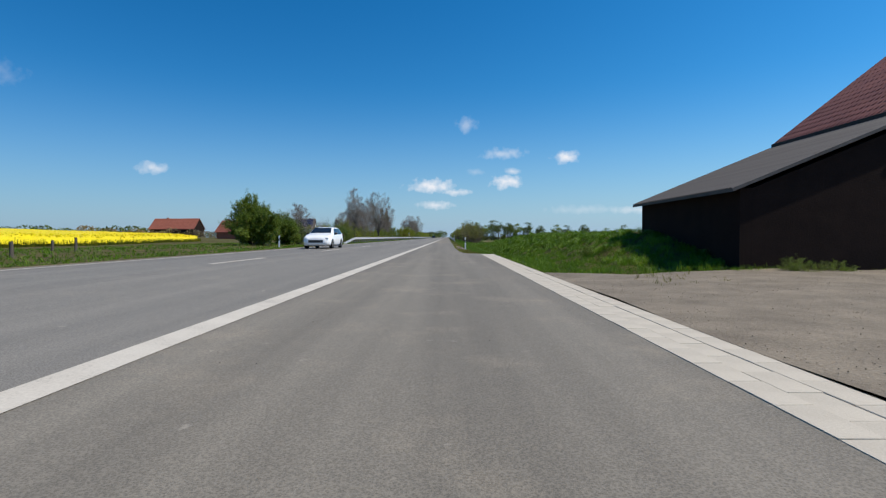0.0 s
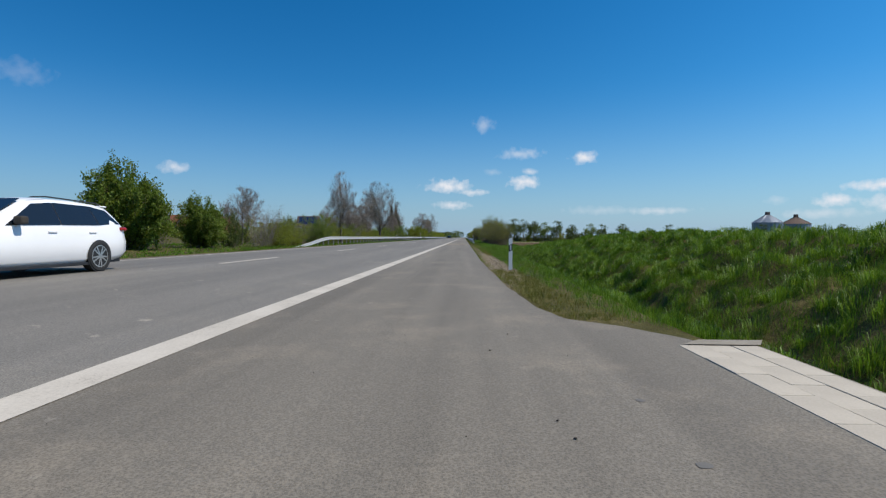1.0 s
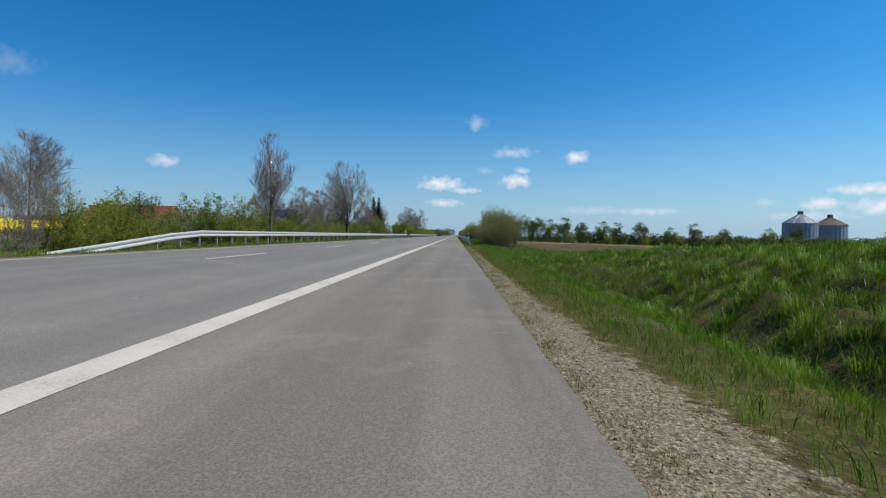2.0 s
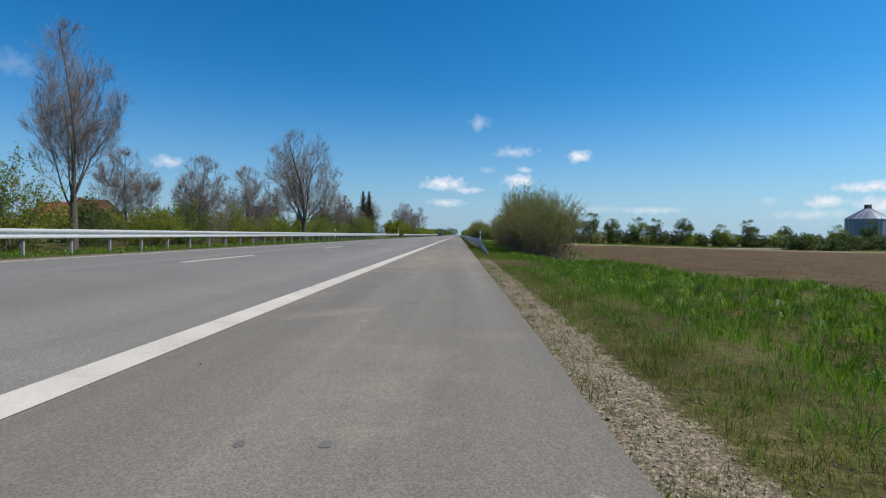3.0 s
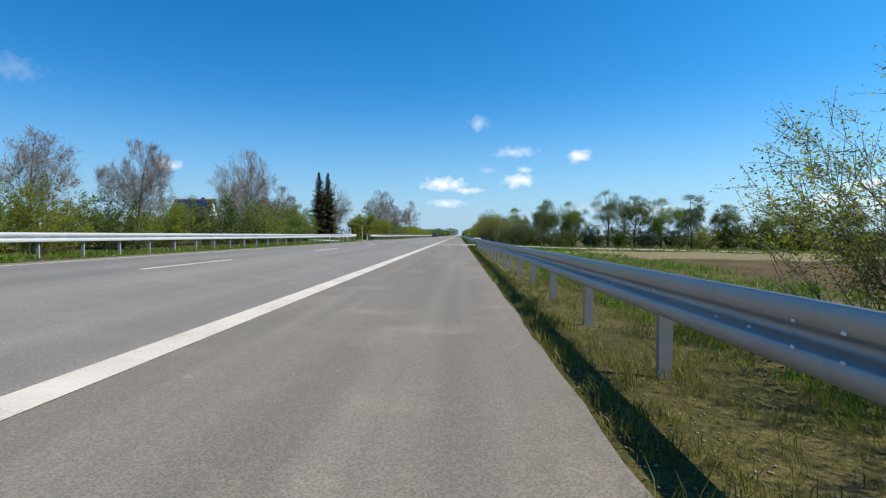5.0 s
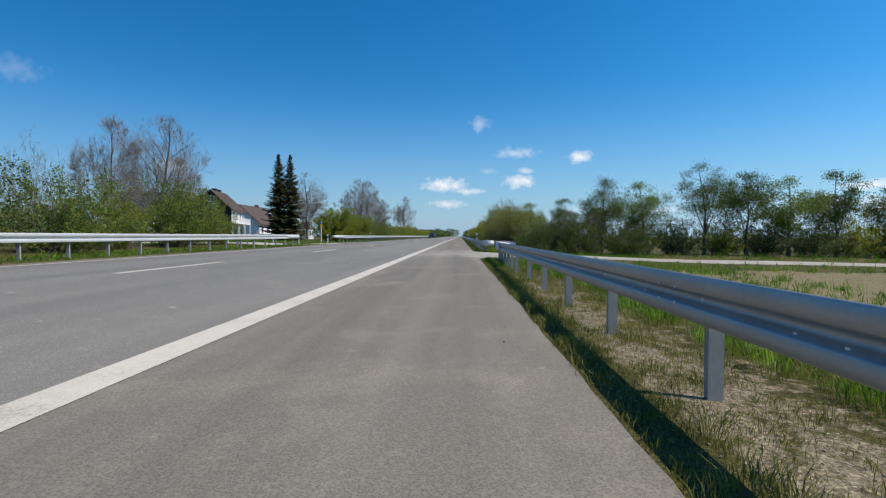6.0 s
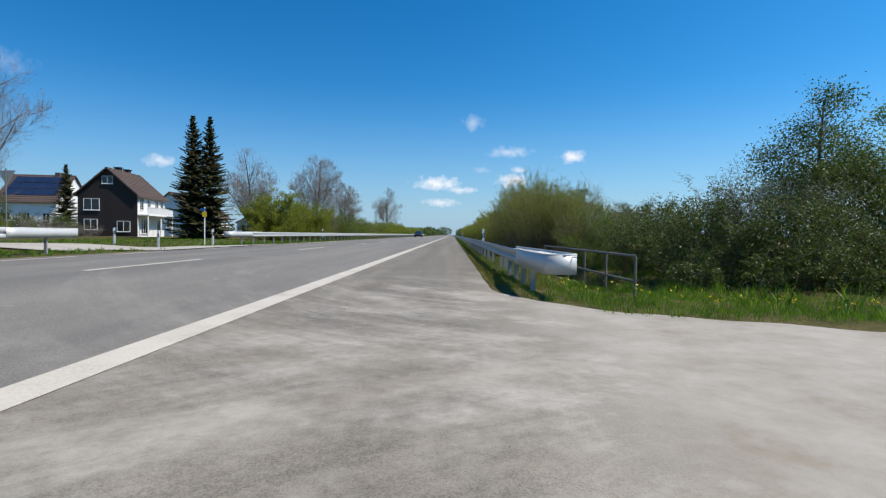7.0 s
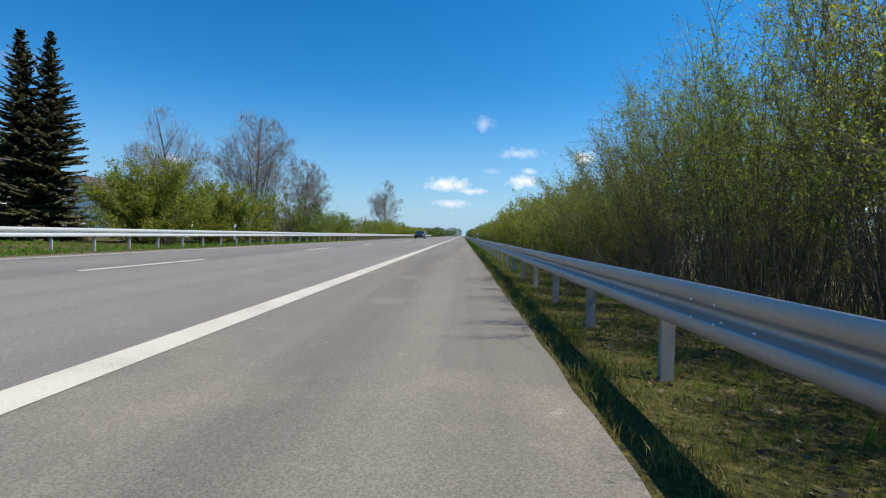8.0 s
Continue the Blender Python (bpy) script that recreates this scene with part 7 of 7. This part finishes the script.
P_ = np.repeat(P_, 6, axis=0) + prs.normal(size=(len(fx_) * 6, 3)) * 0.012
tagged(new("dandelions", leaves_mesh("dandelions", P_, 0.020, M["dandelion"], prs, 1.1)), "yellow dandelions at the edge of the farm track", "flowers", kind="stuff")
for x, y, R, H in ((9.3, 13.5, 0.55, 0.6), (10.5, 13.6, 0.6, 0.55), (11.9, 13.7, 0.35, 0.3), (5.6, 20.0, 0.5, 0.6)):
    bush("green", x, y, R, H)


# dry twigs blown onto the verge, tar spots and pale scabs on the asphalt
trs = np.random.RandomState(31)
segs = []
for k in range(60):
    y = trs.uniform(36.5, 47) if k < 40 else trs.uniform(47, 101)
    x = float(edge_x(y)) + trs.uniform(0.35, 1.9)
    a = trs.uniform(0, 2 * np.pi)
    sg, pts, _ = shoot((x, y, float(ground_z(x, y)) + 0.02), (math.cos(a), math.sin(a), 0.02), trs.uniform(0.2, 0.8), 0.0045, 4, trs, 0.22, -0.01)
    segs += sg
    for _2 in range(2):
        q = pts[trs.randint(1, 4)]
        b_ = a + trs.choice((-0.7, 0.7))
        segs += shoot(q, (math.cos(b_), math.sin(b_), 0.1), trs.uniform(0.1, 0.3), 0.004, 2, trs, 0.2, 0)[0]
tagged(new("dry_twigs", tubes_mesh("dry_twigs", segs, 4, M["twig"])), "dry brown twigs lying on the gravel verge", "twigs", kind="stuff")


def spot(name, label, x, y, r, stretch, material, seed):
    """A thin ragged scab on the asphalt."""
    rs = random.Random(seed)
    n = 26
    waves = [(rs.uniform(0.05, 0.22) / k, rs.uniform(0, 6.3)) for k in range(1, 6)]
    swell = lambda a: 1 + sum(h_ * math.sin((k + 1) * a + p_) for k, (h_, p_) in enumerate(waves))
    rim = [(x + r * swell(2 * math.pi * k / n) * math.cos(2 * math.pi * k / n), y + r * stretch * swell(2 * math.pi * k / n) * math.sin(2 * math.pi * k / n)) for k in range(n)]
    bm = bmesh.new()
    mid = bm.verts.new((x, y, 0.0035))
    ring = [bm.verts.new((u, v, 0.003)) for u, v in rim]
    for k in range(n):
        bm.faces.new((mid, ring[k], ring[(k + 1) % n]))
    me = bpy.data.meshes.new(name)
    bm.to_mesh(me)
    bm.free()
    me.materials.append(material)
    tagged(new(name, me), label, "stain", "spots on the asphalt", "")


M["tar"] = surface("tar_spot", (0.10, 0.093, 0.081), (0.16, 0.148, 0.127), 6, 60, 0.7, 0, 0.3, 0.004)
M["scab"] = surface("pale_scab", (0.16, 0.141, 0.110), (0.235, 0.204, 0.158), 6, 60, 0.9, 0, 0.4, 0.004)
for i, (x, y, r, st) in enumerate(((-1.13, 76.72, 0.026, 1.6), (-0.72, 76.74, 0.03, 1.6), (-0.79, 81.8, 0.12, 0.35), (1.09, 27.85, 0.03, 1), (1.06, 26.95, 0.035, 1), (-1.22, 21.4, 0.11, 0.30), (-1.02, 21.5, 0.10, 0.28), (0.41, 19.5, 0.05, 0.6), (0.60, 19.3, 0.05, 0.5))):
    spot("tar_spot", "dark tar spot on the grey asphalt shoulder", x, y, r, st, M["tar"], i)
for i, (x, y, r, st) in enumerate(((-0.04, 40.08, 0.03, 0.8), (-1.28, 89.08, 0.02, 1), (0.85, 14.34, 0.085, 0.9), (0.83, 16.53, 0.06, 0.7), (1.04, 14.45, 0.03, 0.8))):
    spot("mud_spot", "pale dried mud spot on the asphalt shoulder", x, y, r, st, M["scab"], 50 + i)
